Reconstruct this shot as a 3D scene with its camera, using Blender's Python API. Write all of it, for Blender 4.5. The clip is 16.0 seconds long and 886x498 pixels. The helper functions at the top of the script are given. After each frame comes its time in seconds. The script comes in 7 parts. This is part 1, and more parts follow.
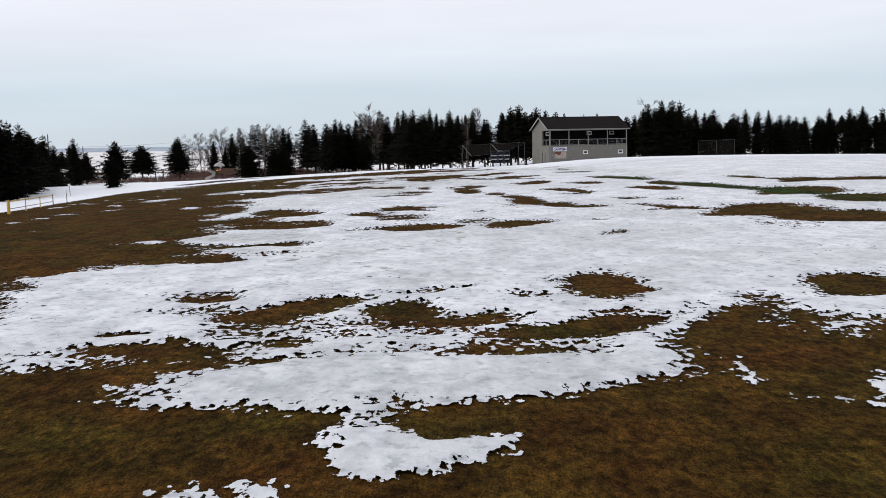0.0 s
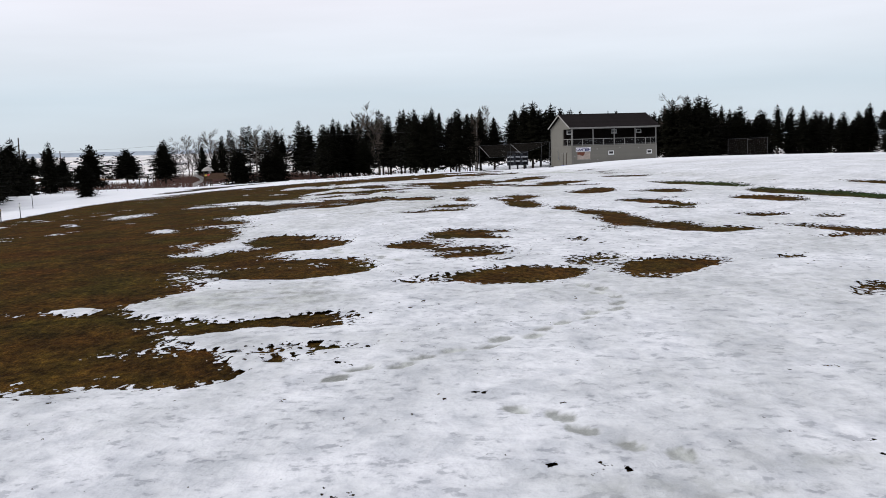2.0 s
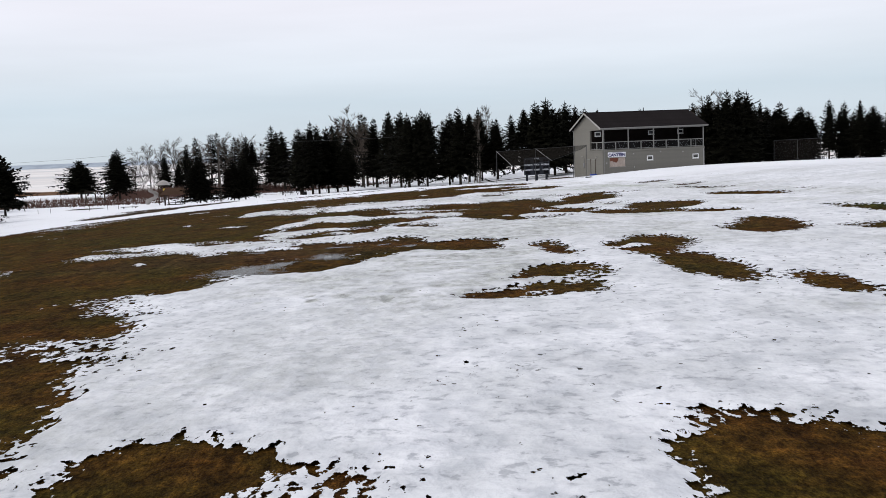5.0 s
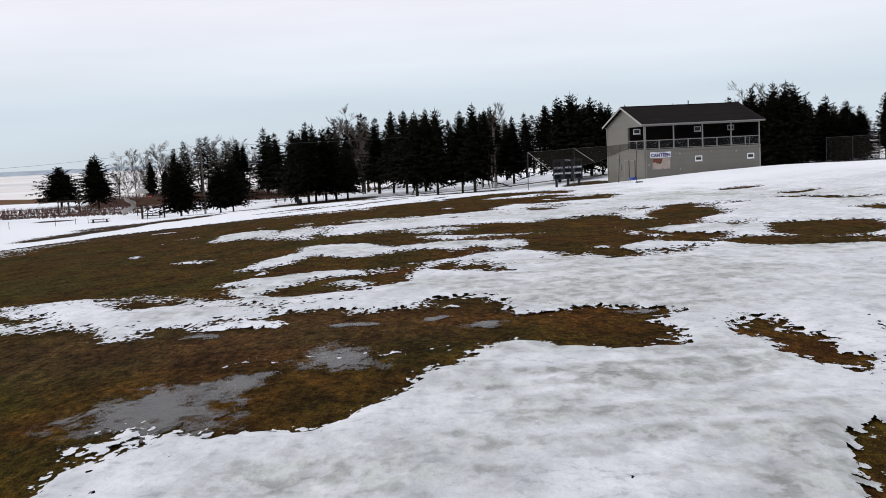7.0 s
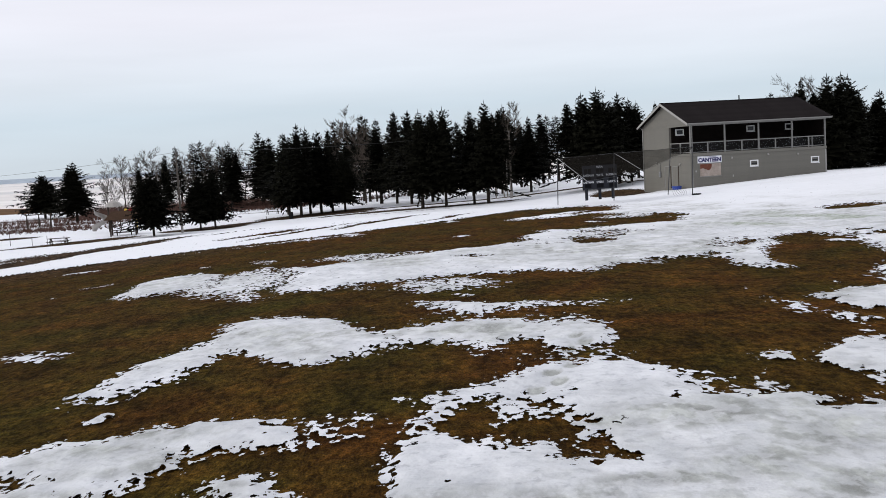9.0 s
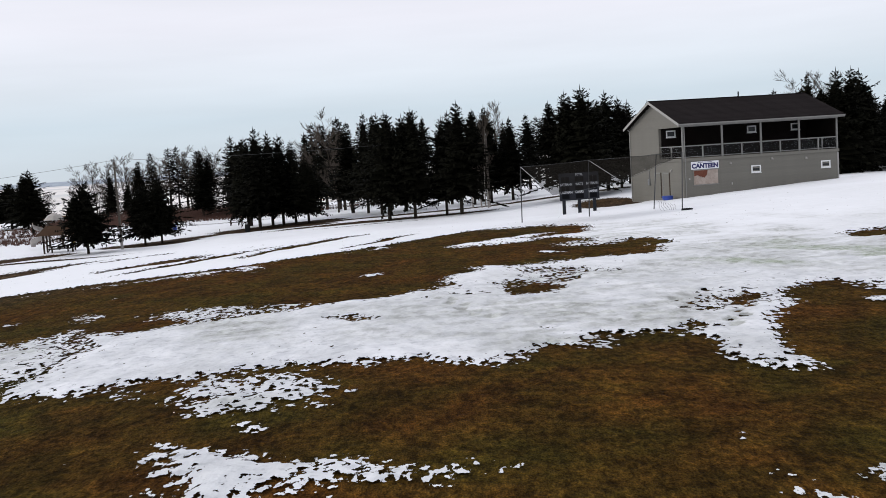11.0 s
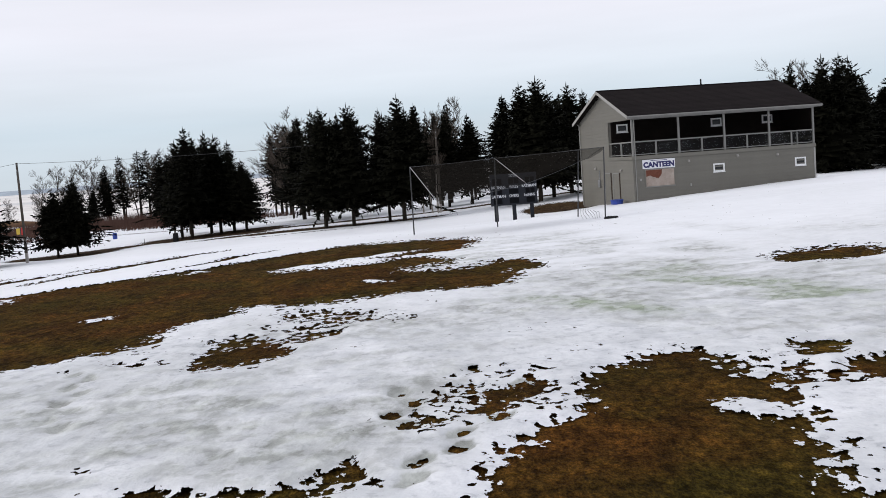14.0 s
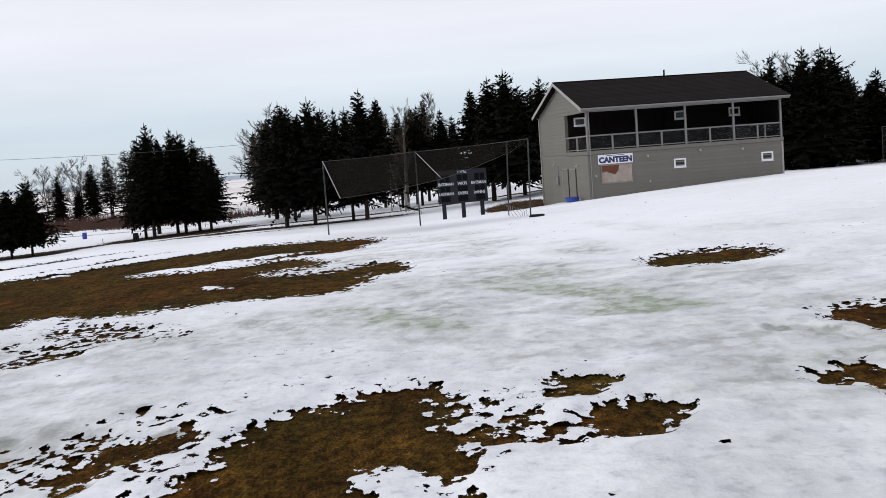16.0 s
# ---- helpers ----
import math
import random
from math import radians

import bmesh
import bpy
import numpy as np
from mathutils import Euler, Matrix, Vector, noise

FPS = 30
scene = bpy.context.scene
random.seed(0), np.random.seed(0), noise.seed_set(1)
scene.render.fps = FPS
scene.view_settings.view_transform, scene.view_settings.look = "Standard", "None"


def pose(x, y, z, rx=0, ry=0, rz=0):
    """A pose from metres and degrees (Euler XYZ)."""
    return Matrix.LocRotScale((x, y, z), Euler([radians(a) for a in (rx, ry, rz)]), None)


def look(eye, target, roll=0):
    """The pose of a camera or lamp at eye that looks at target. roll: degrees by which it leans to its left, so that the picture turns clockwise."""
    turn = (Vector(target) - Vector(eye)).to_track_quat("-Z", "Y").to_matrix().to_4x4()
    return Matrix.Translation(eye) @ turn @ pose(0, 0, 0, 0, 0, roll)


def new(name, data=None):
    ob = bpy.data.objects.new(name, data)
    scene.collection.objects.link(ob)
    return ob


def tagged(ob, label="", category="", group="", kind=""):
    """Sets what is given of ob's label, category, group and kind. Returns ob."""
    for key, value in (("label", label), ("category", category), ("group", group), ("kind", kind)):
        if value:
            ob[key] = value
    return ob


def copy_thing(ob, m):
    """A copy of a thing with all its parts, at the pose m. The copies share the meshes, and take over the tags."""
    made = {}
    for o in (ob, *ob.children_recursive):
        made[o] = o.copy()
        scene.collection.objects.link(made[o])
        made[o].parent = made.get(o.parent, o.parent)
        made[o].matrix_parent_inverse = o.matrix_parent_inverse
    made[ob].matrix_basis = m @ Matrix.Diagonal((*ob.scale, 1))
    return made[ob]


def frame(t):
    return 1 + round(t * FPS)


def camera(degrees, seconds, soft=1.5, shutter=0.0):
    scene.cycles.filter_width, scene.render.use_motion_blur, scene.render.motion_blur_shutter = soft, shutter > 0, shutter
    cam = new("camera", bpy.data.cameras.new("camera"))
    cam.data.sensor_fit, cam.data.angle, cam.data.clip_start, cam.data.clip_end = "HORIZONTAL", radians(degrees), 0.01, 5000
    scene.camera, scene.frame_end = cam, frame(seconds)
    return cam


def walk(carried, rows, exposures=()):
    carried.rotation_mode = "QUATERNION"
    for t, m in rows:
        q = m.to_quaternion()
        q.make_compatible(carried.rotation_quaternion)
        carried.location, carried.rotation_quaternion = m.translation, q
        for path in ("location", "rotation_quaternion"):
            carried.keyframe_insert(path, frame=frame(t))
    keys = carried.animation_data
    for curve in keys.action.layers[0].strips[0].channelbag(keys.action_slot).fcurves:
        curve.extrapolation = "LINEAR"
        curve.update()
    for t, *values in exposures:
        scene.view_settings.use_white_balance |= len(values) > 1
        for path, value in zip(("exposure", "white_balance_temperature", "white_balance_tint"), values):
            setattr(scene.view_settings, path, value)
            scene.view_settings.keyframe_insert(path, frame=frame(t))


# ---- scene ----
# seconds, eye in metres, yaw to the left, pitch up and roll in degrees
cam = camera(48.00, 16.0, soft=0.7)
ROWS = [
    (0.0, 0.016, 0.001, 3.346, 0.026, -6.162, -1.136),
    (0.5, -0.881, 3.632, 3.344, -0.136, -6.155, -1.209),
    (1.0, -1.722, 7.410, 3.319, -0.216, -6.130, -1.319),
    (1.5, -2.477, 11.582, 3.294, -0.317, -6.140, -1.458),
    (2.0, -3.209, 16.338, 3.246, -0.468, -6.076, -1.601),
    (2.5, -3.875, 21.213, 3.226, -0.662, -6.041, -1.701),
    (3.0, -4.432, 26.107, 3.293, -0.947, -6.011, -1.846),
    (3.5, -4.965, 31.059, 3.289, -1.365, -5.965, -1.957),
    (4.0, -5.461, 35.768, 3.266, -1.581, -5.883, -2.029),
    (6.5, -7.538, 58.749, 3.110, -1.996, -5.589, -2.639),
    (7.0, -7.944, 63.028, 3.132, -1.985, -5.579, -2.759),
    (7.5, -8.301, 67.653, 3.150, -1.891, -5.528, -2.895),
    (8.0, -8.514, 72.076, 3.230, -1.832, -5.480, -3.020),
    (8.5, -8.176, 76.254, 3.329, -1.678, -5.406, -3.129),
    (9.0, -7.448, 80.022, 3.388, -1.535, -5.355, -3.236),
    (11.5, -2.183, 94.300, 3.593, -1.395, -5.193, -3.713),
    (12.0, -1.109, 96.434, 3.530, -1.341, -5.156, -3.726),
    (12.5, -0.137, 98.277, 3.403, -1.296, -5.114, -3.817),
    (13.0, 0.918, 99.950, 3.241, -1.187, -5.091, -3.903),
    (13.5, 2.210, 101.482, 3.075, -1.044, -5.067, -4.004),
    (14.0, 3.836, 102.891, 2.919, -0.879, -5.058, -4.113),
    (14.5, 5.435, 104.099, 2.803, -0.735, -5.042, -4.131),
    (15.0, 6.682, 104.911, 2.734, -0.557, -4.987, -4.100),
    (15.5, 7.513, 105.590, 2.547, -0.504, -5.022, -4.155),
    (16.0, 8.235, 106.566, 2.356, -0.334, -5.066, -4.237),
]


def aim(yaw, pitch):
    a, b = radians(yaw), radians(pitch)
    return Vector((-math.sin(a) * math.cos(b), math.cos(a) * math.cos(b), math.sin(b)))


walk(cam, [(t, look((x, y, z), Vector((x, y, z)) + aim(yaw, pitch) * 10, roll)) for t, x, y, z, yaw, pitch, roll in ROWS])

# ---------------------------------------------------------------- light
world = bpy.data.worlds.new("overcast_sky")
scene.world = world
world.use_nodes = True
wn, wl = world.node_tree.nodes, world.node_tree.links
wn.clear()
w_out = wn.new("ShaderNodeOutputWorld")
w_bg = wn.new("ShaderNodeBackground")
w_sky = wn.new("ShaderNodeTexSky")
w_sky.sky_type = "NISHITA"
w_sky.sun_disc = False
w_sky.sun_elevation, w_sky.sun_rotation = radians(35), radians(262)
w_sky.air_density, w_sky.dust_density = 1.0, 2.0
w_dim = wn.new("ShaderNodeMix")
w_dim.data_type, w_dim.blend_type = "RGBA", "MULTIPLY"
w_dim.inputs[0].default_value = 1.0
w_dim.inputs[7].default_value = (0.11, 0.11, 0.11, 1)
wl.new(w_sky.outputs[0], w_dim.inputs[6])
w_co = wn.new("ShaderNodeTexCoord")
w_sep = wn.new("ShaderNodeSeparateXYZ")
wl.new(w_co.outputs["Generated"], w_sep.inputs[0])
# the cloud sheet: pale grey, brighter overhead, blue-grey low down
w_ramp = wn.new("ShaderNodeValToRGB")
cr = w_ramp.color_ramp
cr.elements[0].position, cr.elements[0].color = 0.0, (0.66, 0.735, 0.805, 1)
cr.elements[1].position, cr.elements[1].color = 0.6, (0.87, 0.89, 0.96, 1)
for p_, c_ in ((0.05, (0.64, 0.742, 0.835, 1)), (0.085, (0.775, 0.835, 0.92, 1)), (0.14, (0.88, 0.885, 0.97, 1)), (0.25, (0.91, 0.91, 0.98, 1))):
    e_ = cr.elements.new(p_)
    e_.color = c_
wl.new(w_sep.outputs["Z"], w_ramp.inputs[0])
w_map = wn.new("ShaderNodeMapping")
w_map.inputs["Scale"].default_value = (1.6, 1.6, 14.0)
wl.new(w_co.outputs["Generated"], w_map.inputs[0])
w_noise = wn.new("ShaderNodeTexNoise")
w_noise.inputs["Scale"].default_value = 1.4
w_noise.inputs["Detail"].default_value = 5
w_noise.inputs["Roughness"].default_value = 0.5
wl.new(w_map.outputs[0], w_noise.inputs["Vector"])
w_cl = wn.new("ShaderNodeMapRange")
w_cl.inputs["From Min"].default_value, w_cl.inputs["From Max"].default_value = 0.3, 0.7
w_cl.inputs["To Min"].default_value, w_cl.inputs["To Max"].default_value = 0.93, 1.05
wl.new(w_noise.outputs["Fac"], w_cl.inputs["Value"])
w_mul = wn.new("ShaderNodeMix")
w_mul.data_type, w_mul.blend_type = "RGBA", "MULTIPLY"
w_mul.inputs[0].default_value = 1.0
wl.new(w_ramp.outputs["Color"], w_mul.inputs[6])
wl.new(w_cl.outputs["Result"], w_mul.inputs[7])
w_mix = wn.new("ShaderNodeMix")
w_mix.data_type = "RGBA"
w_mix.inputs[0].default_value = 0.92
wl.new(w_dim.outputs[2], w_mix.inputs[6])
wl.new(w_mul.outputs[2], w_mix.inputs[7])
wl.new(w_mix.outputs[2], w_bg.inputs["Color"])
w_bg.inputs["Strength"].default_value = 1.03
wl.new(w_bg.outputs[0], w_out.inputs[0])
sun_data = bpy.data.lights.new("sun", "SUN")
sun_data.energy, sun_data.angle, sun_data.color = 1.3, radians(25), (1.0, 0.96, 0.9)
sun_lamp = new("sun", sun_data)
sun_lamp.matrix_world = look((0, 0, 80), (62, 10, 36))
scene.view_settings.exposure = 0.0


# ---------------------------------------------------------------- materials
def material(name, rough=0.7, metal=0.0):
    m = bpy.data.materials.new(name)
    m.use_nodes = True
    b = m.node_tree.nodes["Principled BSDF"]
    b.inputs["Roughness"].default_value, b.inputs["Metallic"].default_value = rough, metal
    return m, m.node_tree.nodes, m.node_tree.links, b


def noise_node(n, l, scale, detail=4.0, rough=0.55, stretch=(1, 1, 1), space="Object"):
    co = n.new("ShaderNodeTexCoord")
    mp = n.new("ShaderNodeMapping")
    mp.inputs["Scale"].default_value = stretch
    l.new(co.outputs[space], mp.inputs[0])
    t = n.new("ShaderNodeTexNoise")
    t.inputs["Scale"].default_value, t.inputs["Detail"].default_value, t.inputs["Roughness"].default_value = scale, detail, rough
    l.new(mp.outputs[0], t.inputs["Vector"])
    return t.outputs["Fac"]


def ramp_node(n, l, fac, stops):
    r = n.new("ShaderNodeValToRGB")
    els = r.color_ramp.elements
    els[0].position, els[0].color = stops[0][0], (*stops[0][1], 1)
    els[1].position, els[1].color = stops[-1][0], (*stops[-1][1], 1)
    for p, c in stops[1:-1]:
        els.new(p).color = (*c, 1)
    l.new(fac, r.inputs[0])
    return r.outputs["Color"]


def mix_node(n, l, fac, a, b, blend="MIX"):
    m = n.new("ShaderNodeMix")
    m.data_type, m.blend_type = "RGBA", blend
    for slot, v in ((0, fac), (6, a), (7, b)):
        if hasattr(v, "links"):
            l.new(v, m.inputs[slot])
        else:
            m.inputs[slot].default_value = v if slot == 0 else (*v, 1)
    return m.outputs[2]


def bump_node(n, l, b, height, strength=0.4, distance=0.02):
    u = n.new("ShaderNodeBump")
    u.inputs["Strength"].default_value, u.inputs["Distance"].default_value = strength, distance
    l.new(height, u.inputs["Height"])
    l.new(u.outputs[0], b.inputs["Normal"])


def surface(name, dark, light, scale=3.0, rough=0.7, metal=0.0, bump=0.2, fine=40.0, depth=0.005, stretch=(1, 1, 1), tone=0.0):
    """Two-scale surface: broad stains between two colours, fine grain, and bump. tone: spread between separate pieces."""
    m, n, l, b = material(name, rough, metal)
    big = noise_node(n, l, scale, 4, 0.6, stretch)
    small = noise_node(n, l, fine, 3, 0.6, stretch)
    c = ramp_node(n, l, big, ((0.3, dark), (0.7, light)))
    c = mix_node(n, l, 0.35, c, ramp_node(n, l, small, ((0.3, tuple(v * 0.6 for v in dark)), (0.7, tuple(min(1, v * 1.25) for v in light)))))
    if tone:
        info = n.new("ShaderNodeObjectInfo")
        v = n.new("ShaderNodeMapRange")
        v.inputs["To Min"].default_value, v.inputs["To Max"].default_value = 1 - tone, 1 + tone
        l.new(info.outputs["Random"], v.inputs["Value"])
        c = mix_node(n, l, 1.0, c, v.outputs["Result"], "MULTIPLY")
    l.new(c, b.inputs["Base Color"])
    if rough > 0.75:
        b.inputs["Specular IOR Level"].default_value = 0.04
    bump_node(n, l, b, small, bump, depth)
    return m


def turf_material():
    m, n, l, b = material("dead_turf", 0.95)
    broad = noise_node(n, l, 0.30, 5, 0.65)
    clump = noise_node(n, l, 2.6, 5, 0.62, (1.0, 0.6, 1.0))
    tuft = noise_node(n, l, 9.0, 3, 0.6, (1.0, 0.5, 1.0))
    fine = noise_node(n, l, 34, 3, 0.65, (1.0, 0.5, 1.0))
    c = ramp_node(n, l, broad, ((0.36, (0.068, 0.031, 0.0080)), (0.5, (0.057, 0.033, 0.0077)), (0.64, (0.045, 0.034, 0.0074))))
    at = n.new("ShaderNodeAttribute")
    at.attribute_name = "green"
    c = mix_node(n, l, at.outputs["Fac"], c, ramp_node(n, l, broad, ((0.3, (0.016, 0.036, 0.012)), (0.7, (0.030, 0.058, 0.018)))))
    mud = n.new("ShaderNodeAttribute")
    mud.attribute_name = "mud"
    c = mix_node(n, l, mud.outputs["Fac"], c, ramp_node(n, l, clump, ((0.3, (0.040, 0.028, 0.020)), (0.7, (0.075, 0.054, 0.040)))))
    c = mix_node(n, l, 1.0, c, ramp_node(n, l, clump, ((0.38, (0.58, 0.57, 0.57)), (0.50, (0.93, 0.93, 0.93)), (0.64, (1.25, 1.20, 1.10)))), "MULTIPLY")
    c = mix_node(n, l, 1.0, c, ramp_node(n, l, tuft, ((0.36, (0.50, 0.48, 0.46)), (0.5, (0.93, 0.93, 0.93)), (0.66, (1.55, 1.48, 1.35)))), "MULTIPLY")
    c = mix_node(n, l, 1.0, c, ramp_node(n, l, fine, ((0.36, (0.50, 0.48, 0.45)), (0.5, (0.97, 0.97, 0.97)), (0.66, (1.6, 1.55, 1.45)))), "MULTIPLY")
    worn = noise_node(n, l, 0.85, 5, 0.65, (1.0, 0.6, 1.0))
    c = mix_node(n, l, 1.0, c, ramp_node(n, l, worn, ((0.36, (0.66, 0.62, 0.58)), (0.5, (0.97, 0.945, 0.88)), (0.64, (1.30, 1.25, 1.08)))), "MULTIPLY")
    l.new(c, b.inputs["Base Color"])
    b.inputs["Specular IOR Level"].default_value = 0.02
    hgt = n.new("ShaderNodeMath")
    hgt.operation = "MULTIPLY_ADD"
    hgt.inputs[1].default_value = 0.5
    l.new(fine, hgt.inputs[0])
    l.new(tuft, hgt.inputs[2])
    bump_node(n, l, b, hgt.outputs[0], 1.0, 0.10)
    return m


def snow_material():
    m, n, l, b = material("old_snow", 0.6)
    broad = noise_node(n, l, 0.7, 3, 0.55, (1.0, 0.6, 1.0))
    mid = noise_node(n, l, 3.5, 5, 0.6)
    fine = noise_node(n, l, 22, 4, 0.65)
    crust = noise_node(n, l, 5.0, 4, 0.6, (0.8, 0.8, 1.0))
    white = ramp_node(n, l, broad, ((0.34, (0.47, 0.48, 0.505)), (0.5, (0.55, 0.56, 0.59)), (0.64, (0.65, 0.655, 0.69))))
    pit = n.new("ShaderNodeAttribute")
    pit.attribute_name = "pitted"
    grain = n.new("ShaderNodeMath")
    grain.operation = "MULTIPLY"
    grain.inputs[1].default_value = 0.14
    l.new(pit.outputs["Fac"], grain.inputs[0])
    # fine relief of the grain, shaded by colour as well as bump
    white = mix_node(n, l, grain.outputs[0], white, ramp_node(n, l, mid, ((0.38, (0.52, 0.53, 0.56)), (0.54, (0.84, 0.845, 0.86)))))
    blotch = noise_node(n, l, 2.3, 6, 0.6, (1.0, 0.5, 1.0))
    ice = ramp_node(n, l, blotch, ((0.36, (0.18, 0.185, 0.17)), (0.5, (0.29, 0.30, 0.285)), (0.62, (0.47, 0.485, 0.465))))
    # wind dimples and thaw hollows: their shade is put into the colour, crests paler
    dimple = noise_node(n, l, 1.9, 3, 0.45, (1.0, 0.7, 1.0))
    white = mix_node(n, l, pit.outputs["Fac"], white, ramp_node(n, l, dimple, ((0.36, (0.84, 0.85, 0.865)), (0.44, (0.97, 0.97, 0.975)), (0.56, (1.05, 1.05, 1.05)))), "MULTIPLY")
    # lumps of the crust get painted relief shading in the same way
    white = mix_node(n, l, pit.outputs["Fac"], white, ramp_node(n, l, crust, ((0.35, (0.62, 0.63, 0.65)), (0.415, (0.95, 0.95, 0.955)), (0.56, (1.06, 1.06, 1.055)))), "MULTIPLY")
    # low values of the mask mix towards one even, paler white
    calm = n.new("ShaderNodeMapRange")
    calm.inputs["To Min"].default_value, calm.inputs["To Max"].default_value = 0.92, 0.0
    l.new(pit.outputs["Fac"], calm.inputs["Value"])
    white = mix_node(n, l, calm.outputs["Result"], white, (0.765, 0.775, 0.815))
    at = n.new("ShaderNodeAttribute")
    at.attribute_name = "slush"
    gn = n.new("ShaderNodeAttribute")
    gn.attribute_name = "melt"
    ice = mix_node(n, l, gn.outputs["Fac"], ice, ramp_node(n, l, mid, ((0.36, (0.13, 0.16, 0.10)), (0.64, (0.27, 0.32, 0.22)))))
    # meltwater stands in the lower spots of the crust
    pools = noise_node(n, l, 3.2, 4, 0.58, (1.0, 0.75, 1.0))
    stand = n.new("ShaderNodeMapRange")
    stand.inputs["From Min"].default_value, stand.inputs["From Max"].default_value = 0.43, 0.55
    stand.inputs["To Min"].default_value, stand.inputs["To Max"].default_value = 1.32, 0.66
    l.new(pools, stand.inputs["Value"])
    sodden = n.new("ShaderNodeMath")
    sodden.operation = "MULTIPLY"
    sodden.use_clamp = True
    l.new(at.outputs["Fac"], sodden.inputs[0])
    l.new(stand.outputs["Result"], sodden.inputs[1])
    c = mix_node(n, l, sodden.outputs[0], white, ice)
    l.new(c, b.inputs["Base Color"])
    r = n.new("ShaderNodeMapRange")
    r.inputs["To Min"].default_value, r.inputs["To Max"].default_value = 0.55, 0.38
    l.new(at.outputs["Fac"], r.inputs["Value"])
    l.new(r.outputs["Result"], b.inputs["Roughness"])
    b.inputs["Specular IOR Level"].default_value = 0.5
    hgt = n.new("ShaderNodeMath")
    hgt.operation = "MULTIPLY_ADD"
    hgt.inputs[1].default_value = 0.12
    l.new(fine, hgt.inputs[0])
    l.new(mid, hgt.inputs[2])
    deep = n.new("ShaderNodeMath")
    deep.operation = "MULTIPLY_ADD"
    deep.inputs[1].default_value = 2.0
    l.new(dimple, deep.inputs[0])
    l.new(hgt.outputs[0], deep.inputs[2])
    swell = n.new("ShaderNodeMath")
    swell.operation = "MULTIPLY"
    l.new(deep.outputs[0], swell.inputs[0])
    l.new(pit.outputs["Fac"], swell.inputs[1])
    bump_node(n, l, b, swell.outputs[0], 0.8, 0.09)
    # the crust breaks up into crumbs and holes where it thins out
    cv = n.new("ShaderNodeAttribute")
    cv.attribute_name = "cover"
    crumbs = noise_node(n, l, 6.4, 4, 0.55, (1.0, 0.62, 1.0))
    mr = n.new("ShaderNodeMapRange")
    mr.inputs["From Min"].default_value, mr.inputs["From Max"].default_value = 0.25, 0.75
    mr.inputs["To Min"].default_value, mr.inputs["To Max"].default_value = -1.95, 1.85
    l.new(crumbs, mr.inputs["Value"])
    # round thaw pits a hand or two across, here and there
    co = n.new("ShaderNodeTexCoord")
    wob = n.new("ShaderNodeMapping")
    wob.inputs["Scale"].default_value = (1.0, 0.75, 0.0)
    l.new(co.outputs["Object"], wob.inputs[0])
    cells = n.new("ShaderNodeTexVoronoi")
    cells.inputs["Scale"].default_value = 3.2
    l.new(wob.outputs[0], cells.inputs["Vector"])
    ball = n.new("ShaderNodeMapRange")
    ball.inputs["From Min"].default_value, ball.inputs["From Max"].default_value = 0.40, 0.16
    l.new(cells.outputs["Distance"], ball.inputs["Value"])
    pick = n.new("ShaderNodeSeparateColor")
    l.new(cells.outputs["Color"], pick.inputs[0])
    some = n.new("ShaderNodeMapRange")
    some.inputs["From Min"].default_value, some.inputs["From Max"].default_value = 0.35, 1.0
    some.inputs["To Min"].default_value, some.inputs["To Max"].default_value = 0.0, -1.15
    l.new(pick.outputs[0], some.inputs["Value"])
    pits = n.new("ShaderNodeMath")
    pits.operation = "MULTIPLY_ADD"
    held = n.new("ShaderNodeMath")
    held.operation = "MULTIPLY"
    l.new(ball.outputs["Result"], held.inputs[0])
    l.new(pit.outputs["Fac"], held.inputs[1])
    l.new(held.outputs[0], pits.inputs[0])
    l.new(some.outputs["Result"], pits.inputs[1])
    l.new(mr.outputs["Result"], pits.inputs[2])
    total = n.new("ShaderNodeMath")
    total.operation = "ADD"
    l.new(cv.outputs["Fac"], total.inputs[0])
    l.new(pits.outputs[0], total.inputs[1])
    # sodden ice lies closed, with no pits in it
    thicker = n.new("ShaderNodeMapRange")
    thicker.inputs["From Min"].default_value, thicker.inputs["From Max"].default_value = 0.7, 1.5
    thicker.inputs["To Max"].default_value = 2.2
    l.new(cv.outputs["Fac"], thicker.inputs["Value"])
    closed = n.new("ShaderNodeMath")
    closed.operation = "MULTIPLY_ADD"
    l.new(thicker.outputs["Result"], closed.inputs[0])
    l.new(at.outputs["Fac"], closed.inputs[1])
    l.new(total.outputs[0], closed.inputs[2])
    total = closed
    edge = n.new("ShaderNodeMapRange")
    edge.inputs["From Min"].default_value, edge.inputs["From Max"].default_value = -0.04, 0.06
    l.new(total.outputs[0], edge.inputs["Value"])
    gap = n.new("ShaderNodeBsdfTransparent")
    mx = n.new("ShaderNodeMixShader")
    l.new(edge.outputs["Result"], mx.inputs[0])
    l.new(gap.outputs[0], mx.inputs[1])
    l.new(b.outputs[0], mx.inputs[2])
    l.new(mx.outputs[0], n["Material Output"].inputs["Surface"])
    return m


TURF, SNOW = turf_material(), snow_material()
# near black: the crowns' own shade is put into the needle colour
NEEDLES = surface("shaded_needles", (0.0026, 0.0026, 0.0018), (0.0085, 0.0085, 0.0052), 0.9, 0.85, 0, 0.1, 14, 0.005, (1, 1, 1), 0.35)
BARK = surface("bark", (0.020, 0.016, 0.013), (0.045, 0.037, 0.030), 2.0, 0.9, 0, 0.5, 18, 0.02, (1, 1, 0.3))
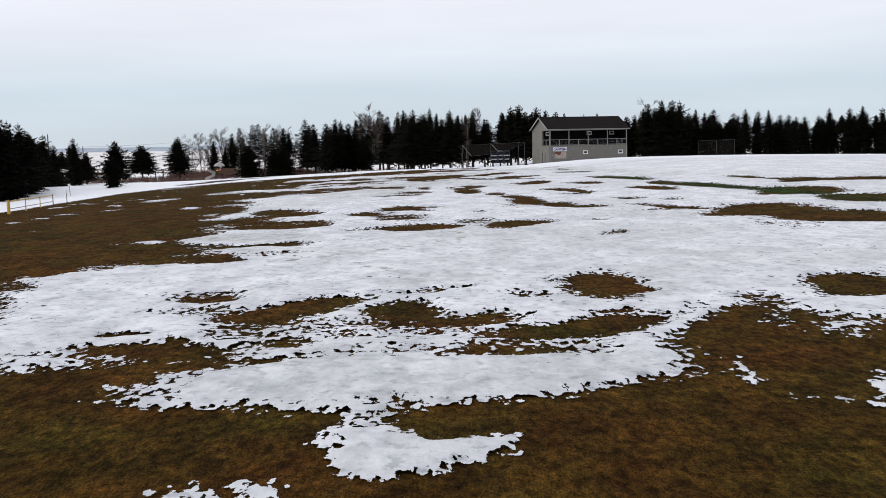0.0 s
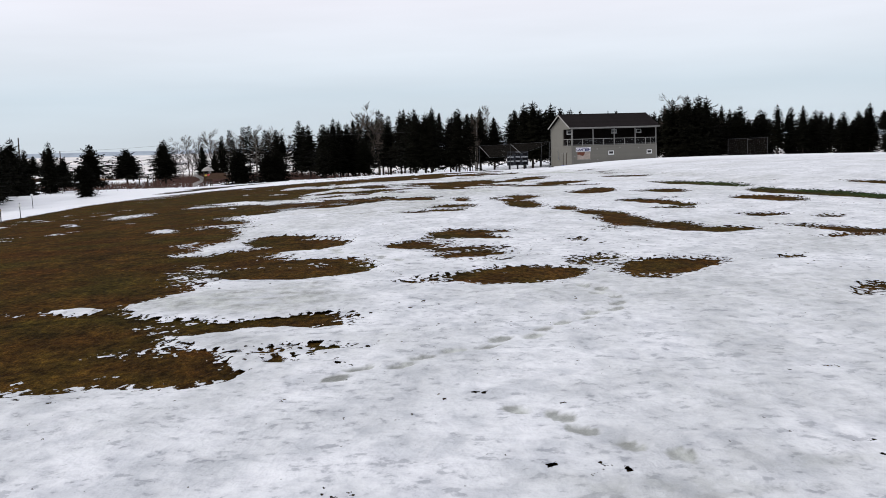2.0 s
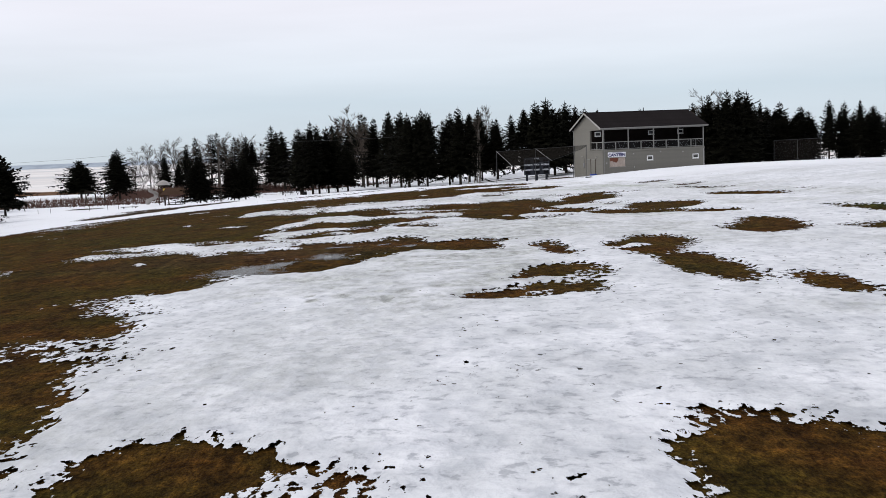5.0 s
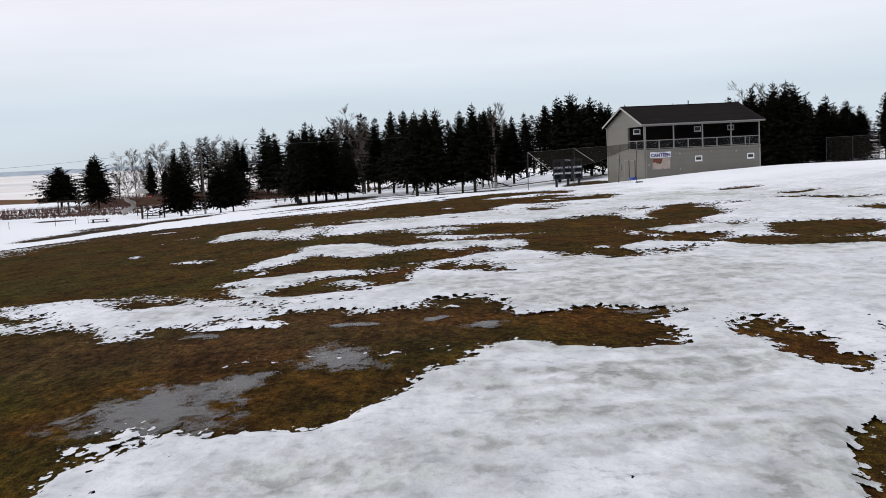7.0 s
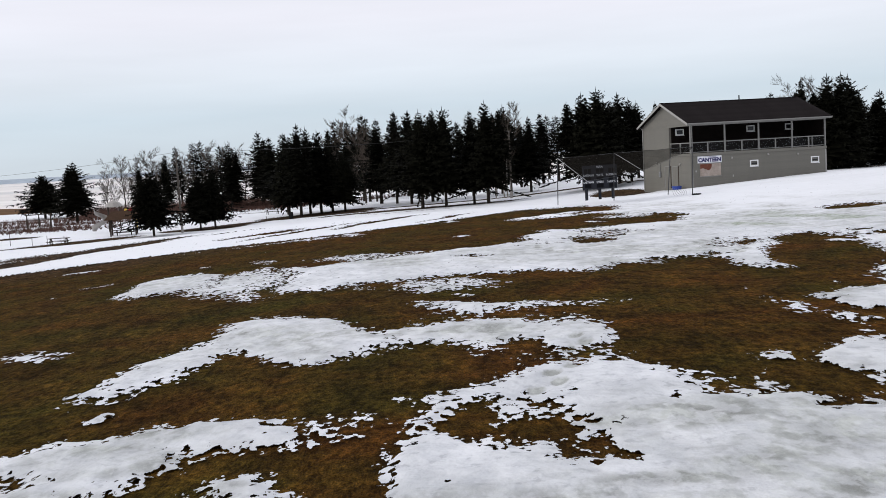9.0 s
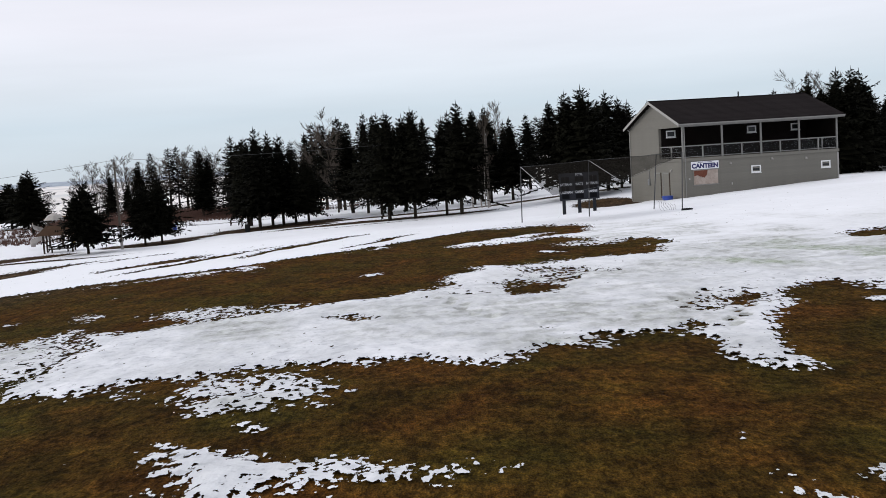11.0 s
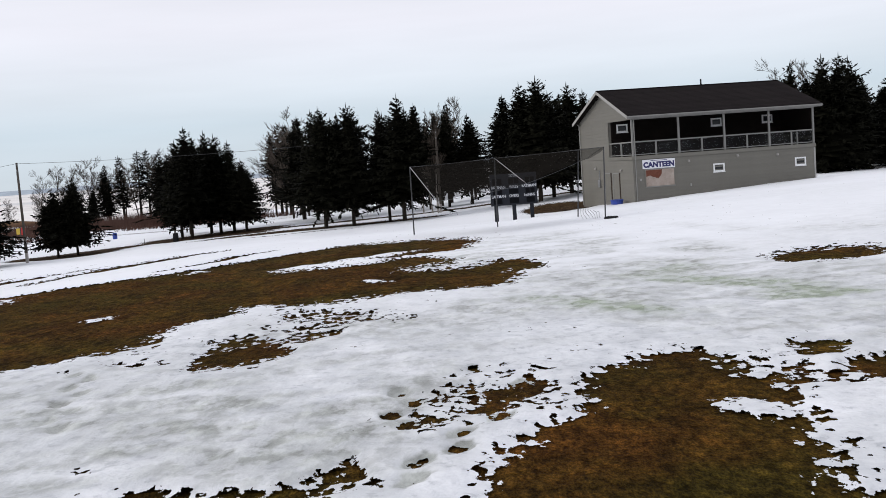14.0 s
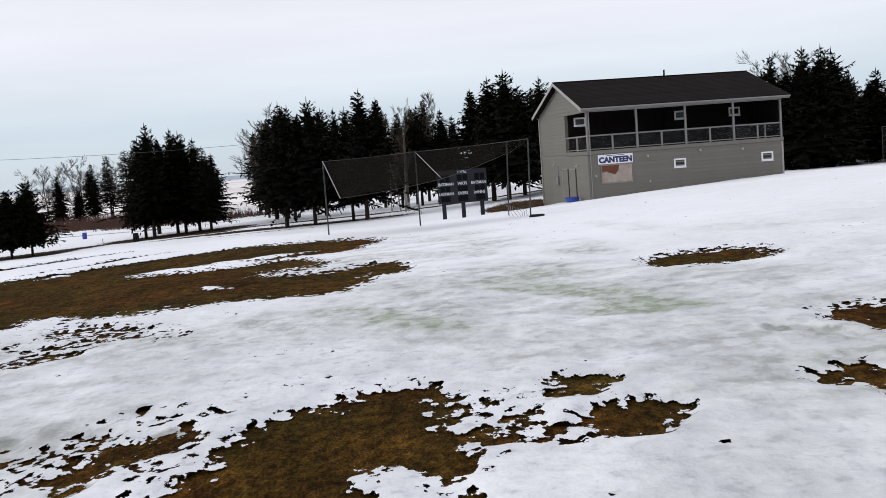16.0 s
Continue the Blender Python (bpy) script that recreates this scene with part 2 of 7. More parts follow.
TWIG = surface("bare_twigs", (0.045, 0.036, 0.030), (0.10, 0.082, 0.068), 2.0, 0.9, 0, 0.2, 20)
SIDING = surface("vinyl_siding", (0.124, 0.117, 0.100), (0.150, 0.142, 0.121), 0.6, 0.6, 0, 0.06, 30, 0.002, (1, 1, 4), 0.04)
TRIM = surface("pale_trim", (0.27, 0.265, 0.25), (0.33, 0.322, 0.305), 1.5, 0.55, 0, 0.05, 40, 0.002)
GREYTRIM = surface("grey_rail_paint", (0.165, 0.162, 0.153), (0.205, 0.202, 0.190), 1.5, 0.6, 0, 0.05, 40, 0.002)
WHITE = surface("white_paint", (0.72, 0.72, 0.72), (0.80, 0.80, 0.80), 2, 0.5, 0, 0.05, 40, 0.002)
SHINGLE = surface("asphalt_shingles", (0.0095, 0.0075, 0.0078), (0.0155, 0.0125, 0.0128), 0.8, 0.95, 0, 0.5, 60, 0.004, (1, 1, 1), 0.14)
# dark brown lining, with the gallery recess's shade put into the colour
DARKWALL = surface("shaded_dark_panel", (0.007, 0.0055, 0.005), (0.012, 0.0095, 0.0085), 1.2, 0.8, 0, 0.1, 30)
DECK = surface("deck_boards", (0.12, 0.10, 0.085), (0.18, 0.155, 0.13), 1.5, 0.85, 0, 0.2, 30)
PLY = surface("weathered_plywood", (0.22, 0.17, 0.145), (0.43, 0.37, 0.325), 1.6, 0.85, 0, 0.15, 30)
RUST = surface("rust_stain", (0.11, 0.040, 0.028), (0.17, 0.070, 0.048), 3, 0.9, 0, 0.2, 30)
SIGN_WHITE = surface("sign_white", (0.66, 0.66, 0.70), (0.76, 0.76, 0.79), 2, 0.5, 0, 0.02, 30)
SIGN_BLUE = surface("sign_blue", (0.011, 0.012, 0.075), (0.018, 0.019, 0.11), 2, 0.5, 0, 0.02, 30)
BOARD = surface("blackboard_paint", (0.018, 0.0195, 0.024), (0.030, 0.032, 0.038), 1.4, 0.85, 0, 0.1, 20)
BOARD_DARK = surface("number_slot", (0.004, 0.0042, 0.005), (0.008, 0.0085, 0.010), 2, 0.85, 0, 0.1, 20)
LETTER = surface("white_lettering", (0.50, 0.51, 0.54), (0.58, 0.59, 0.62), 3, 0.6, 0, 0.02, 30)
STEEL = surface("galvanised_steel", (0.20, 0.205, 0.21), (0.32, 0.325, 0.33), 5, 0.45, 0.7, 0.1, 40, 0.002)
DARKSTEEL = surface("dark_steel", (0.035, 0.036, 0.038), (0.065, 0.066, 0.07), 5, 0.5, 0.5, 0.1, 40, 0.002)
POLEWOOD = surface("weathered_pole", (0.050, 0.043, 0.037), (0.11, 0.096, 0.084), 2, 0.9, 0, 0.4, 25, 0.01, (1, 1, 0.15))
DARKWOOD = surface("dark_timber", (0.030, 0.024, 0.020), (0.07, 0.055, 0.045), 2, 0.85, 0, 0.3, 25, 0.006, (1, 1, 0.2))
BROWNPANEL = surface("brown_panel", (0.040, 0.024, 0.016), (0.070, 0.042, 0.028), 2, 0.8, 0, 0.2, 25)
BEIGE = surface("beige_plastic", (0.24, 0.22, 0.205), (0.32, 0.30, 0.28), 2, 0.5, 0, 0.05, 25)
BLUE = surface("blue_plastic", (0.009, 0.035, 0.22), (0.018, 0.055, 0.32), 2, 0.5, 0, 0.05, 25)
RED_PAINT = surface("red_paint", (0.38, 0.018, 0.02), (0.50, 0.035, 0.03), 2, 0.6, 0, 0.1, 25)
YELLOW = surface("yellow_paint", (0.50, 0.33, 0.03), (0.62, 0.43, 0.06), 2, 0.6, 0, 0.1, 25)
BLACK = surface("black_rubber", (0.012, 0.012, 0.013), (0.025, 0.025, 0.026), 3, 0.8, 0, 0.2, 25)
BRUSH = surface("dry_brush", (0.060, 0.034, 0.028), (0.12, 0.070, 0.056), 2, 0.95, 0, 0.2, 20)
BLUFF = surface("bare_bluff", (0.10, 0.055, 0.030), (0.18, 0.105, 0.06), 0.03, 0.95, 0, 0.2, 0.3)
# distance haze over the shore is put into this pale blue-grey
FARLAND = surface("far_shore", (0.30, 0.34, 0.40), (0.36, 0.41, 0.47), 0.004, 0.95, 0, 0.0, 0.02)
BIRCH = surface("birch_bark", (0.16, 0.145, 0.13), (0.34, 0.315, 0.29), 1.5, 0.85, 0, 0.3, 16, 0.01, (1, 1, 2))
WIRE = surface("black_cable", (0.03, 0.03, 0.032), (0.05, 0.05, 0.052), 3, 0.7)


def glass_material():
    m, n, l, b = material("window_glass", 0.15)
    b.inputs["Base Color"].default_value = (0.015, 0.016, 0.018, 1)
    b.inputs["Specular IOR Level"].default_value = 0.4
    return m


def clear_panel_material():
    m, n, l, b = material("acrylic_panel", 0.08)
    b.inputs["Base Color"].default_value = (0.30, 0.31, 0.32, 1)
    tr = n.new("ShaderNodeBsdfTransparent")
    mx = n.new("ShaderNodeMixShader")
    stain = noise_node(n, l, 0.8, 3, 0.6)
    mr = n.new("ShaderNodeMapRange")
    mr.inputs["From Min"].default_value, mr.inputs["From Max"].default_value = 0.3, 0.7
    mr.inputs["To Min"].default_value, mr.inputs["To Max"].default_value = 0.008, 0.035
    l.new(stain, mr.inputs["Value"])
    l.new(mr.outputs["Result"], mx.inputs[0])
    l.new(tr.outputs[0], mx.inputs[1])
    l.new(b.outputs[0], mx.inputs[2])
    l.new(mx.outputs[0], n["Material Output"].inputs["Surface"])
    return m


def net_material():
    m, n, l, b = material("black_netting", 1.0)
    b.inputs["Base Color"].default_value = (0.014, 0.0125, 0.011, 1)
    b.inputs["Specular IOR Level"].default_value = 0.0
    tr = n.new("ShaderNodeBsdfTransparent")
    mx = n.new("ShaderNodeMixShader")
    fold = noise_node(n, l, 0.9, 3, 0.6)
    mr = n.new("ShaderNodeMapRange")
    mr.inputs["From Min"].default_value, mr.inputs["From Max"].default_value = 0.3, 0.7
    mr.inputs["To Min"].default_value, mr.inputs["To Max"].default_value = 0.48, 0.66
    l.new(fold, mr.inputs["Value"])
    l.new(mr.outputs["Result"], mx.inputs[0])
    l.new(tr.outputs[0], mx.inputs[1])
    l.new(b.outputs[0], mx.inputs[2])
    l.new(mx.outputs[0], n["Material Output"].inputs["Surface"])
    return m


def ice_material():
    m, n, l, b = material("drift_ice", 0.7)
    floes = noise_node(n, l, 0.018, 6, 0.65, (0.35, 1, 1))
    wide = noise_node(n, l, 0.0022, 4, 0.5, (0.25, 1, 1))
    c = ramp_node(n, l, floes, ((0.34, (0.46, 0.44, 0.44)), (0.5, (0.66, 0.62, 0.60)), (0.66, (0.80, 0.77, 0.75))))
    c = mix_node(n, l, 0.5, c, ramp_node(n, l, wide, ((0.38, (0.40, 0.44, 0.48)), (0.47, (0.68, 0.64, 0.62)), (0.6, (0.80, 0.78, 0.77)))))
    l.new(c, b.inputs["Base Color"])
    return m


def water_material():
    m, n, l, b = material("puddle_water", 0.22)
    b.inputs["Specular IOR Level"].default_value = 0.11
    c = ramp_node(n, l, noise_node(n, l, 1.2, 4, 0.6), ((0.3, (0.030, 0.025, 0.020)), (0.7, (0.075, 0.068, 0.062))))
    l.new(c, b.inputs["Base Color"])
    bump_node(n, l, b, noise_node(n, l, 7, 3, 0.6), 0.25, 0.03)
    # blades and tufts stand out of the shallow water
    depth = n.new("ShaderNodeAttribute")
    depth.attribute_name = "depth"
    sunk = n.new("ShaderNodeMath")
    sunk.operation = "MULTIPLY_ADD"
    sunk.inputs[1].default_value = 0.34
    l.new(depth.outputs["Fac"], sunk.inputs[0])
    l.new(noise_node(n, l, 2.4, 7, 0.72, (1.0, 0.7, 1.0)), sunk.inputs[2])
    tufts = n.new("ShaderNodeMapRange")
    tufts.inputs["From Min"].default_value, tufts.inputs["From Max"].default_value = 0.58, 0.72
    tufts.inputs["To Max"].default_value = 0.74
    l.new(sunk.outputs[0], tufts.inputs["Value"])
    mx = n.new("ShaderNodeMixShader")
    tr = n.new("ShaderNodeBsdfTransparent")
    l.new(tufts.outputs["Result"], mx.inputs[0])
    l.new(tr.outputs[0], mx.inputs[1])
    l.new(b.outputs[0], mx.inputs[2])
    l.new(mx.outputs[0], n["Material Output"].inputs["Surface"])
    return m


GLASS, ACRYLIC, NETTING, SEAICE, WATER = glass_material(), clear_panel_material(), net_material(), ice_material(), water_material()


# ---------------------------------------------------------------- mesh helpers
def mesh_object(name, bm, mat, parent=None):
    me = bpy.data.meshes.new(name)
    bm.to_mesh(me)
    bm.free()
    me.materials.append(mat)
    ob = new(name, me)
    if parent:
        ob.parent = parent
    return ob


def part(name, bm, mat, parent, label=""):
    ob = mesh_object(name, bm, mat, parent)
    return tagged(ob, label) if label else ob


def thing(name, label, category, m=None, group="", kind=""):
    ob = new(name)
    ob.empty_display_size = 0.3
    if m is not None:
        ob.matrix_world = m
    return tagged(ob, label, category, group, kind)


def add_box(bm, x0, x1, y0, y1, z0, z1, m=None, bevel=0.0):
    made = bmesh.ops.create_cube(bm, size=1.0)
    vs = made["verts"]
    bmesh.ops.scale(bm, vec=(x1 - x0, y1 - y0, z1 - z0), verts=vs)
    bmesh.ops.translate(bm, vec=((x0 + x1) / 2, (y0 + y1) / 2, (z0 + z1) / 2), verts=vs)
    if bevel:
        es = list({e for v in vs for e in v.link_edges})
        got = bmesh.ops.bevel(bm, geom=es, offset=bevel, segments=1, affect="EDGES")
        vs = got["verts"]
    if m is not None:
        bmesh.ops.transform(bm, matrix=m, verts=list({v for v in vs if v.is_valid}))
    return bm


def box(x0, x1, y0, y1, z0, z1, bevel=0.0, m=None):
    return add_box(bmesh.new(), x0, x1, y0, y1, z0, z1, m, bevel)


def add_rod(bm, a, b, r0, r1=None, seg=8):
    a, b = Vector(a), Vector(b)
    r1 = r0 if r1 is None else r1
    q = (b - a).to_track_quat("Z", "Y").to_matrix()
    rings = []
    for p, r in ((a, r0), (b, r1)):
        rings.append([bm.verts.new(p + q @ Vector((r * math.cos(i * math.tau / seg), r * math.sin(i * math.tau / seg), 0))) for i in range(seg)])
    for i in range(seg):
        bm.faces.new((rings[0][i], rings[0][(i + 1) % seg], rings[1][(i + 1) % seg], rings[1][i]))
    bm.faces.new(rings[0][::-1])
    bm.faces.new(rings[1])
    return bm


def rod(a, b, r0, r1=None, seg=8):
    return add_rod(bmesh.new(), a, b, r0, r1, seg)


def add_cable(bm, pts, r, seg=5):
    for a, b in zip(pts, pts[1:]):
        add_rod(bm, a, b, r, r, seg)
    return bm


def sag_line(a, b, sag, n=14):
    a, b = Vector(a), Vector(b)
    return [a.lerp(b, i / n) - Vector((0, 0, sag * 4 * (i / n) * (1 - i / n))) for i in range(n + 1)]


def text_object(name, words, size, m, mat, parent, depth=0.006, stretch=1.0, bold=0.018):
    cu = bpy.data.curves.new(name, "FONT")
    cu.body, cu.size, cu.extrude = words, size, depth
    cu.align_x, cu.align_y = "CENTER", "CENTER"
    cu.offset = size * bold
    tmp = bpy.data.objects.new("tmp_text", cu)
    scene.collection.objects.link(tmp)
    bpy.context.view_layer.update()
    me = bpy.data.meshes.new_from_object(tmp.evaluated_get(bpy.context.evaluated_depsgraph_get()))
    bpy.data.objects.remove(tmp)
    bpy.data.curves.remove(cu)
    me.materials.clear()
    me.materials.append(mat)
    ob = new(name, me)
    ob.parent = parent
    ob.matrix_local = m @ Matrix.Diagonal((stretch, 1, 1, 1))
    return ob


# ---------------------------------------------------------------- the lie of the land
def sg(v):
    return 1 / (1 + np.exp(-np.clip(v, -60, 60)))


def sp(v, w):
    return w * np.log1p(np.exp(np.clip(v / w, -40, 40)))


def land(x, y):
    """Height of the soil: a flat field, a knoll on its east side, a fall to the lane and the shore."""
    x, y = np.asarray(x, float), np.asarray(y, float)
    z = -0.3428 - 0.3078 * sg((y - 115) / 9)
    z = z + 1.2925 * sg((x - 18) / 4) * sg((y - 70) / 10) * sg((166 - y) / 7) * sg((75 - x) / 12)
    z = z - 0.0567 * sp(-np.maximum(x, -130) - 8, 4) * sg((y - 60) / 15) + 0.0513 * sp(-np.maximum(x, -130) - 10, 4) * sg((y - 150) / 14)
    z = z - 0.4681 * sg((y - 178) / 9) - 0.9538 * sg((-x - 22) / 5) * sg((y - 165) / 10)
    z = z - 1.9464 * sg((14 - x) / 6) * sg((y - 168) / 6) + 0.3812 * np.exp(-(((x - 36) / 9) ** 2) - ((y - 175) / 9) ** 2)
    z = z - 0.0189 * sp(np.minimum(y, 330) - 215, 8)
    shore = sg((y - 395 + 0.25 * (x + 60)) / 7)
    return z * (1 - shore) + shore * -17.0


GRAIN = np.random.default_rng(7).random((512, 512))


def vnoise(x, y, size, seed):
    u, v = x / size + seed * 37.17, y / size + seed * 91.73
    iu, iv = np.floor(u).astype(int), np.floor(v).astype(int)
    fu, fv = u - iu, v - iv
    fu, fv = fu * fu * (3 - 2 * fu), fv * fv * (3 - 2 * fv)
    g = lambda a, b: GRAIN[a & 511, b & 511]
    top = g(iu, iv) * (1 - fu) + g(iu + 1, iv) * fu
    low = g(iu, iv + 1) * (1 - fu) + g(iu + 1, iv + 1) * fu
    return (top * (1 - fv) + low * fv) * 2 - 1


# snow cover, by stretches of the field: middle, half axes, turn in degrees, and 1 for snow, -1 for bare turf, near 0 for a broken crust
COVER_A = [
    (0.1, 13.3, 8.46, 5.36, 0, -1),
    (-2.4, 15.9, 2.51, 1.54, 0, 1),
    (0.8, 17.1, 3.49, 1.54, 0, 1),
    (-0.3, 12.2, 1.29, 1.31, 0, 0.36),
    (-0.2, 12.1, 0.98, 0.65, 0, 1),
    (-0.6, 13.6, 0.55, 0.91, 0, 0.36),
    (-2.5, 10.8, 0.84, 0.53, 0, 0.36),
    (4.7, 15.4, 0.27, 1.28, 0, 0.36),
    (6.8, 14.7, 0.56, 1.67, 0, 0.36),
    (7.4, 18.2, 3.53, 2.55, 0, -1),
    (5.9, 20.1, 0.73, 2.03, 0, -1),
    (6.5, 20.3, 0.34, 0.63, 0, 1),
    (3, 19.3, 1.36, 1.65, 0, -1),
    (-1.7, 21.5, 3.12, 2.66, 0, 0.36),
    (-3.4, 20.8, 0.91, 1.65, 0, -1),
    (-0.5, 20.8, 0.66, 1.4, 0, -1),
]
COVER_B = [
    (-5.5, 22, 0.95, 3.04, 0, 0.36),
    (-5.1, 22.1, 0.46, 2.03, 0, -1),
    (-4.6, 17.5, 0.76, 1.02, 0, -1),
    (-9.6, 23.6, 2.58, 4.3, 0, 1),
    (4.4, 25, 1.1, 1.89, 0, -1),
    (2.5, 24.9, 0.87, 1.77, 0, 0.36),
    (7.5, 24.3, 0.37, 0.76, 0, -1),
    (10.7, 25.3, 1.51, 1.77, 0, -1),
    (14.5, 49.2, 4.45, 3.64, 0, -1),
    (17.8, 44.2, 3.03, 3.01, 0, -1),
    (14.2, 41, 1.51, 1.76, 0, 0.36),
    (18.7, 69.1, 2.07, 3.88, 0, -1),
    (21.1, 61.5, 3.58, 3.38, 0, -1),
    (23.6, 54.5, 2.58, 2.76, 0, -1),
    (16.6, 79.5, 3.29, 5.01, 0, -1),
    (24.2, 70.3, 2.58, 2.13, 0, -1),
]
COVER_C = [
    (29.5, 69.2, 3.7, 1.5, 0, -1),
    (13.5, 77.4, 1.82, 4.88, 0, -1),
    (-13.6, 40.4, 4.79, 24.62, 0, -1),
    (-8.1, 28.1, 2.65, 2.61, 0, 1),
    (-7.6, 46.9, 2.15, 2.14, 0, -1),
    (-8.1, 40.8, 2.75, 2.53, 0, 1),
    (-7.1, 36.9, 1.94, 1.02, 0, -1),
    (-7.1, 34.2, 2.38, 1.15, 0, 0.36),
    (-7.9, 32.7, 0.98, 1.15, 0, -1),
    (-8.9, 34.2, 0.44, 0.64, 0, 1),
    (-1.2, 43, 1.94, 1.26, 0, -1),
    (-2, 49.5, 1.44, 2.39, 0, 0.36),
    (1.9, 46.3, 0.62, 1.64, 0, 0.36),
    (3, 43.6, 1.3, 1.51, 0, -1),
    (7.4, 39.9, 0.75, 1.89, 0, 0.36),
    (11.7, 50, 1.71, 3.52, 0, -1),
]
COVER_D = [
    (-1.9, 50.1, 3.34, 4.13, 0, 1),
    (-15.3, 58.7, 4.12, 26.38, 0, -1),
    (-17, 83.8, 3.15, 12.4, 0, -1),
    (-11.5, 83, 2.48, 4.76, 0, -1),
    (-8.5, 54.1, 2.16, 2.8, 0, -1),
    (-11.5, 50.4, 2.93, 3.08, 0, -1),
    (-10.3, 48.2, 2.05, 3.51, 0, -1),
    (-7, 47.7, 1.43, 0.66, 0, -1),
    (-7.5, 49.7, 1.18, 0.77, 0, 1),
    (-6.4, 46.8, 0.89, 0.4, 0, 0.36),
    (-8, 46.5, 0.7, 0.39, 0, 1),
    (-6, 46.3, 0.61, 0.41, 0, 0.36),
    (-23.2, 82.2, 1.44, 3.63, 0, 0.36),
    (-16.7, 64.2, 0.71, 1.63, 0, 0.36),
    (-13.1, 55.8, 0.5, 1.02, 0, 0.36),
    (-4, 51.9, 0.65, 1.41, 0, -1),
]
COVER_E = [
    (-3.1, 51.3, 0.5, 0.64, 0, -1),
    (-2.6, 49.6, 0.62, 0.65, 0, 0.36),
    (-2.1, 48.3, 0.9, 0.52, 0, 0.36),
    (-2.3, 48.4, 0.45, 0.26, 0, -1),
    (-1.7, 46.8, 0.61, 0.53, 0, 0.36),
    (-1.9, 49.5, 0.9, 0.39, 0, 0.36),
    (-1.5, 56.3, 2.12, 2.54, 0, 0.36),
    (-2.2, 56.6, 1.22, 1.4, 0, -1),
    (-0.8, 54.2, 0.83, 0.64, 0, -1),
    (-2.1, 70.3, 1.91, 1.63, 0, -1),
    (-1.7, 73.8, 1.11, 1.13, 0, 0.36),
    (2.9, 78.4, 1.89, 3.64, 0, -1),
    (-0.7, 81.5, 0.8, 2.13, 0, -1),
    (-4, 84.5, 1.62, 1.38, 0, -1),
    (5, 64.1, 1.48, 2.39, 0, -1),
    (5.6, 60.1, 1.55, 2.02, 0, -1),
]
COVER_F = [
    (4.2, 69.1, 1, 1.13, 0, 0.36),
    (9.8, 70.4, 2.63, 2.51, 0, 0.36),
    (11.7, 80.3, 2.07, 1.88, 0, 0.36),
    (2.6, 52.3, 0.48, 1.02, 0, 0.36),
    (-11.2, 53.4, 2.78, 0.8, 69, 1.2),
    (-7.6, 72.1, 4.07, 3.51, 0, 1),
    (-7.1, 76, 4.24, 3.45, 0, 1),
    (-10.3, 71.2, 2.58, 2.08, 0, 1),
    (-10.9, 74.2, 1.88, 1.79, 0, 1),
    (-17.2, 80.7, 3.48, 7.71, 0, -1),
    (-11.4, 80.1, 2.83, 2.03, 0, -1),
    (-15.9, 76.1, 2.01, 3.17, 0, -1),
    (-13.7, 78.6, 1.08, 2.16, 0, -1),
    (-9.8, 78.4, 1.26, 1.65, 0, -1),
    (-7.3, 84.9, 1.51, 2.4, 0, -1),
    (-9.3, 83.3, 1.43, 2.65, 0, -1),
]
COVER_G = [
    (-4.3, 81.9, 1.35, 1.39, 0, -1),
    (-1.1, 79.9, 1.15, 1.9, 0, -1),
    (1.9, 78.6, 2.04, 2.53, 0, -1),
    (-2.4, 72.8, 1, 1.16, 0, -1),
    (-2.8, 70.2, 1.86, 0.65, 0, -1),
    (-4.3, 69.2, 0.44, 0.54, 0, -1),
    (-3.1, 69.2, 0.85, 0.92, 0, 0.36),
    (-16, 89.2, 5.22, 2.39, 0, 0.36),
    (-13.4, 87.5, 2.64, 1.64, 0, 1),
    (-18.4, 90.3, 2.32, 1.88, 0, 1),
    (-10.8, 91.6, 2.87, 2.77, 0, 0.36),
    (-6.1, 94, 1.13, 2.26, 0, 0.36),
    (-10.1, 90.9, 1.96, 1.26, 0, -1),
    (8.8, 93.6, 2.01, 2.39, 0, -1),
    (5.9, 87.3, 1.19, 1.51, 0, 0.36),
    (-13.4, 107.4, 16.81, 13.7, 0, -1),
]
COVER_H = [
    (-18.9, 98, 5.26, 4.03, 0, -1),
    (-11.7, 94.3, 3.05, 1.52, 0, -1),
    (-11.4, 103.6, 3.48, 2.14, 0, 1),
    (-13.4, 100.6, 1.09, 2.27, 0, 0.36),
    (-13.3, 100.8, 0.67, 1.89, 0, 1),
    (-5.7, 101.6, 2.58, 1.13, 0, 0.36),
    (-6.6, 102, 1.04, 1.26, 0, 1),
    (-4.9, 95.9, 1.95, 1.9, 0, 1),
    (-6.1, 93, 2.26, 0.89, 0, 1),
    (-6.3, 93.8, 0.88, 1.39, 0, 0.36),
    (-6.4, 93.8, 0.63, 0.89, 0, -1),
    (-3, 87.2, 3.58, 2.57, 0, 1),
    (-4.3, 92.3, 2.39, 2.54, 0, 1),
    (1.7, 94.2, 3.17, 1.39, 0, 1),
    (-12, 94, 2.31, 1.52, 0, 0.36),
    (-12.2, 94.4, 1.51, 1.01, 0, 1),
]
COVER_I = [
    (-11.1, 92.2, 1.06, 0.89, 0, -1),
    (-9.4, 91.9, 1.15, 1.27, 0, 0.36),
    (-14.9, 91.7, 1.31, 1.27, 0, 0.36),
    (-7.9, 89.2, 1.78, 1.28, 0, 1),
    (-14.6, 88.3, 3.81, 1.28, 0, 1),
    (-12, 85.6, 0.93, 0.52, 0, 1),
    (-9.8, 87.7, 1.5, 0.9, 0, 1),
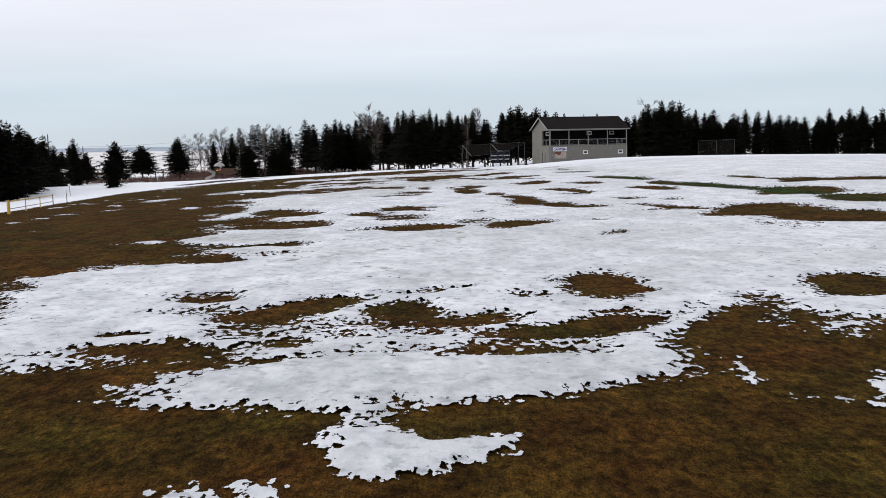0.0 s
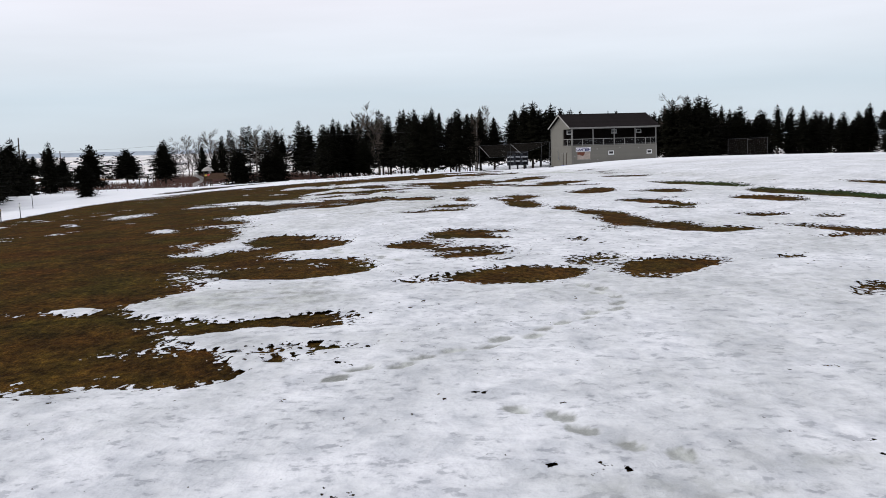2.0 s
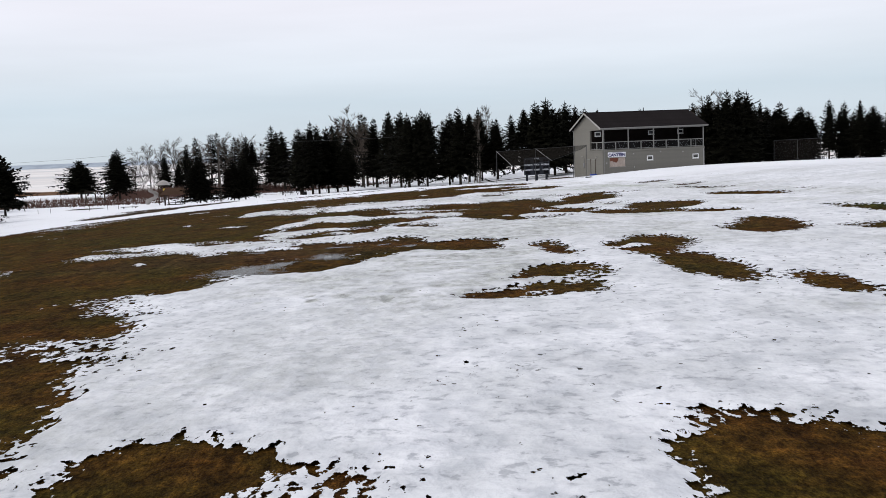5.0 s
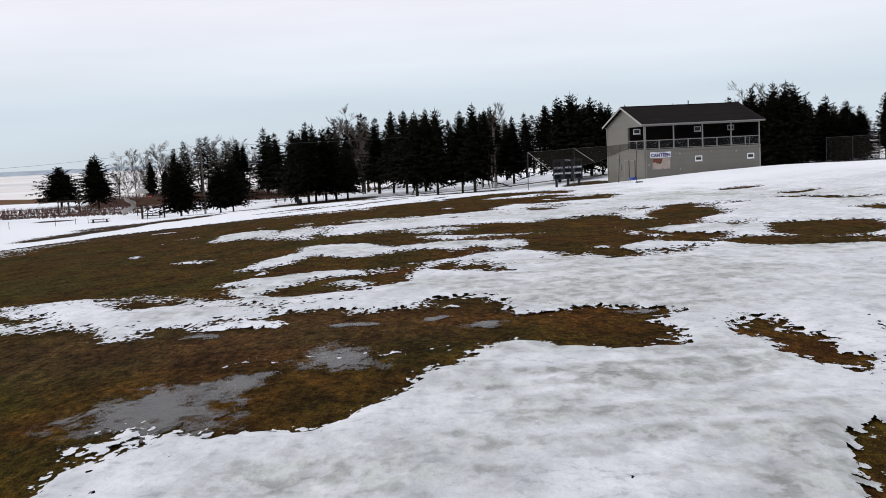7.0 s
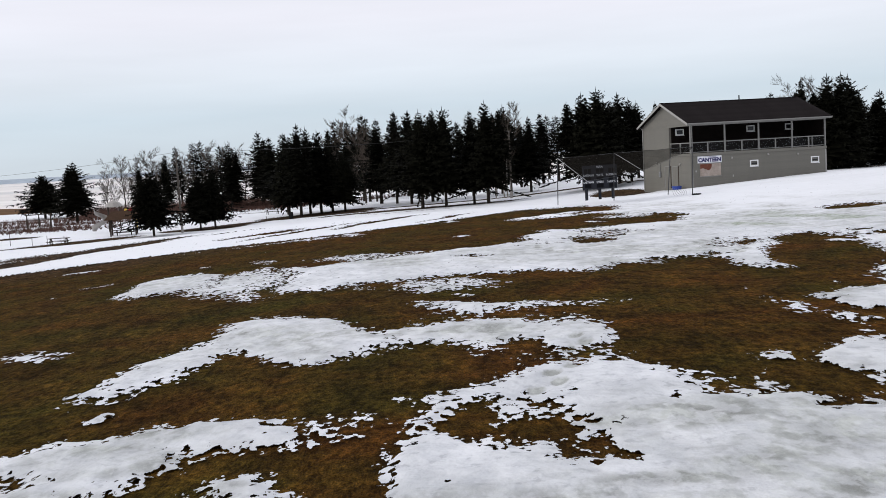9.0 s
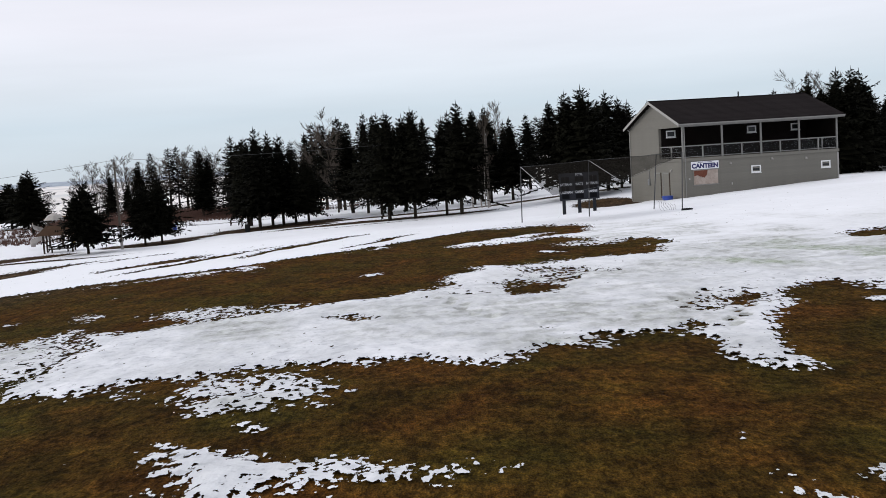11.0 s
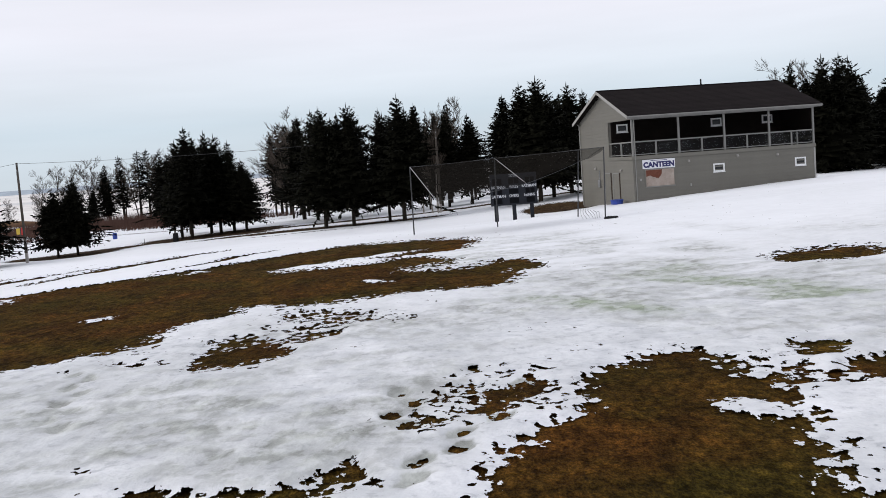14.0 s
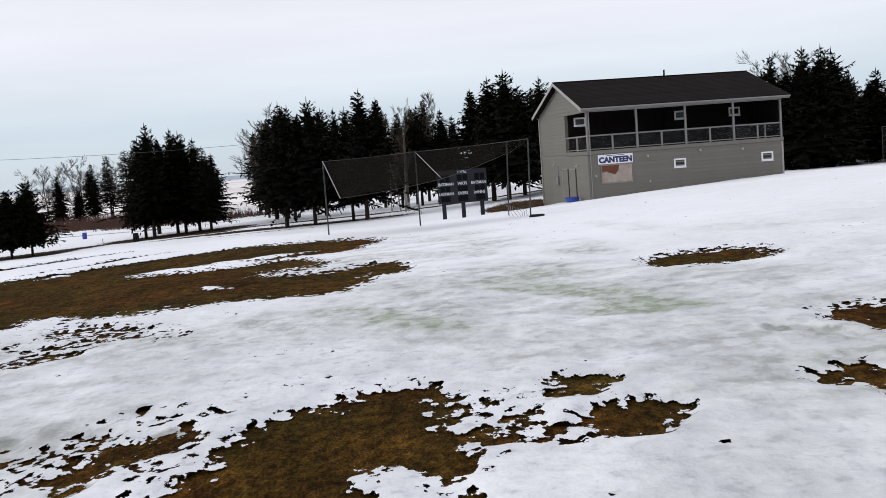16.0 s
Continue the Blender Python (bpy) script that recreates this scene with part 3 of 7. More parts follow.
    (-7.4, 86.4, 1.02, 1.17, 0, -1),
    (-9.5, 84.5, 1.26, 1.82, 0, -1),
    (-14.6, 85.3, 2.03, 1.41, 0, -1),
    (-9.5, 83.4, 2.67, 0.53, 0, -1),
    (-6.4, 84.6, 0.41, 0.78, 0, -1),
    (-4.2, 83, 2.27, 0.52, 0, -1),
    (-3.7, 85.1, 3.02, 0.65, 0, 1),
    (-7.5, 88.8, 1.45, 0.64, 0, 1),
    (-17.2, 119.1, 1.38, 2.51, 0, 1),
]
COVER_J = [
    (-14.1, 116.9, 1.83, 4.14, 0, 0.36),
    (-8.7, 115.7, 3.28, 3.01, 0, 1),
    (-3.5, 115, 3.25, 1.88, 0, 1),
    (-0.3, 117.9, 4.32, 2.51, 0, 1),
    (4.6, 122.5, 2.41, 4.26, 0, 1),
    (5, 109.3, 2.41, 6.78, 0, -1),
    (6.3, 102.8, 3.75, 2.77, 0, 1),
    (3.5, 98.2, 3.75, 1.26, 0, -1),
    (1.2, 101, 1.06, 1.76, 0, 0.36),
    (2.9, 129.7, 3.06, 4.38, 0, -1),
    (-9.9, 106.7, 13.66, 7.46, 0, -1),
    (-13.1, 98.5, 4.7, 2.81, 0, -1),
    (-7.9, 98, 1.14, 1.15, 0, -1),
    (-13.4, 99.7, 0.95, 1.27, 0, 1),
    (-12.2, 102.8, 1.35, 1.64, 0, 1),
    (-9.8, 102.5, 1.84, 2.03, 0, 1),
]
COVER_K = [
    (-7, 102.2, 1.03, 1.02, 0, 1),
    (-4.6, 101.2, 1.49, 1.52, 0, 0.36),
    (-4.5, 98, 2.11, 0.9, 0, 1),
    (-5.3, 96.3, 2.47, 0.64, 0, 1),
    (-7.7, 94.6, 1.06, 1.17, 0, 1),
    (-3, 92.4, 2.86, 3.14, 0, 1),
    (-6.3, 94.1, 0.86, 1.43, 0, 0.36),
    (-6.7, 94.4, 0.37, 0.91, 0, -1),
    (-6, 93.7, 0.4, 0.78, 0, -1),
    (-6.9, 91.5, 1.66, 0.93, 0, 1),
    (-12.2, 94.3, 2.84, 0.65, 0, 1),
    (-11.9, 92.8, 1.96, 0.65, 0, 1),
    (-9.2, 92.5, 0.88, 0.79, 0, 0.36),
    (-9.3, 92, 0.42, 0.78, 0, -1),
    (-0.3, 98.3, 2.05, 2.04, 0, -1),
    (-0.2, 95.2, 1.27, 0.77, 0, -1),
]
COVER_L = [
    (1, 96.7, 1.47, 0.64, 0, 1),
    (1.1, 100.8, 1.3, 2.03, 0, 0.36),
    (3.8, 102.3, 1.95, 1.01, 0, 1),
    (-17.2, 118.1, 1.59, 3.01, 0, 1),
    (-13.7, 116.1, 1.43, 4.4, 0, 0.36),
    (-13.6, 116.5, 0.96, 2.51, 0, 1),
    (-8.5, 114, 3.45, 2.51, 0, 1),
    (-5.1, 116.9, 5.34, 2.89, 0, 1),
    (1.3, 119.9, 5.2, 4.02, 0, 1),
    (3.6, 112.9, 1.2, 3.65, 0, 0.36),
    (5.2, 111.1, 2.23, 5.79, 0, -1),
    (3.1, 131.2, 2.87, 4.39, 0, -1),
    (-3.7, 106.6, 1.71, 2.91, 0, -1),
    (-9.1, 107.4, 1.27, 2.27, 0, -1),
    (-1.9, 108.4, 9.01, 3.38, 0, -1),
    (2.7, 111.4, 0.98, 2.05, 0, -1),
]
COVER_M = [
    (5.5, 111, 2.13, 7.06, 0, -1),
    (-8.1, 112.8, 2.81, 1.15, 0, 1),
    (-6.7, 115, 3.99, 1.39, 0, 1),
    (-7.1, 110.9, 2.06, 1.67, 0, 0.36),
    (-8.8, 111.1, 0.68, 1.53, 0, 0.36),
    (-2.9, 113.3, 1.49, 1.28, 0, 1),
    (-2, 116.4, 4.99, 1.52, 0, 1),
    (0.2, 118.4, 3.87, 2.41, 0, 1),
    (4.3, 122.1, 4.14, 3.15, 0, 1),
    (4, 114.7, 0.96, 2.29, 0, 1),
    (3.5, 112.6, 0.75, 1.66, 0, 0.36),
    (3, 109.8, 0.97, 0.9, 0, 0.36),
    (4.9, 116.9, 0.62, 1.78, 0, 0.36),
    (-1.7, 126.1, 1.57, 1.64, 0, 1),
    (0.8, 124.1, 1.21, 1.26, 0, 0.36),
    (-0, 121.6, 0.86, 1.01, 0, -1),
]
COVER_N = [
    (-10, 119.6, 3.23, 1.9, 0, 1),
    (-9.5, 121.8, 2.63, 1.51, 0, 0.36),
    (-5.5, 119, 0.61, 0.5, 0, -1),
    (-8, 120.3, 0.46, 0.51, 0, -1),
    (-13, 119.7, 0.88, 4.8, 0, 0.36),
    (-12.9, 129.4, 8.72, 3.02, 0, -1),
    (-6.2, 130.3, 3.15, 4.53, 0, -1),
    (-4.2, 123.7, 1.11, 1.76, 0, -1),
    (1.6, 133.3, 4.87, 3.39, 0, -1),
    (2, 143.4, 3.14, 3.01, 0, -1),
    (-0.8, 141.8, 1.86, 2.51, 0, 1),
    (2.3, 140.5, 1.34, 1.88, 0, 0.36),
    (3.9, 137.7, 0.82, 1.76, 0, 1),
    (2.3, 122, 1.15, 4.06, 0, 1),
    (10.6, 114.5, 2.09, 2.11, 0, 1),
    (4, 123.7, 4.6, 2.4, 0, 1),
]
COVER_O = [
    (12.5, 117.5, 1.9, 2.06, 0, 1),
    (13, 121.9, 3.94, 3.05, 0, 1),
    (8.8, 125.5, 2.96, 2.9, 0, 1),
    (7.6, 117.6, 1.08, 1.17, 0, -1),
    (7.3, 116.1, 1.3, 1.31, 0, -1),
    (6.1, 115.4, 0.68, 1.05, 0, -1),
    (8, 114.4, 0.54, 1.47, 0, -1),
    (7.8, 115.4, 0.38, 0.27, 0, 0.36),
    (4.8, 117.6, 0.83, 1.15, 0, 0.36),
    (8.9, 117, 0.32, 1.17, 0, 0.36),
    (10, 117.6, 0.84, 1.54, 0, 0.36),
    (10, 118.5, 0.47, 0.39, 0, -1),
    (10.3, 116.8, 0.29, 0.52, 0, -1),
    (9.3, 117.2, 0.28, 1.03, 0, 0.36),
    (9.2, 116.6, 0.19, 0.26, 0, -1),
    (14.6, 130, 1.82, 1.89, 0, 0.36),
]
COVER_P = [
    (14.6, 129.8, 1.19, 0.76, 0, -1),
    (14.7, 120, 1.19, 0.64, 0, -1),
    (-1, 134.7, 6.86, 3.77, 0, -1),
    (0.5, 128.7, 2.31, 2.39, 0, -1),
    (5.4, 135.1, 2, 1.38, 0, -1),
    (0.8, 140.6, 3.23, 2.01, 0, 1),
    (2.2, 134.3, 0.41, 0.75, 0, 1),
    (4, 145.5, 1.36, 1.75, 0, -1),
    (-0.9, 127.9, 1.14, 0.88, 0, 1),
    (1, 124.2, 0.77, 1.77, 0, 0.36),
    (-16.8, 88.8, 1.02, 0.64, 51, -1.3),
    (-15.2, 92.3, 1.22, 0.88, 0, 0.36),
    (-15.9, 86.9, 0.66, 0.5, 0, 0.36),
    (-5.7, 129.6, 3.45, 6.23, 58, -1.3),
    (-0.9, 133.5, 4.69, 4.28, -24, -1.3),
    (4.2, 134.5, 2.37, 2.91, -17, -1.3),
]
COVER_Q = [
    (0.3, 144, 5.82, 4.5, 54, -1.3),
    (0.5, 141.2, 3.61, 0.75, 36, 1.2),
    (-1.2, 126.7, 1.52, 2.14, 0, 1),
    (1.4, 124.7, 0.89, 1.27, 0, 0.36),
    (-0, 122.7, 0.92, 1.27, 0, -1),
    (-5.3, 129.9, 0.49, 0.43, -13, 1.2),
]
# snow cover of the field, strip by strip: middle, half axes, turn in degrees, and 1 for snow, -1 for bare turf, near 0 for a broken crust
FIELD_A = [
    (-16.7, 35.5, 8.31, 4.45, -55, -1),
    (-0.3, 13.1, 7.94, 4.22, -6, -1),
    (-5, 18, 1.16, 0.72, -7, -1),
    (6.3, 17, 4.1, 2.34, 56, -1),
    (-0.2, 15.7, 4.56, 1.79, 10, 1),
    (-1.4, 14.6, 1.51, 0.94, -11, 1),
    (-0.7, 13.2, 0.85, 0.72, 85, 0.29),
    (-0.3, 11.8, 1.19, 0.94, -12, 1),
    (-0.8, 11.1, 0.5, 0.27, -61, 1),
    (0, 12.8, 0.54, 0.51, 59, -1),
    (1.1, 13.6, 0.66, 0.43, 32, -1),
    (-2.6, 10.5, 0.86, 0.45, -24, 0.29),
    (4.7, 15.5, 1.1, 0.26, 70, 0.24),
    (5.2, 13.6, 0.86, 0.16, -10, 0.14),
    (6.5, 14.4, 1.44, 0.28, 66, 0.44),
    (-5.7, 23, 1.21, 0.89, -81, -0.06),
]
FIELD_B = [
    (-4.8, 20.5, 1.5, 0.41, 90, -0.8),
    (-3.2, 20.8, 2.34, 0.85, 84, -1),
    (-1.4, 19.5, 1.51, 0.39, 85, 0.14),
    (-0.7, 19.9, 1.93, 0.74, 82, -1),
    (-0.5, 21.3, 1.1, 0.44, -70, -0.06),
    (1.2, 18.2, 1.26, 0.7, 39, -0.8),
    (1.7, 17.7, 0.76, 0.45, 51, -1),
    (1.6, 21.1, 1.31, 0.84, 49, 0.24),
    (3.1, 18.8, 1.63, 0.7, 66, -1),
    (4.2, 21.1, 2.08, 1.06, 62, 0.24),
    (3.9, 23.2, 2.02, 0.9, -82, -1),
    (10, 24, 1.99, 1.06, 61, -1),
    (7.2, 22.3, 1, 0.61, 77, 0),
    (6, 20.4, 1.1, 0.55, 56, -1),
    (8.8, 21, 1.36, 0.89, 64, 1),
    (6.7, 19.4, 0.95, 0.59, 88, 0.14),
]
FIELD_C = [
    (8.1, 18.7, 0.97, 0.59, 65, 0.24),
    (-11.6, 26.8, 1.17, 0.36, -56, -0.06),
    (-6.1, 19.1, 0.37, 0.36, -25, -0.06),
    (-6.7, 18, 0.81, 0.43, 1, 0.14),
]
FIELD_D = [
    (-14.4, 35.5, 6.36, 3.89, -50, -1),
    (-6.1, 24.6, 0.91, 0.79, 17, -0.06),
    (-5.8, 23.9, 0.63, 0.58, 38, -0.8),
    (-5.3, 22.2, 0.81, 0.71, 41, 0.14),
    (-2.1, 19.6, 2.27, 1.02, -3, 0.19),
    (-3.2, 22.1, 1.73, 0.96, 57, -1),
    (-4, 20, 0.69, 0.45, 37, 0),
    (-2.7, 18.4, 0.48, 0.44, 81, -0.5),
    (-0.6, 21.2, 1.2, 0.76, -86, -1),
    (-1.4, 21.3, 0.44, 0.28, 60, -0.6),
    (0.8, 20.3, 0.95, 0.49, 21, -0.8),
    (0.8, 18.9, 0.56, 0.4, -83, 0.04),
    (2.9, 19.3, 1.89, 0.9, 30, -1),
    (3.6, 21.3, 0.49, 0.34, 27, -0.6),
    (4.2, 25, 1.85, 1.25, 80, -1),
    (2.7, 25.4, 0.94, 0.31, 87, 0.14),
]
FIELD_E = [
    (1.9, 23.5, 0.67, 0.57, -50, 0.04),
    (-5.6, 17.8, 1.85, 0.82, -4, -1),
    (-5.1, 19, 0.44, 0.2, -34, -0.6),
    (-6.3, 19.7, 0.39, 0.25, -5, -0.6),
    (-3.5, 17.9, 0.39, 0.37, -1, 0.34),
    (0.1, 17.8, 1.85, 0.58, -6, 0.9),
    (-0.4, 24.4, 0.6, 0.35, 52, 0.04),
    (0.4, 24.9, 0.5, 0.27, 24, 0.04),
]
FIELD_F = [
    (-22, 63.1, 22.3, 7.68, -65, -1),
    (-16.3, 44.3, 11.74, 4.53, -60, -1),
    (-12.2, 35.7, 5.33, 2.47, -52, -1),
    (-8.3, 53.3, 2.93, 1.97, -82, -1),
    (-7.5, 45.3, 2.24, 1.96, 50, -1),
    (-8, 39.4, 2.48, 2.07, -12, 1),
    (-6.9, 40.6, 2.93, 2.09, -8, 1),
    (-6.9, 36.5, 1.74, 0.74, 22, -1),
    (-6.2, 36.1, 1.03, 0.51, -5, -0.9),
    (-8.1, 33.8, 1.43, 0.58, -18, 0.34),
    (-5.9, 34.5, 1.41, 0.65, -1, 1),
    (-7.7, 32.6, 1.18, 0.85, -66, -1),
    (-5.7, 33.7, 1.19, 0.55, 4, 0.29),
    (-5.5, 32.7, 0.82, 0.35, -8, 0.34),
    (-11.7, 39, 0.64, 0.54, -59, 1),
    (-13, 39.3, 0.49, 0.17, -61, 1),
]
FIELD_G = [
    (-12, 53.3, 2.41, 1.41, -84, 1),
    (-1.1, 42.9, 2.04, 1.55, 18, -1),
    (3.2, 44, 1.96, 1.15, 65, -1),
    (1.5, 45.5, 1.39, 0.82, 79, 0.04),
    (2.5, 41.9, 0.87, 0.57, 74, 0),
    (-3.6, 42.1, 0.75, 0.63, -89, 0),
    (-2.1, 48.2, 2.03, 0.81, -74, -0.06),
    (-3.9, 51.8, 1.73, 0.66, -80, -1),
    (-1.9, 55.2, 1.97, 1.52, 75, 0),
    (6.6, 38.9, 1.08, 0.42, 67, 0),
    (7, 44.7, 0.74, 0.39, 56, 0),
    (1.4, 27, 0.15, 0.1, 69, -0.06),
    (1.6, 46.7, 1.01, 0.69, 53, -0.06),
]
FIELD_H = [
    (11.1, 48.1, 3.02, 1.52, 80, -1),
    (12.3, 52.2, 2.77, 0.76, -52, -0.8),
    (5.7, 57.3, 3.59, 1.26, -65, -1),
    (7.6, 54, 1.45, 0.93, -16, -1),
    (2.7, 77.5, 3.82, 1.71, -84, -1),
    (11.1, 59.7, 1.18, 0.88, 72, -0.6),
    (13.5, 57.8, 0.89, 0.65, -82, -0.5),
    (12.2, 78, 2.08, 0.71, -86, -0.9),
    (9, 70.6, 2.84, 0.78, -70, -0.8),
    (14.4, 69.5, 2.93, 1.09, -67, -1),
    (17.7, 70.5, 8.27, 1.2, -71, -1),
    (23.2, 73.7, 3.15, 0.6, -67, -0.9),
]
FIELD_I = [
    (-32.3, 93.3, 35.45, 7.91, -62, -1),
    (-15.2, 79.3, 5.23, 3.33, -76, -1),
    (-17.2, 60.7, 8.1, 3.64, -54, -1),
    (-14.1, 68.2, 1.9, 1.07, -52, -1),
    (-13, 61.3, 2.73, 0.91, -70, -1),
    (-21.3, 76.1, 2.85, 0.71, -76, 0.8),
    (-26.4, 92.9, 3.89, 1.34, -67, 0.8),
    (-16.4, 63.8, 1.32, 0.61, -85, 1),
    (-12.9, 55.3, 1.18, 0.36, -87, 0.29),
    (-8.4, 53.8, 2.77, 1.98, -74, -1),
    (-8.9, 56.5, 1.58, 1.32, -67, -1),
    (-7.3, 55.8, 0.74, 0.62, 76, 0.24),
    (-11.8, 49.6, 4.52, 2.3, -52, -1),
    (-9.5, 51.1, 1.61, 0.74, -70, -1),
    (-11.3, 52.5, 2.41, 0.59, 80, 1),
    (-9.9, 52.8, 0.51, 0.21, 66, 0.24),
]
FIELD_J = [
    (-8, 47.3, 1.04, 0.79, -62, -1),
    (-6.7, 47.3, 1.3, 0.74, -21, -1),
    (-7, 49.1, 1.61, 0.88, 16, 1),
    (-8.3, 49, 0.74, 0.3, 85, 0.29),
    (-6.1, 50.8, 0.97, 0.9, -30, 1),
    (-8, 46.3, 0.5, 0.27, 11, 0.34),
    (-7, 46.6, 0.36, 0.29, -72, 1),
    (-6.2, 46.3, 0.48, 0.27, 37, 0.34),
    (-5.8, 45.9, 0.37, 0.28, 2, -0.06),
    (-5.5, 47.4, 0.42, 0.36, 66, 0.24),
    (-4.6, 47.8, 1.34, 0.75, -75, 1),
    (-2.4, 55.6, 2.31, 1.3, 83, 0.19),
    (-2.4, 55.6, 1.67, 1.1, 81, -1),
    (-1.3, 53.6, 0.97, 0.65, -41, -1),
    (-0.6, 56.3, 0.84, 0.44, 54, -0.06),
    (-3.6, 51.6, 1.66, 1.12, -88, 0.24),
]
FIELD_K = [
    (-4, 51.5, 1.42, 0.62, -89, -1),
    (-3.2, 50.9, 0.71, 0.43, 49, -0.7),
    (-2, 49.5, 1.28, 0.95, 22, 0.19),
    (-2.2, 49.7, 0.53, 0.4, 36, -1),
    (-2.1, 48, 1.03, 0.82, 36, 0.09),
    (-2.1, 48.1, 0.82, 0.42, 8, -1),
    (-2, 46.9, 1.01, 0.69, 12, 0.14),
    (-2.2, 46.5, 0.29, 0.15, 66, -0.8),
    (-1.4, 46.8, 0.31, 0.15, 25, -0.6),
    (-1.6, 46.5, 2.02, 1.28, 25, 0.72),
    (4.9, 64.4, 2.37, 0.83, -79, -1),
    (5.2, 59.9, 3.27, 0.89, 86, -1),
    (3.9, 56.1, 2, 0.54, 79, 0.34),
    (3.9, 68.9, 1.4, 0.58, 87, -1),
    (2, 51.6, 0.74, 0.36, 82, 0),
    (-3.4, 70.4, 1.32, 0.69, 66, -1),
]
FIELD_L = [
    (-1.7, 73.1, 1.44, 0.94, -76, -1),
    (-1.1, 69.7, 1.87, 0.86, 87, -1),
    (8.1, 68, 2.77, 1.21, -67, -0.8),
]
FIELD_M = [
    (1.8, 73.4, 3.6, 0.94, -82, -1),
    (3.8, 68.8, 1.44, 0.58, 88, -1),
    (7.4, 84.7, 3.56, 1.77, 86, -1),
    (7.5, 97.1, 4.15, 1.63, -79, -1),
    (5.6, 112.8, 4.48, 2.31, -87, -1),
    (-0.9, 102.9, 4.61, 1.99, 88, -1),
    (4, 97.9, 6.19, 1.29, -58, -1),
    (-0.7, 80.4, 2.04, 0.73, -88, -1),
    (4.9, 64.4, 2.37, 0.83, -79, -1),
    (5.2, 59.9, 3.27, 0.89, 86, -1),
    (11.5, 79.8, 2.59, 1.06, -69, -0.9),
    (8.7, 72.8, 1.14, 0.98, 46, 0),
    (9.3, 69.7, 3.33, 0.86, -75, -1),
    (15.1, 84.7, 5.81, 0.99, -75, -1),
    (14.2, 103.7, 3.92, 0.84, -84, -1),
    (15.2, 112.3, 8.59, 0.68, -81, -0.8),
]
FIELD_N = [
    (10.4, 73.5, 1.11, 0.53, -68, 0),
    (-8.1, 85.7, 2.81, 2.26, -82, -1),
]
FIELD_O = [
    (-22.3, 120, 14.69, 10.66, -81, -1),
    (-5.9, 122, 11.19, 7.57, 51, -1),
    (-30.4, 118.3, 26.07, 9.8, -58, -1),
    (-18.6, 83.6, 10.66, 3.99, -61, -1),
    (-13.8, 74.6, 1.82, 1.15, -64, -1),
    (-11.1, 79.5, 4.18, 2.24, -50, -1),
    (-9.1, 82.3, 3.19, 2.62, -46, -1),
    (-11.5, 72.5, 2.12, 1.19, 70, 1),
    (-10.1, 74.1, 1.91, 1.66, -67, 1),
    (-7.9, 76.8, 2.06, 0.61, 79, 1),
    (-4.4, 81.5, 1.5, 1.12, -41, -1),
    (-9.7, 89.2, 1.95, 1.36, 44, -1),
    (-18.2, 88.6, 2.4, 0.95, -36, 0.44),
    (-13, 87, 3.47, 1.63, -32, 1),
    (-10.2, 87.3, 2.6, 1.89, 13, 1),
    (-10.5, 96.1, 2.92, 2.63, 56, 1),
]
FIELD_P = [
    (-3.9, 88.5, 5.86, 4.04, -83, 1),
    (-6.1, 93.6, 1.63, 1.07, -83, 0.04),
    (-16.9, 83.5, 0.59, 0.22, -63, 1),
    (-1.3, 79.4, 2.18, 0.7, 90, -1),
    (1.9, 78.9, 2.99, 1.62, 77, -1),
    (0.9, 78.8, 0.61, 0.32, 44, 1),
    (-0.2, 78.2, 2, 0.67, -78, 1),
    (-2.3, 72.9, 1.55, 0.95, 59, -1),
    (-1.4, 72.2, 1.06, 0.53, 80, 0.24),
    (-3.1, 69.6, 1.81, 1.09, 11, -1),
    (-4.2, 68.8, 0.76, 0.54, -74, -1),
    (-3.7, 71.1, 0.78, 0.33, 39, 1),
    (-3.9, 70.2, 0.38, 0.11, 3, 0.8),
    (-2.5, 71.3, 0.72, 0.32, -50, 0.44),
    (-3.2, 69.4, 0.41, 0.3, 24, 0.34),
    (-3.3, 68.4, 0.88, 0.54, 19, 0.29),
]
FIELD_Q = [
    (-1.8, 70.7, 0.91, 0.18, 42, 0.14),
    (-4, 67.9, 1.05, 0.22, -9, 0.8),
]
FIELD_R = [
    (7.5, 99.1, 3.11, 2.19, 67, -1),
    (5, 95.4, 2.46, 1.4, -31, -0.9),
    (4.3, 105.6, 3.9, 1.57, 75, -1),
    (13.6, 103.5, 3.11, 1.09, -73, -1),
    (8.2, 92.2, 1.95, 1.25, -58, -1),
    (7.2, 88.4, 2.36, 1.25, 62, -1),
    (13.6, 114.7, 3.7, 0.62, -71, -0.8),
    (13, 127.9, 3.62, 0.88, -69, -0.6),
]
FIELD_S = [
    (-19.2, 96.9, 8.2, 3.19, -53, -1),
    (-9.4, 85, 7.72, 3.16, -23, -1),
    (-11.6, 92.5, 3.89, 2.67, -44, -1),
    (-11.8, 93.4, 2.12, 1.69, -18, 0.75),
    (-10.9, 91.3, 1.25, 0.88, -37, -1),
    (-9.2, 91.4, 1.31, 0.64, -56, -0.2),
    (-15.3, 92.2, 1.54, 0.79, -30, 0),
    (-14.1, 91, 0.6, 0.39, -74, 0.8),
    (-12.9, 90.1, 1.3, 0.88, -67, 0.24),
    (-13.7, 87.8, 2.57, 1.36, -33, 1),
    (-11.9, 85.3, 1.02, 0.58, -30, 1),
    (-9.5, 88.1, 2.53, 1.39, 7, 1),
    (-9.2, 86.9, 1.02, 0.63, -74, 1),
    (-3, 89.2, 4.34, 3.94, 79, 1),
    (-5.2, 85.3, 1.35, 0.93, 81, 0.9),
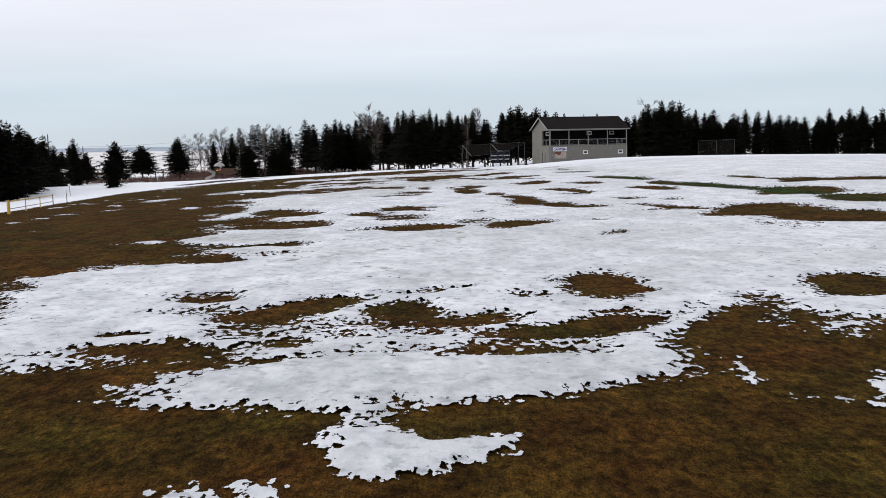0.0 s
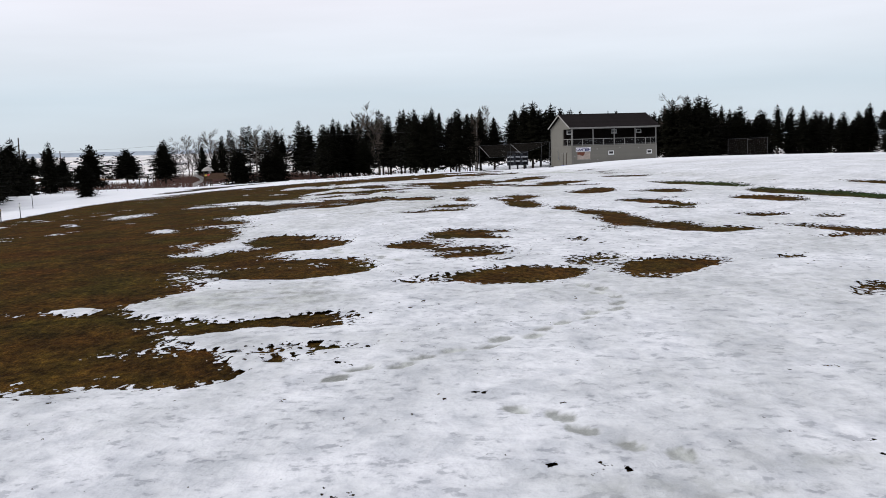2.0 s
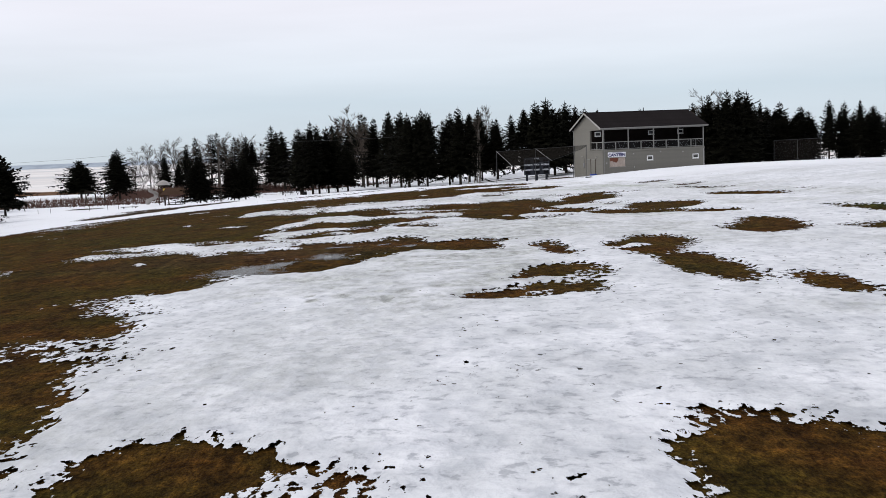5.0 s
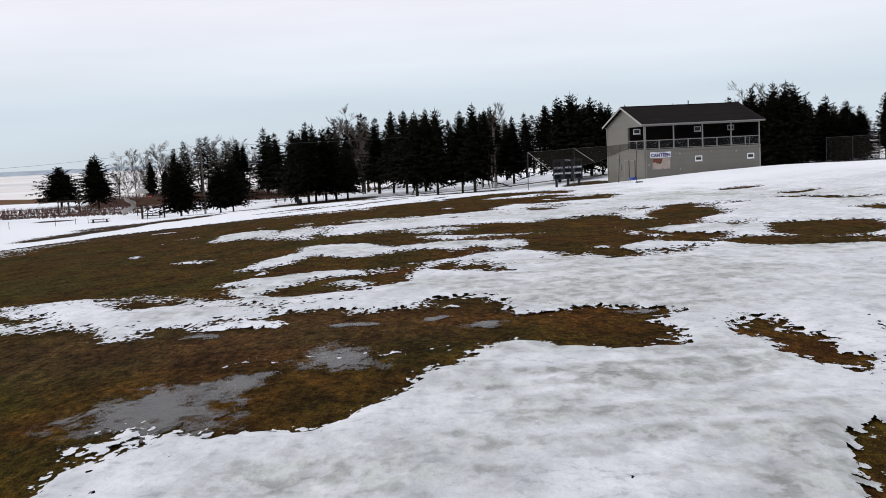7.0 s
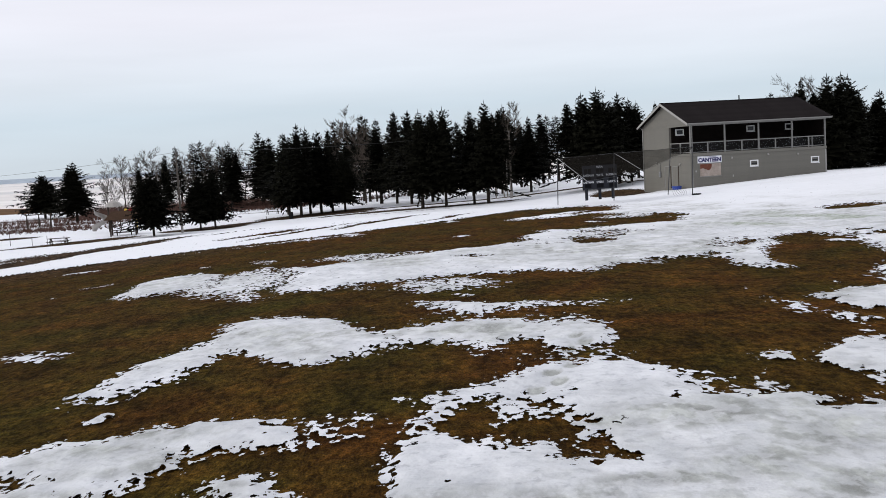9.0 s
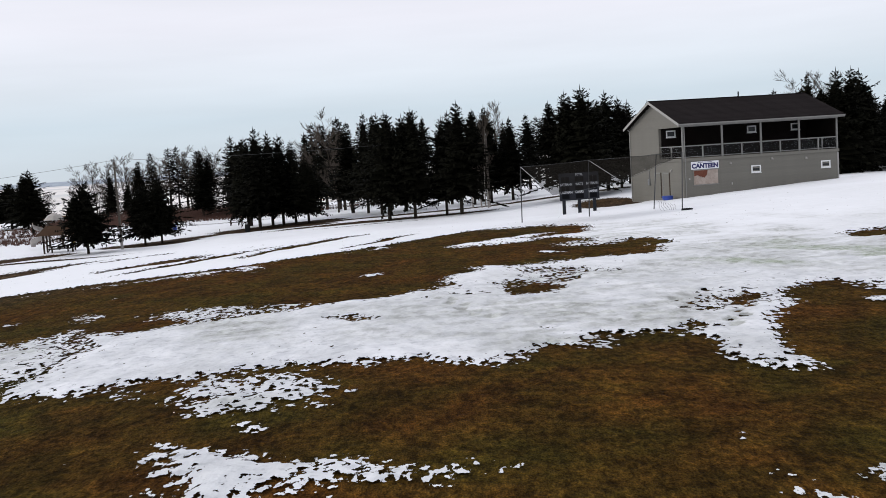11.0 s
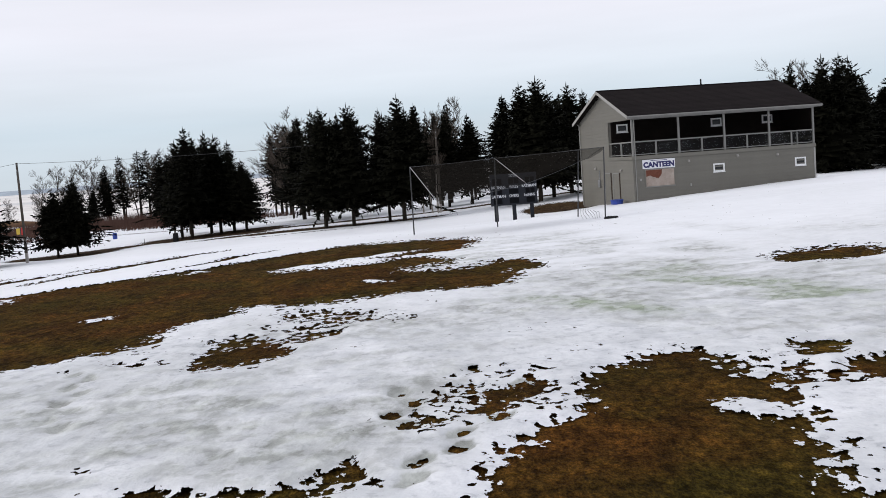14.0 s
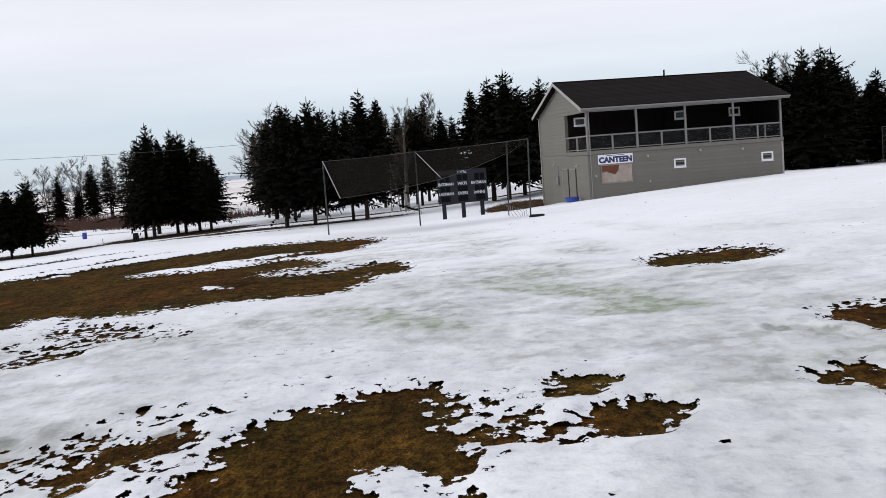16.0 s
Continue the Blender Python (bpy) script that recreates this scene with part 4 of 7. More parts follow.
    (-2.7, 85.1, 1.63, 1.42, -45, 1),
]
FIELD_T = [
    (-6.9, 89.4, 2.96, 0.77, 68, 1),
    (-6.4, 93.5, 1.33, 0.86, 82, -0.3),
    (-7.1, 85.3, 2.09, 0.99, 89, -1),
    (-7.2, 86.2, 0.23, 0.19, -10, 0.9),
    (-12.4, 86.5, 0.28, 0.12, -74, -0.3),
    (-10.3, 88.2, 0.88, 0.58, 13, 0.19),
]
FIELD_U = [
    (-23, 129.6, 10.72, 7.82, -79, -1),
    (-10.1, 131.3, 10.95, 6.82, 66, -1),
    (1.3, 132.8, 6.64, 4.22, -74, -1),
    (-31.8, 147.5, 61.82, 13.73, -69, -1),
    (1.2, 109.4, 14.97, 6.13, 83, -1),
    (-15.9, 97.1, 6.81, 3.1, -63, -1),
    (-10.6, 96.3, 4.26, 2.38, -59, -1),
    (-10.2, 91.8, 2.51, 1.8, -52, -1),
    (-12.2, 88.7, 2.44, 1.1, -21, 0.46),
    (-8.9, 89, 1.84, 1.56, 10, 0.95),
    (-4.5, 90.4, 4.11, 3.12, 12, 1),
    (-6.5, 93.3, 3.13, 1.34, 75, 1),
    (-5.2, 95.4, 2.14, 1.85, 31, 1),
    (-2.8, 91.2, 3.1, 2.65, 74, 1),
    (-4.4, 87.4, 2.18, 1.82, -2, 1),
    (-7.3, 86.9, 1.04, 0.81, -23, -1),
]
FIELD_V = [
    (-6.1, 93.8, 1.81, 1.15, -82, 0.19),
    (-6.9, 93.9, 0.97, 0.31, 85, -1),
    (-6, 93.3, 0.69, 0.42, 79, -0.9),
    (-5.4, 92.3, 0.41, 0.35, 25, -0.06),
    (-6.3, 101.7, 2.06, 1.49, -39, 0.9),
    (-4, 100.3, 2.12, 0.71, 87, 1),
    (-5.1, 99.6, 0.7, 0.46, -89, -1),
    (-8.2, 98.7, 2.03, 1.79, 79, -1),
    (-12.6, 100.9, 2.83, 0.93, 74, 1),
    (-10.2, 102.7, 3.59, 1.66, -61, 1),
    (-12.8, 96.9, 0.35, 0.15, -75, 1),
    (-12.5, 94.1, 1.47, 1.06, -32, 0.9),
    (-10.7, 94.5, 1.74, 0.81, -38, 0.9),
    (-12.2, 92.4, 1.55, 0.96, -9, 0.9),
    (-14.2, 91.2, 1.05, 0.53, -42, 0.24),
    (-12.5, 91.1, 1.17, 0.54, -76, 0.9),
]
FIELD_W = [
    (-11.9, 89.8, 0.82, 0.57, -56, 1),
    (-11, 91.2, 1.01, 0.95, -3, -1),
    (-9.9, 90.1, 0.98, 0.37, -16, -0.9),
    (-9.6, 91.6, 0.77, 0.49, -56, 0.7),
    (-8.8, 91.8, 1.08, 0.53, -73, -1),
    (-8.8, 94.4, 1.18, 0.7, 56, -0.06),
    (-13.6, 91.2, 1.32, 0.31, -47, -0.4),
    (-16.8, 104.3, 1, 0.76, -41, 0.14),
    (-20.8, 109.6, 0.77, 0.26, -66, 0.8),
    (-17.5, 98.7, 1.06, 0.35, -71, 0.24),
    (1.1, 101.2, 2.6, 0.48, -89, 0.19),
    (0.7, 96.4, 1.37, 1.11, -64, 1),
    (-0.4, 94.7, 0.68, 0.39, 43, 0),
    (-1.2, 97.2, 0.49, 0.32, -85, 0.7),
    (3.8, 101.7, 2.08, 1.52, -51, 1),
    (7.4, 107.3, 4.88, 1.5, 54, 1),
]
FIELD_X = [
    (-1.1, 94.9, 1.11, 0.54, 79, -1),
    (-2.6, 97.1, 0.81, 0.67, -79, -1),
    (-9.8, 116.5, 4.65, 1.93, 74, 1),
    (-6.3, 114, 4.25, 3.67, 51, 1),
    (-2.3, 117.3, 4.41, 2.97, 71, 1),
    (1.1, 118, 6.32, 3.72, -81, 1),
    (2.3, 110.4, 1.46, 0.89, 89, 0.24),
    (-7.3, 110.1, 2.13, 1.22, -56, 0.24),
    (-16.7, 117.2, 2.25, 1.54, -62, 0.9),
    (-14.2, 118.9, 2.98, 1.52, -73, 0.9),
    (-13.7, 113.1, 1.97, 0.91, -65, 0.34),
]
FIELD_Y = [
    (-12.8, 131.2, 5.63, 5.09, 46, -1),
    (-3.5, 136.5, 9.57, 3.35, 59, -1),
    (0.6, 111.2, 2.23, 1.92, 76, -1),
    (5.1, 109.4, 2.32, 1.66, 58, -1),
    (-3.2, 109, 8.7, 3.8, -22, -1),
    (7.1, 114.3, 4.54, 2.34, 71, -1),
    (7.4, 116.9, 2.65, 1.33, 52, -1),
    (-11.3, 127.5, 7.89, 6.18, -53, -1),
    (-3.8, 130.8, 8.57, 4.83, 79, -1),
    (2.7, 132.3, 5.23, 3.45, 71, -1),
    (-8.6, 116.9, 4.57, 3.07, -88, 1),
    (-4.2, 117.3, 5.04, 3.8, -73, 1),
    (0.7, 117.5, 4.56, 3.31, 63, 1),
    (4.1, 121.7, 4.37, 3.69, 52, 1),
    (-3, 113.8, 2.87, 1.08, -67, 1),
    (-1.6, 125.1, 3, 1.76, 86, 1),
]
FIELD_Z = [
    (0.8, 123.6, 2.36, 1.2, -86, 0.29),
    (4, 114.9, 2.92, 1.08, 72, 1),
    (3.3, 112.5, 1.8, 0.61, 71, 1),
    (2.6, 110.2, 0.61, 0.55, 7, 0.8),
    (3, 109.1, 0.84, 0.55, -34, 0.24),
    (2.9, 110.3, 1.08, 0.24, 77, 0.8),
    (4.3, 116.2, 2.22, 0.79, 73, 0.29),
    (-6.7, 110.9, 1.78, 1.48, -46, 0.39),
    (-6.6, 109.3, 1.47, 0.73, -19, 0.29),
    (-7, 112.2, 0.84, 0.48, -54, -0.3),
    (-9.2, 111.3, 0.42, 0.27, -64, 0.14),
    (-6.4, 107.6, 0.39, 0.16, -53, 0.24),
    (-9.5, 122.7, 2.87, 1.27, -19, 0.24),
    (-14.5, 124.1, 1.29, 0.62, -68, 0.24),
    (-12.7, 119.3, 1.26, 0.39, -70, 0.34),
    (-0, 121.8, 1.45, 0.94, -90, -1),
]
FIELD_ZA = [
    (-5.4, 118.5, 0.72, 0.44, -54, 0),
    (-0.1, 112.4, 0.64, 0.27, -51, 0.24),
    (7.6, 115, 0.64, 0.57, 88, 0.9),
    (1.1, 105.2, 0.17, 0.12, 80, 0.44),
]
FIELD_ZB = [
    (-5, 139.3, 7.72, 4.52, 47, -1),
    (-0.5, 142, 6.63, 2.95, 49, -1),
    (-8.6, 129.5, 8.41, 4.39, -53, -1),
    (-1.8, 132.7, 6.93, 5.32, -67, -1),
    (2.9, 133.7, 5.77, 3.42, 85, -1),
    (6.1, 135, 2.13, 1.25, -65, -1),
    (-1.3, 118.7, 4.81, 3.2, -59, 1),
    (2.2, 120.3, 4.06, 2.89, 87, 1),
    (5.4, 121.7, 3.7, 2.68, 42, 1),
    (9.1, 124.4, 5.95, 4.22, -60, 1),
    (3.8, 114.7, 1.74, 0.87, 83, 1),
    (4.7, 115.9, 1.46, 0.69, 85, 1),
    (-1, 125.9, 2.15, 1.41, -78, 1),
    (1.4, 124.5, 1.83, 0.6, -62, 0.24),
    (-1.9, 122.2, 0.73, 0.55, -49, 0.34),
    (-3.2, 121.5, 0.4, 0.2, -75, 0.44),
]
FIELD_ZC = [
    (0.1, 122, 1.31, 0.87, -77, -1),
    (-0.1, 123.5, 0.81, 0.59, -10, -0.06),
    (1.9, 123.6, 0.64, 0.48, 73, 0),
    (6.5, 114.2, 2.43, 1.33, 62, -1),
    (7.1, 116.2, 1.87, 1.08, 76, -1),
    (7.5, 117.7, 1.13, 0.83, 82, -1),
    (6.5, 112.2, 2.1, 1.15, -9, -1),
    (7.8, 112.7, 0.89, 0.64, 85, -1),
    (10.8, 120.3, 2.32, 2, -81, 1),
    (9, 116.8, 1.06, 0.56, 90, 0.24),
    (9, 114.7, 1.05, 0.54, -81, 1),
    (7.7, 115.2, 0.5, 0.31, -26, 0.8),
    (9.9, 118.4, 0.66, 0.32, -84, -1),
    (9, 116.6, 0.51, 0.35, -84, -0.2),
    (10.2, 116.5, 0.61, 0.47, 65, -1),
    (4.4, 116.5, 1.38, 1.04, 48, 0.24),
]
FIELD_ZD = [
    (4.6, 116.4, 0.3, 0.14, 71, -1),
    (5.2, 117.1, 0.36, 0.16, 73, -1),
    (4.2, 118.7, 0.32, 0.27, -11, 0),
    (1.2, 113.3, 1.52, 0.26, -12, -1),
    (1.6, 112, 1.65, 1.07, -28, -1),
    (2.6, 113.3, 0.53, 0.43, -40, -1),
    (2.8, 113.7, 0.52, 0.16, -83, -1),
    (-0.4, 114.7, 0.24, 0.17, -12, 0),
    (0.7, 140.3, 3.43, 1.08, 32, 0.9),
    (4.4, 136.2, 2.21, 1.6, -69, 0.24),
    (2.2, 134, 0.71, 0.35, -75, 0.9),
    (-5.2, 129.4, 0.53, 0.39, -59, 0.7),
    (14, 129.3, 2.08, 1.61, -77, 0.29),
    (14.3, 129.4, 1.35, 0.97, -78, -1),
]
FIELD_ZE = [
    (-1.6, 142.4, 7.39, 4.4, 64, -1),
    (-1.4, 136.2, 7.67, 4.6, -57, -1),
    (3.1, 135.4, 6.15, 2.5, -70, -1),
    (6.5, 134.4, 1.82, 0.89, -62, -1),
    (0.6, 140, 2.81, 1.18, 20, 0.8),
    (4.4, 136.1, 1.87, 1.46, -66, 0.24),
    (2.4, 133.4, 0.68, 0.34, -62, 0.8),
    (0.6, 126.8, 3.96, 0.84, -41, 0.19),
    (-0.7, 127.8, 1.29, 0.71, -78, 1),
    (1.4, 123.7, 1.85, 0.9, -53, 0.14),
    (1.1, 122.8, 0.59, 0.29, -45, -1),
    (1.7, 123.4, 0.56, 0.38, -48, -0.5),
    (4.3, 121.4, 3.28, 2.81, 34, 1),
    (7.7, 122.7, 3.42, 2.78, 5, 1),
    (10.3, 123, 5.71, 2.42, -32, 1),
    (11.6, 118.8, 2.74, 1.62, -32, 1),
]
FIELD_ZF = [
    (11.7, 115.9, 2.31, 1.47, 68, 1),
    (7, 115.9, 2.08, 1.45, -87, -1),
    (7.5, 116.4, 1.49, 1.07, 87, -1),
    (7.8, 117.5, 1.3, 0.73, -72, -1),
    (8, 118.2, 0.59, 0.35, -41, -1),
    (7.8, 115.3, 0.49, 0.19, -39, 0.8),
    (4.6, 117.4, 1.36, 1.09, 60, 0.29),
    (4.9, 116.6, 0.39, 0.23, 22, -1),
    (5.3, 117.8, 0.65, 0.16, 72, -0.8),
    (7, 118, 0.29, 0.19, 36, 0.24),
    (9.4, 117, 1.08, 0.72, 83, 0.29),
    (8.7, 115.6, 0.86, 0.24, 82, 0.8),
    (9.4, 114.7, 1.05, 0.45, 78, 1),
    (10.2, 118.2, 0.55, 0.26, -75, -1),
    (9.8, 117.6, 0.67, 0.26, -29, -1),
    (10.2, 116.4, 0.68, 0.38, 68, -1),
]
FIELD_ZG = [
    (9.6, 117, 0.38, 0.26, 56, 0.8),
    (9.2, 116.6, 0.49, 0.21, 69, -0.1),
    (9.7, 118.8, 0.33, 0.24, 87, 0.14),
    (10.6, 115.2, 0.48, 0.3, 59, 0.44),
    (14.2, 119.9, 1.29, 0.63, -79, -1),
    (14.3, 129, 1.74, 1.56, -74, 0.24),
    (14.3, 129, 1.27, 0.95, -16, -1),
]
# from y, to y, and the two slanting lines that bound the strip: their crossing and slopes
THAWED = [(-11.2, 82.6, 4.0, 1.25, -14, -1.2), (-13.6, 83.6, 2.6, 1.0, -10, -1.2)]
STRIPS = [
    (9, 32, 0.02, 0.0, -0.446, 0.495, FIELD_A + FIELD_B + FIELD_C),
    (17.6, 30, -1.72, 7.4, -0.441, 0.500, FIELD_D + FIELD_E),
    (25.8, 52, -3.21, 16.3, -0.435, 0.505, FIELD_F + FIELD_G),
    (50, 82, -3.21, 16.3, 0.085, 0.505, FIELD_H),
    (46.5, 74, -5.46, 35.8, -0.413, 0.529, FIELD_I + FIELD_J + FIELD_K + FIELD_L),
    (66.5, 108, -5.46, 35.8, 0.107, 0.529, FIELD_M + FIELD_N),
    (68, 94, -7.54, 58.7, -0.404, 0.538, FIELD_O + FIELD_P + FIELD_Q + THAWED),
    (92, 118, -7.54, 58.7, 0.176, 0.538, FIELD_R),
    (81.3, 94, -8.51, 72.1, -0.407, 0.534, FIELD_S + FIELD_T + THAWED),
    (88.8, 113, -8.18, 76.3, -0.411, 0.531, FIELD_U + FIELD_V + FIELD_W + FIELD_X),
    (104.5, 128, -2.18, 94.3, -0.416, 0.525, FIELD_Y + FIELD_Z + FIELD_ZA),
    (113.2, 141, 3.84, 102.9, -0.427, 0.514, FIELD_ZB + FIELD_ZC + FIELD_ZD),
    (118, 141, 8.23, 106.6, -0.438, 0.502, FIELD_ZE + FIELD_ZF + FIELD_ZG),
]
# grey sodden snow, and the olive melt in the wheel ruts
WET_A = [
    (-7.8, 40, 2.89, 2.28, -20, 0.8),
    (-0.5, 26.2, 1.99, 0.67, -4, 0.3),
    (-5.1, 71.3, 5.05, 2.83, 75, 0.45),
    (14, 110.6, 22.85, 1.4, -78, 0.5),
    (13.6, 92.4, 9.58, 1.15, -68, 0.4),
    (4.8, 79.9, 4.51, 1.78, -52, 0.35),
    (3.3, 63.2, 2.38, 0.96, -63, 0.4),
    (-17.4, 87.5, 3, 1.13, -38, 0.8),
    (-5.2, 77.4, 3.41, 2.65, 80, 0.8),
    (-7.4, 73.1, 2.88, 2.09, -4, 0.55),
    (-4.2, 72.3, 1.97, 0.85, 76, 0.85),
    (-10.5, 71.4, 1.25, 1.11, -3, 0.5),
    (-7.8, 70.3, 0.65, 0.36, -80, 0.6),
    (-6.4, 70.3, 0.53, 0.26, -87, 0.6),
    (-1.8, 89.4, 6.12, 4.26, 75, 0.55),
    (11.2, 122.6, 14.48, 3.09, -66, 0.5),
]
WET_B = [
    (4.3, 93.4, 2.34, 1.37, -65, 0.5),
    (0.9, 91.4, 2.65, 2.21, 52, 0.6),
    (3.9, 85.5, 3.01, 1.97, 35, 0.45),
    (-11.8, 93.3, 2.18, 1.79, -22, 0.8),
    (-14.5, 91.4, 3.17, 0.98, -40, 0.7),
    (-14.5, 88.3, 1.85, 0.94, -36, 0.4),
    (-2.7, 91.3, 3.24, 2.56, 9, 0.85),
    (-6.8, 89.7, 1.92, 1.29, 28, 0.55),
    (-10.7, 94.4, 1.84, 0.93, -46, 0.8),
    (-12.2, 92.7, 1.53, 1.37, -10, 0.6),
    (-9.6, 91.6, 0.88, 0.53, -67, 1),
    (-14.3, 91.2, 1.18, 0.59, -46, 0.9),
    (-10.2, 102.7, 3.52, 1.63, -60, 0.5),
    (-6.2, 101.4, 1.9, 1.49, -36, 0.8),
    (-15.5, 117.7, 4.07, 2.71, -61, 0.5),
    (3.7, 101.7, 2.12, 1.52, -50, 0.7),
]
WET_C = [
    (-1.5, 117.3, 5.25, 3.33, -65, 0.5),
    (-12.6, 89, 2.17, 0.88, -20, 0.5),
    (1.4, 116.4, 3.26, 2.24, 76, 0.6),
    (-8, 117.6, 2.99, 1.44, -84, 0.6),
    (6.3, 139.4, 5.84, 3.11, 85, 0.5),
    (-6.5, 109.9, 1.36, 1.08, -15, 0.4),
    (1.5, 116.3, 2.68, 1.67, -89, 0.7),
    (2, 119.4, 2.51, 1.31, 86, 0.5),
    (5.3, 126.1, 2.3, 1.41, 53, 0.5),
    (8.4, 138.1, 7.19, 2, -88, 0.5),
    (11.6, 127.2, 3.67, 1.75, -76, 0.5),
    (12.2, 134.3, 2.19, 0.98, -79, 0.5),
    (15.6, 128.1, 1.11, 0.46, 86, 0.4),
    (10.9, 129.3, 5.84, 0.6, -51, 0.5),
    (15.7, 136.7, 5.41, 0.61, -68, 0.3),
    (10.6, 124.5, 2.76, 1.83, -55, 0.45),
]
WET_D = [
    (2.1, 124, 2.45, 1.54, -21, 0.45),
    (10.2, 119.9, 1.27, 0.87, -47, 0.5),
    (10.6, 117.7, 0.83, 0.37, -76, 0.6),
    (11.4, 127.4, 3.92, 1.63, -49, 0.5),
    (11.4, 122.1, 1.53, 0.72, -48, 0.4),
    (7.5, 123.8, 3.07, 0.76, -59, 0.5),
    (4.3, 120.9, 1.61, 1.37, 32, 0.3),
]
SLUSH = WET_A + WET_B + WET_C + WET_D
MELT = [
    (7.2, 124.3, 3.09, 0.51, -61, 1),
    (10.9, 125.7, 3.21, 0.64, -61, 0.9),
    (10.3, 129.2, 1.2, 0.66, -57, 0.7),
    (11.8, 123.1, 1.04, 0.73, -42, 1),
]
PATCHES = COVER_A + COVER_B + COVER_C + COVER_D + COVER_E + COVER_F + COVER_G + COVER_H + COVER_I + COVER_J + COVER_K + COVER_L + COVER_M + COVER_N + COVER_O + COVER_P + COVER_Q
TRAILS = [(0.5, 40.3, 0.8, 37.4), (0.8, 37.4, -1.1, 34.8), (-1.1, 34.8, -3.4, 32.5), (-3.4, 32.5, -5.4, 31.0), (-2.1, 29.3, -0.9, 27.6), (-0.9, 27.6, -0.2, 26.0), (-2.7, 121.2, -1.5, 115.9), (-4.2, 99.9, -4.9, 97.4), (-4.7, 97.9, -5.8, 94.9), (-7.1, 51.0, -5.4, 48.6), (-5.4, 48.6, -3.9, 46.0), (12.8, 119.8, 13.4, 118.5)]
# prints trodden through to the turf
DEEP_TRAILS = [(5.2, 117.4, 4.2, 114.9), (4.2, 114.9, 3.1, 112.6), (3.4, 117.4, 3.2, 114.6)]
HOLLOWS = [
    (-8.87, 69.56, 0.20, 0.30, 0.8), (-9.0, 70.3, 0.16, 0.25, 0.7), (-10.2, 69.8, 0.12, 0.25, 0.5), (-7.0, 69.3, 0.17, 0.55, 0.9),
    (-7.0, 68.7, 0.09, 0.2, 1.0), (-7.2, 70.6, 0.10, 0.3, 0.8), (-7.8, 71.2, 0.25, 0.2, 0.5), (-8.5, 71.6, 0.3, 0.14, 0.5),
    (-6.6, 70.3, 0.4, 0.7, 0.5), (-8.2, 69.9, 0.35, 0.5, 0.45), (-7.4, 75.2, 0.14, 0.3, 0.5), (-9.5, 74.2, 0.5, 0.7, 0.4),
    (-8.6, 72.4, 0.4, 0.4, 0.35), (-5.6, 71.2, 0.5, 0.5, 0.45), (-5.0, 69.6, 0.5, 0.6, 0.4), (-6.0, 73.8, 0.35, 0.6, 0.3),
]
BROWN_SIDE = [
    (-23, 83, 11.5, 53, 0, -1),
    (-14, 127, 16, 9, 0, -1),
    (-30, 60, 8, 30, 0, -1),
    (-20, 42, 10.5, 13.5, 0, -1),
    (-18, 54, 7.5, 16, 0, -1),
    (-14, 62, 3.5, 12, 8, -1),
    (-36, 85, 8, 40, 0, -1),
]
LANE_RUTS = [
    (-32.6, 138.7, 5.0, 2.0, 54, -0.8), (-27.2, 148.2, 6.0, 1.2, 56, -1.7), (-31, 127.8, 2.4, 0.9, 62, -1.5), (-46, 178, 8, 1.2, 100, -1.7),
    (-31.6, 143.9, 2.9, 2.6, 51, -0.4), (-27.4, 145.5, 4.2, 1.1, 46, -1.6), (-46.9, 195.8, 7.7, 2.75, 47, -1.7),
    (-60.8, 214.6, 2.7, 2.75, -14, -1.7), (-34.5, 206.2, 4.9, 2.92, -2, -1.7), (-17.4, 145.4, 2.7, 1.0, 43, -1.6),
    (-14.9, 144.4, 4.3, 0.6, 56, -1.6), (-10.0, 148.3, 4.3, 0.65, 64, -1.6), (-20.5, 152.5, 2.2, 0.75, 40, -1.7),
    (-32.7, 210.6, 7.6, 2.76, 44, -1.7), (-21, 214, 8, 2.50, -20, -1.7), (-7, 206, 12, 2.40, -4, -1.7),
]
RUTS_AND_SHADOW = LANE_RUTS + [
    (-7.4, 153.1, 1.4, 0.53, 55, -1.7), (-6.8, 143.6, 1.7, 0.45, 66, -1.7), (-5.0, 147.3, 2.6, 0.44, 63, -1.7),
    (-9, 200, 5, 0.50, -8, -1.7),
    (-21, 221, 8, 5.00, 0, -1.7), (-34, 208, 5, 1.75, 0, -1.7), (-44, 191, 9, 1.38, 5, -1.7),
    # (6.0, 152.6): the net cable's dark line and shadow, drawn as bare turf
    (15.5, 188.5, 2.8, 8.5, 0, -1.7), (6.0, 152.6, 3.4, 0.22, 6, -1.3), (5, 216, 30, 2.00, 0, -1.7),
    (-70, 262, 60, 2.5, 0, 0.2), (-82, 243, 20, 9, 0, 0.05), (-75, 322, 60, 5.00, 4, -1.7), (66, 212, 40, 7, 0, 0.0),
]

def patch_weight(x, y, cx, cy, a, b, turn, soft):
    c, s = math.cos(radians(turn)), math.sin(radians(turn))
    u, v = ((x - cx) * c + (y - cy) * s) / a, (-(x - cx) * s + (y - cy) * c) / b
    r = (np.abs(u) ** 2.3 + np.abs(v) ** 2.3) ** (1 / 2.3)
    w = np.clip(0.5 + (1 - r) * min(a, b, 2.5) / min(soft, 1.15 * min(a, b) + 0.12), 0, 1)
    return w * w * (3 - 2 * w)


def edge_inside(x, y):
    """Above 0 inside the mown field, below 0 on the lane beyond its edge."""
    ye = np.interp(x, [-38, -35, -29, -21, -12, -5, 3, 8], [118, 127, 132.5, 136, 138.5, 143, 154, 172])
    xe = np.interp(y, [0, 60, 78, 93, 115, 127], [-28, -31, -34, -36, -38, -36])
    return np.minimum(ye - y, x - xe)


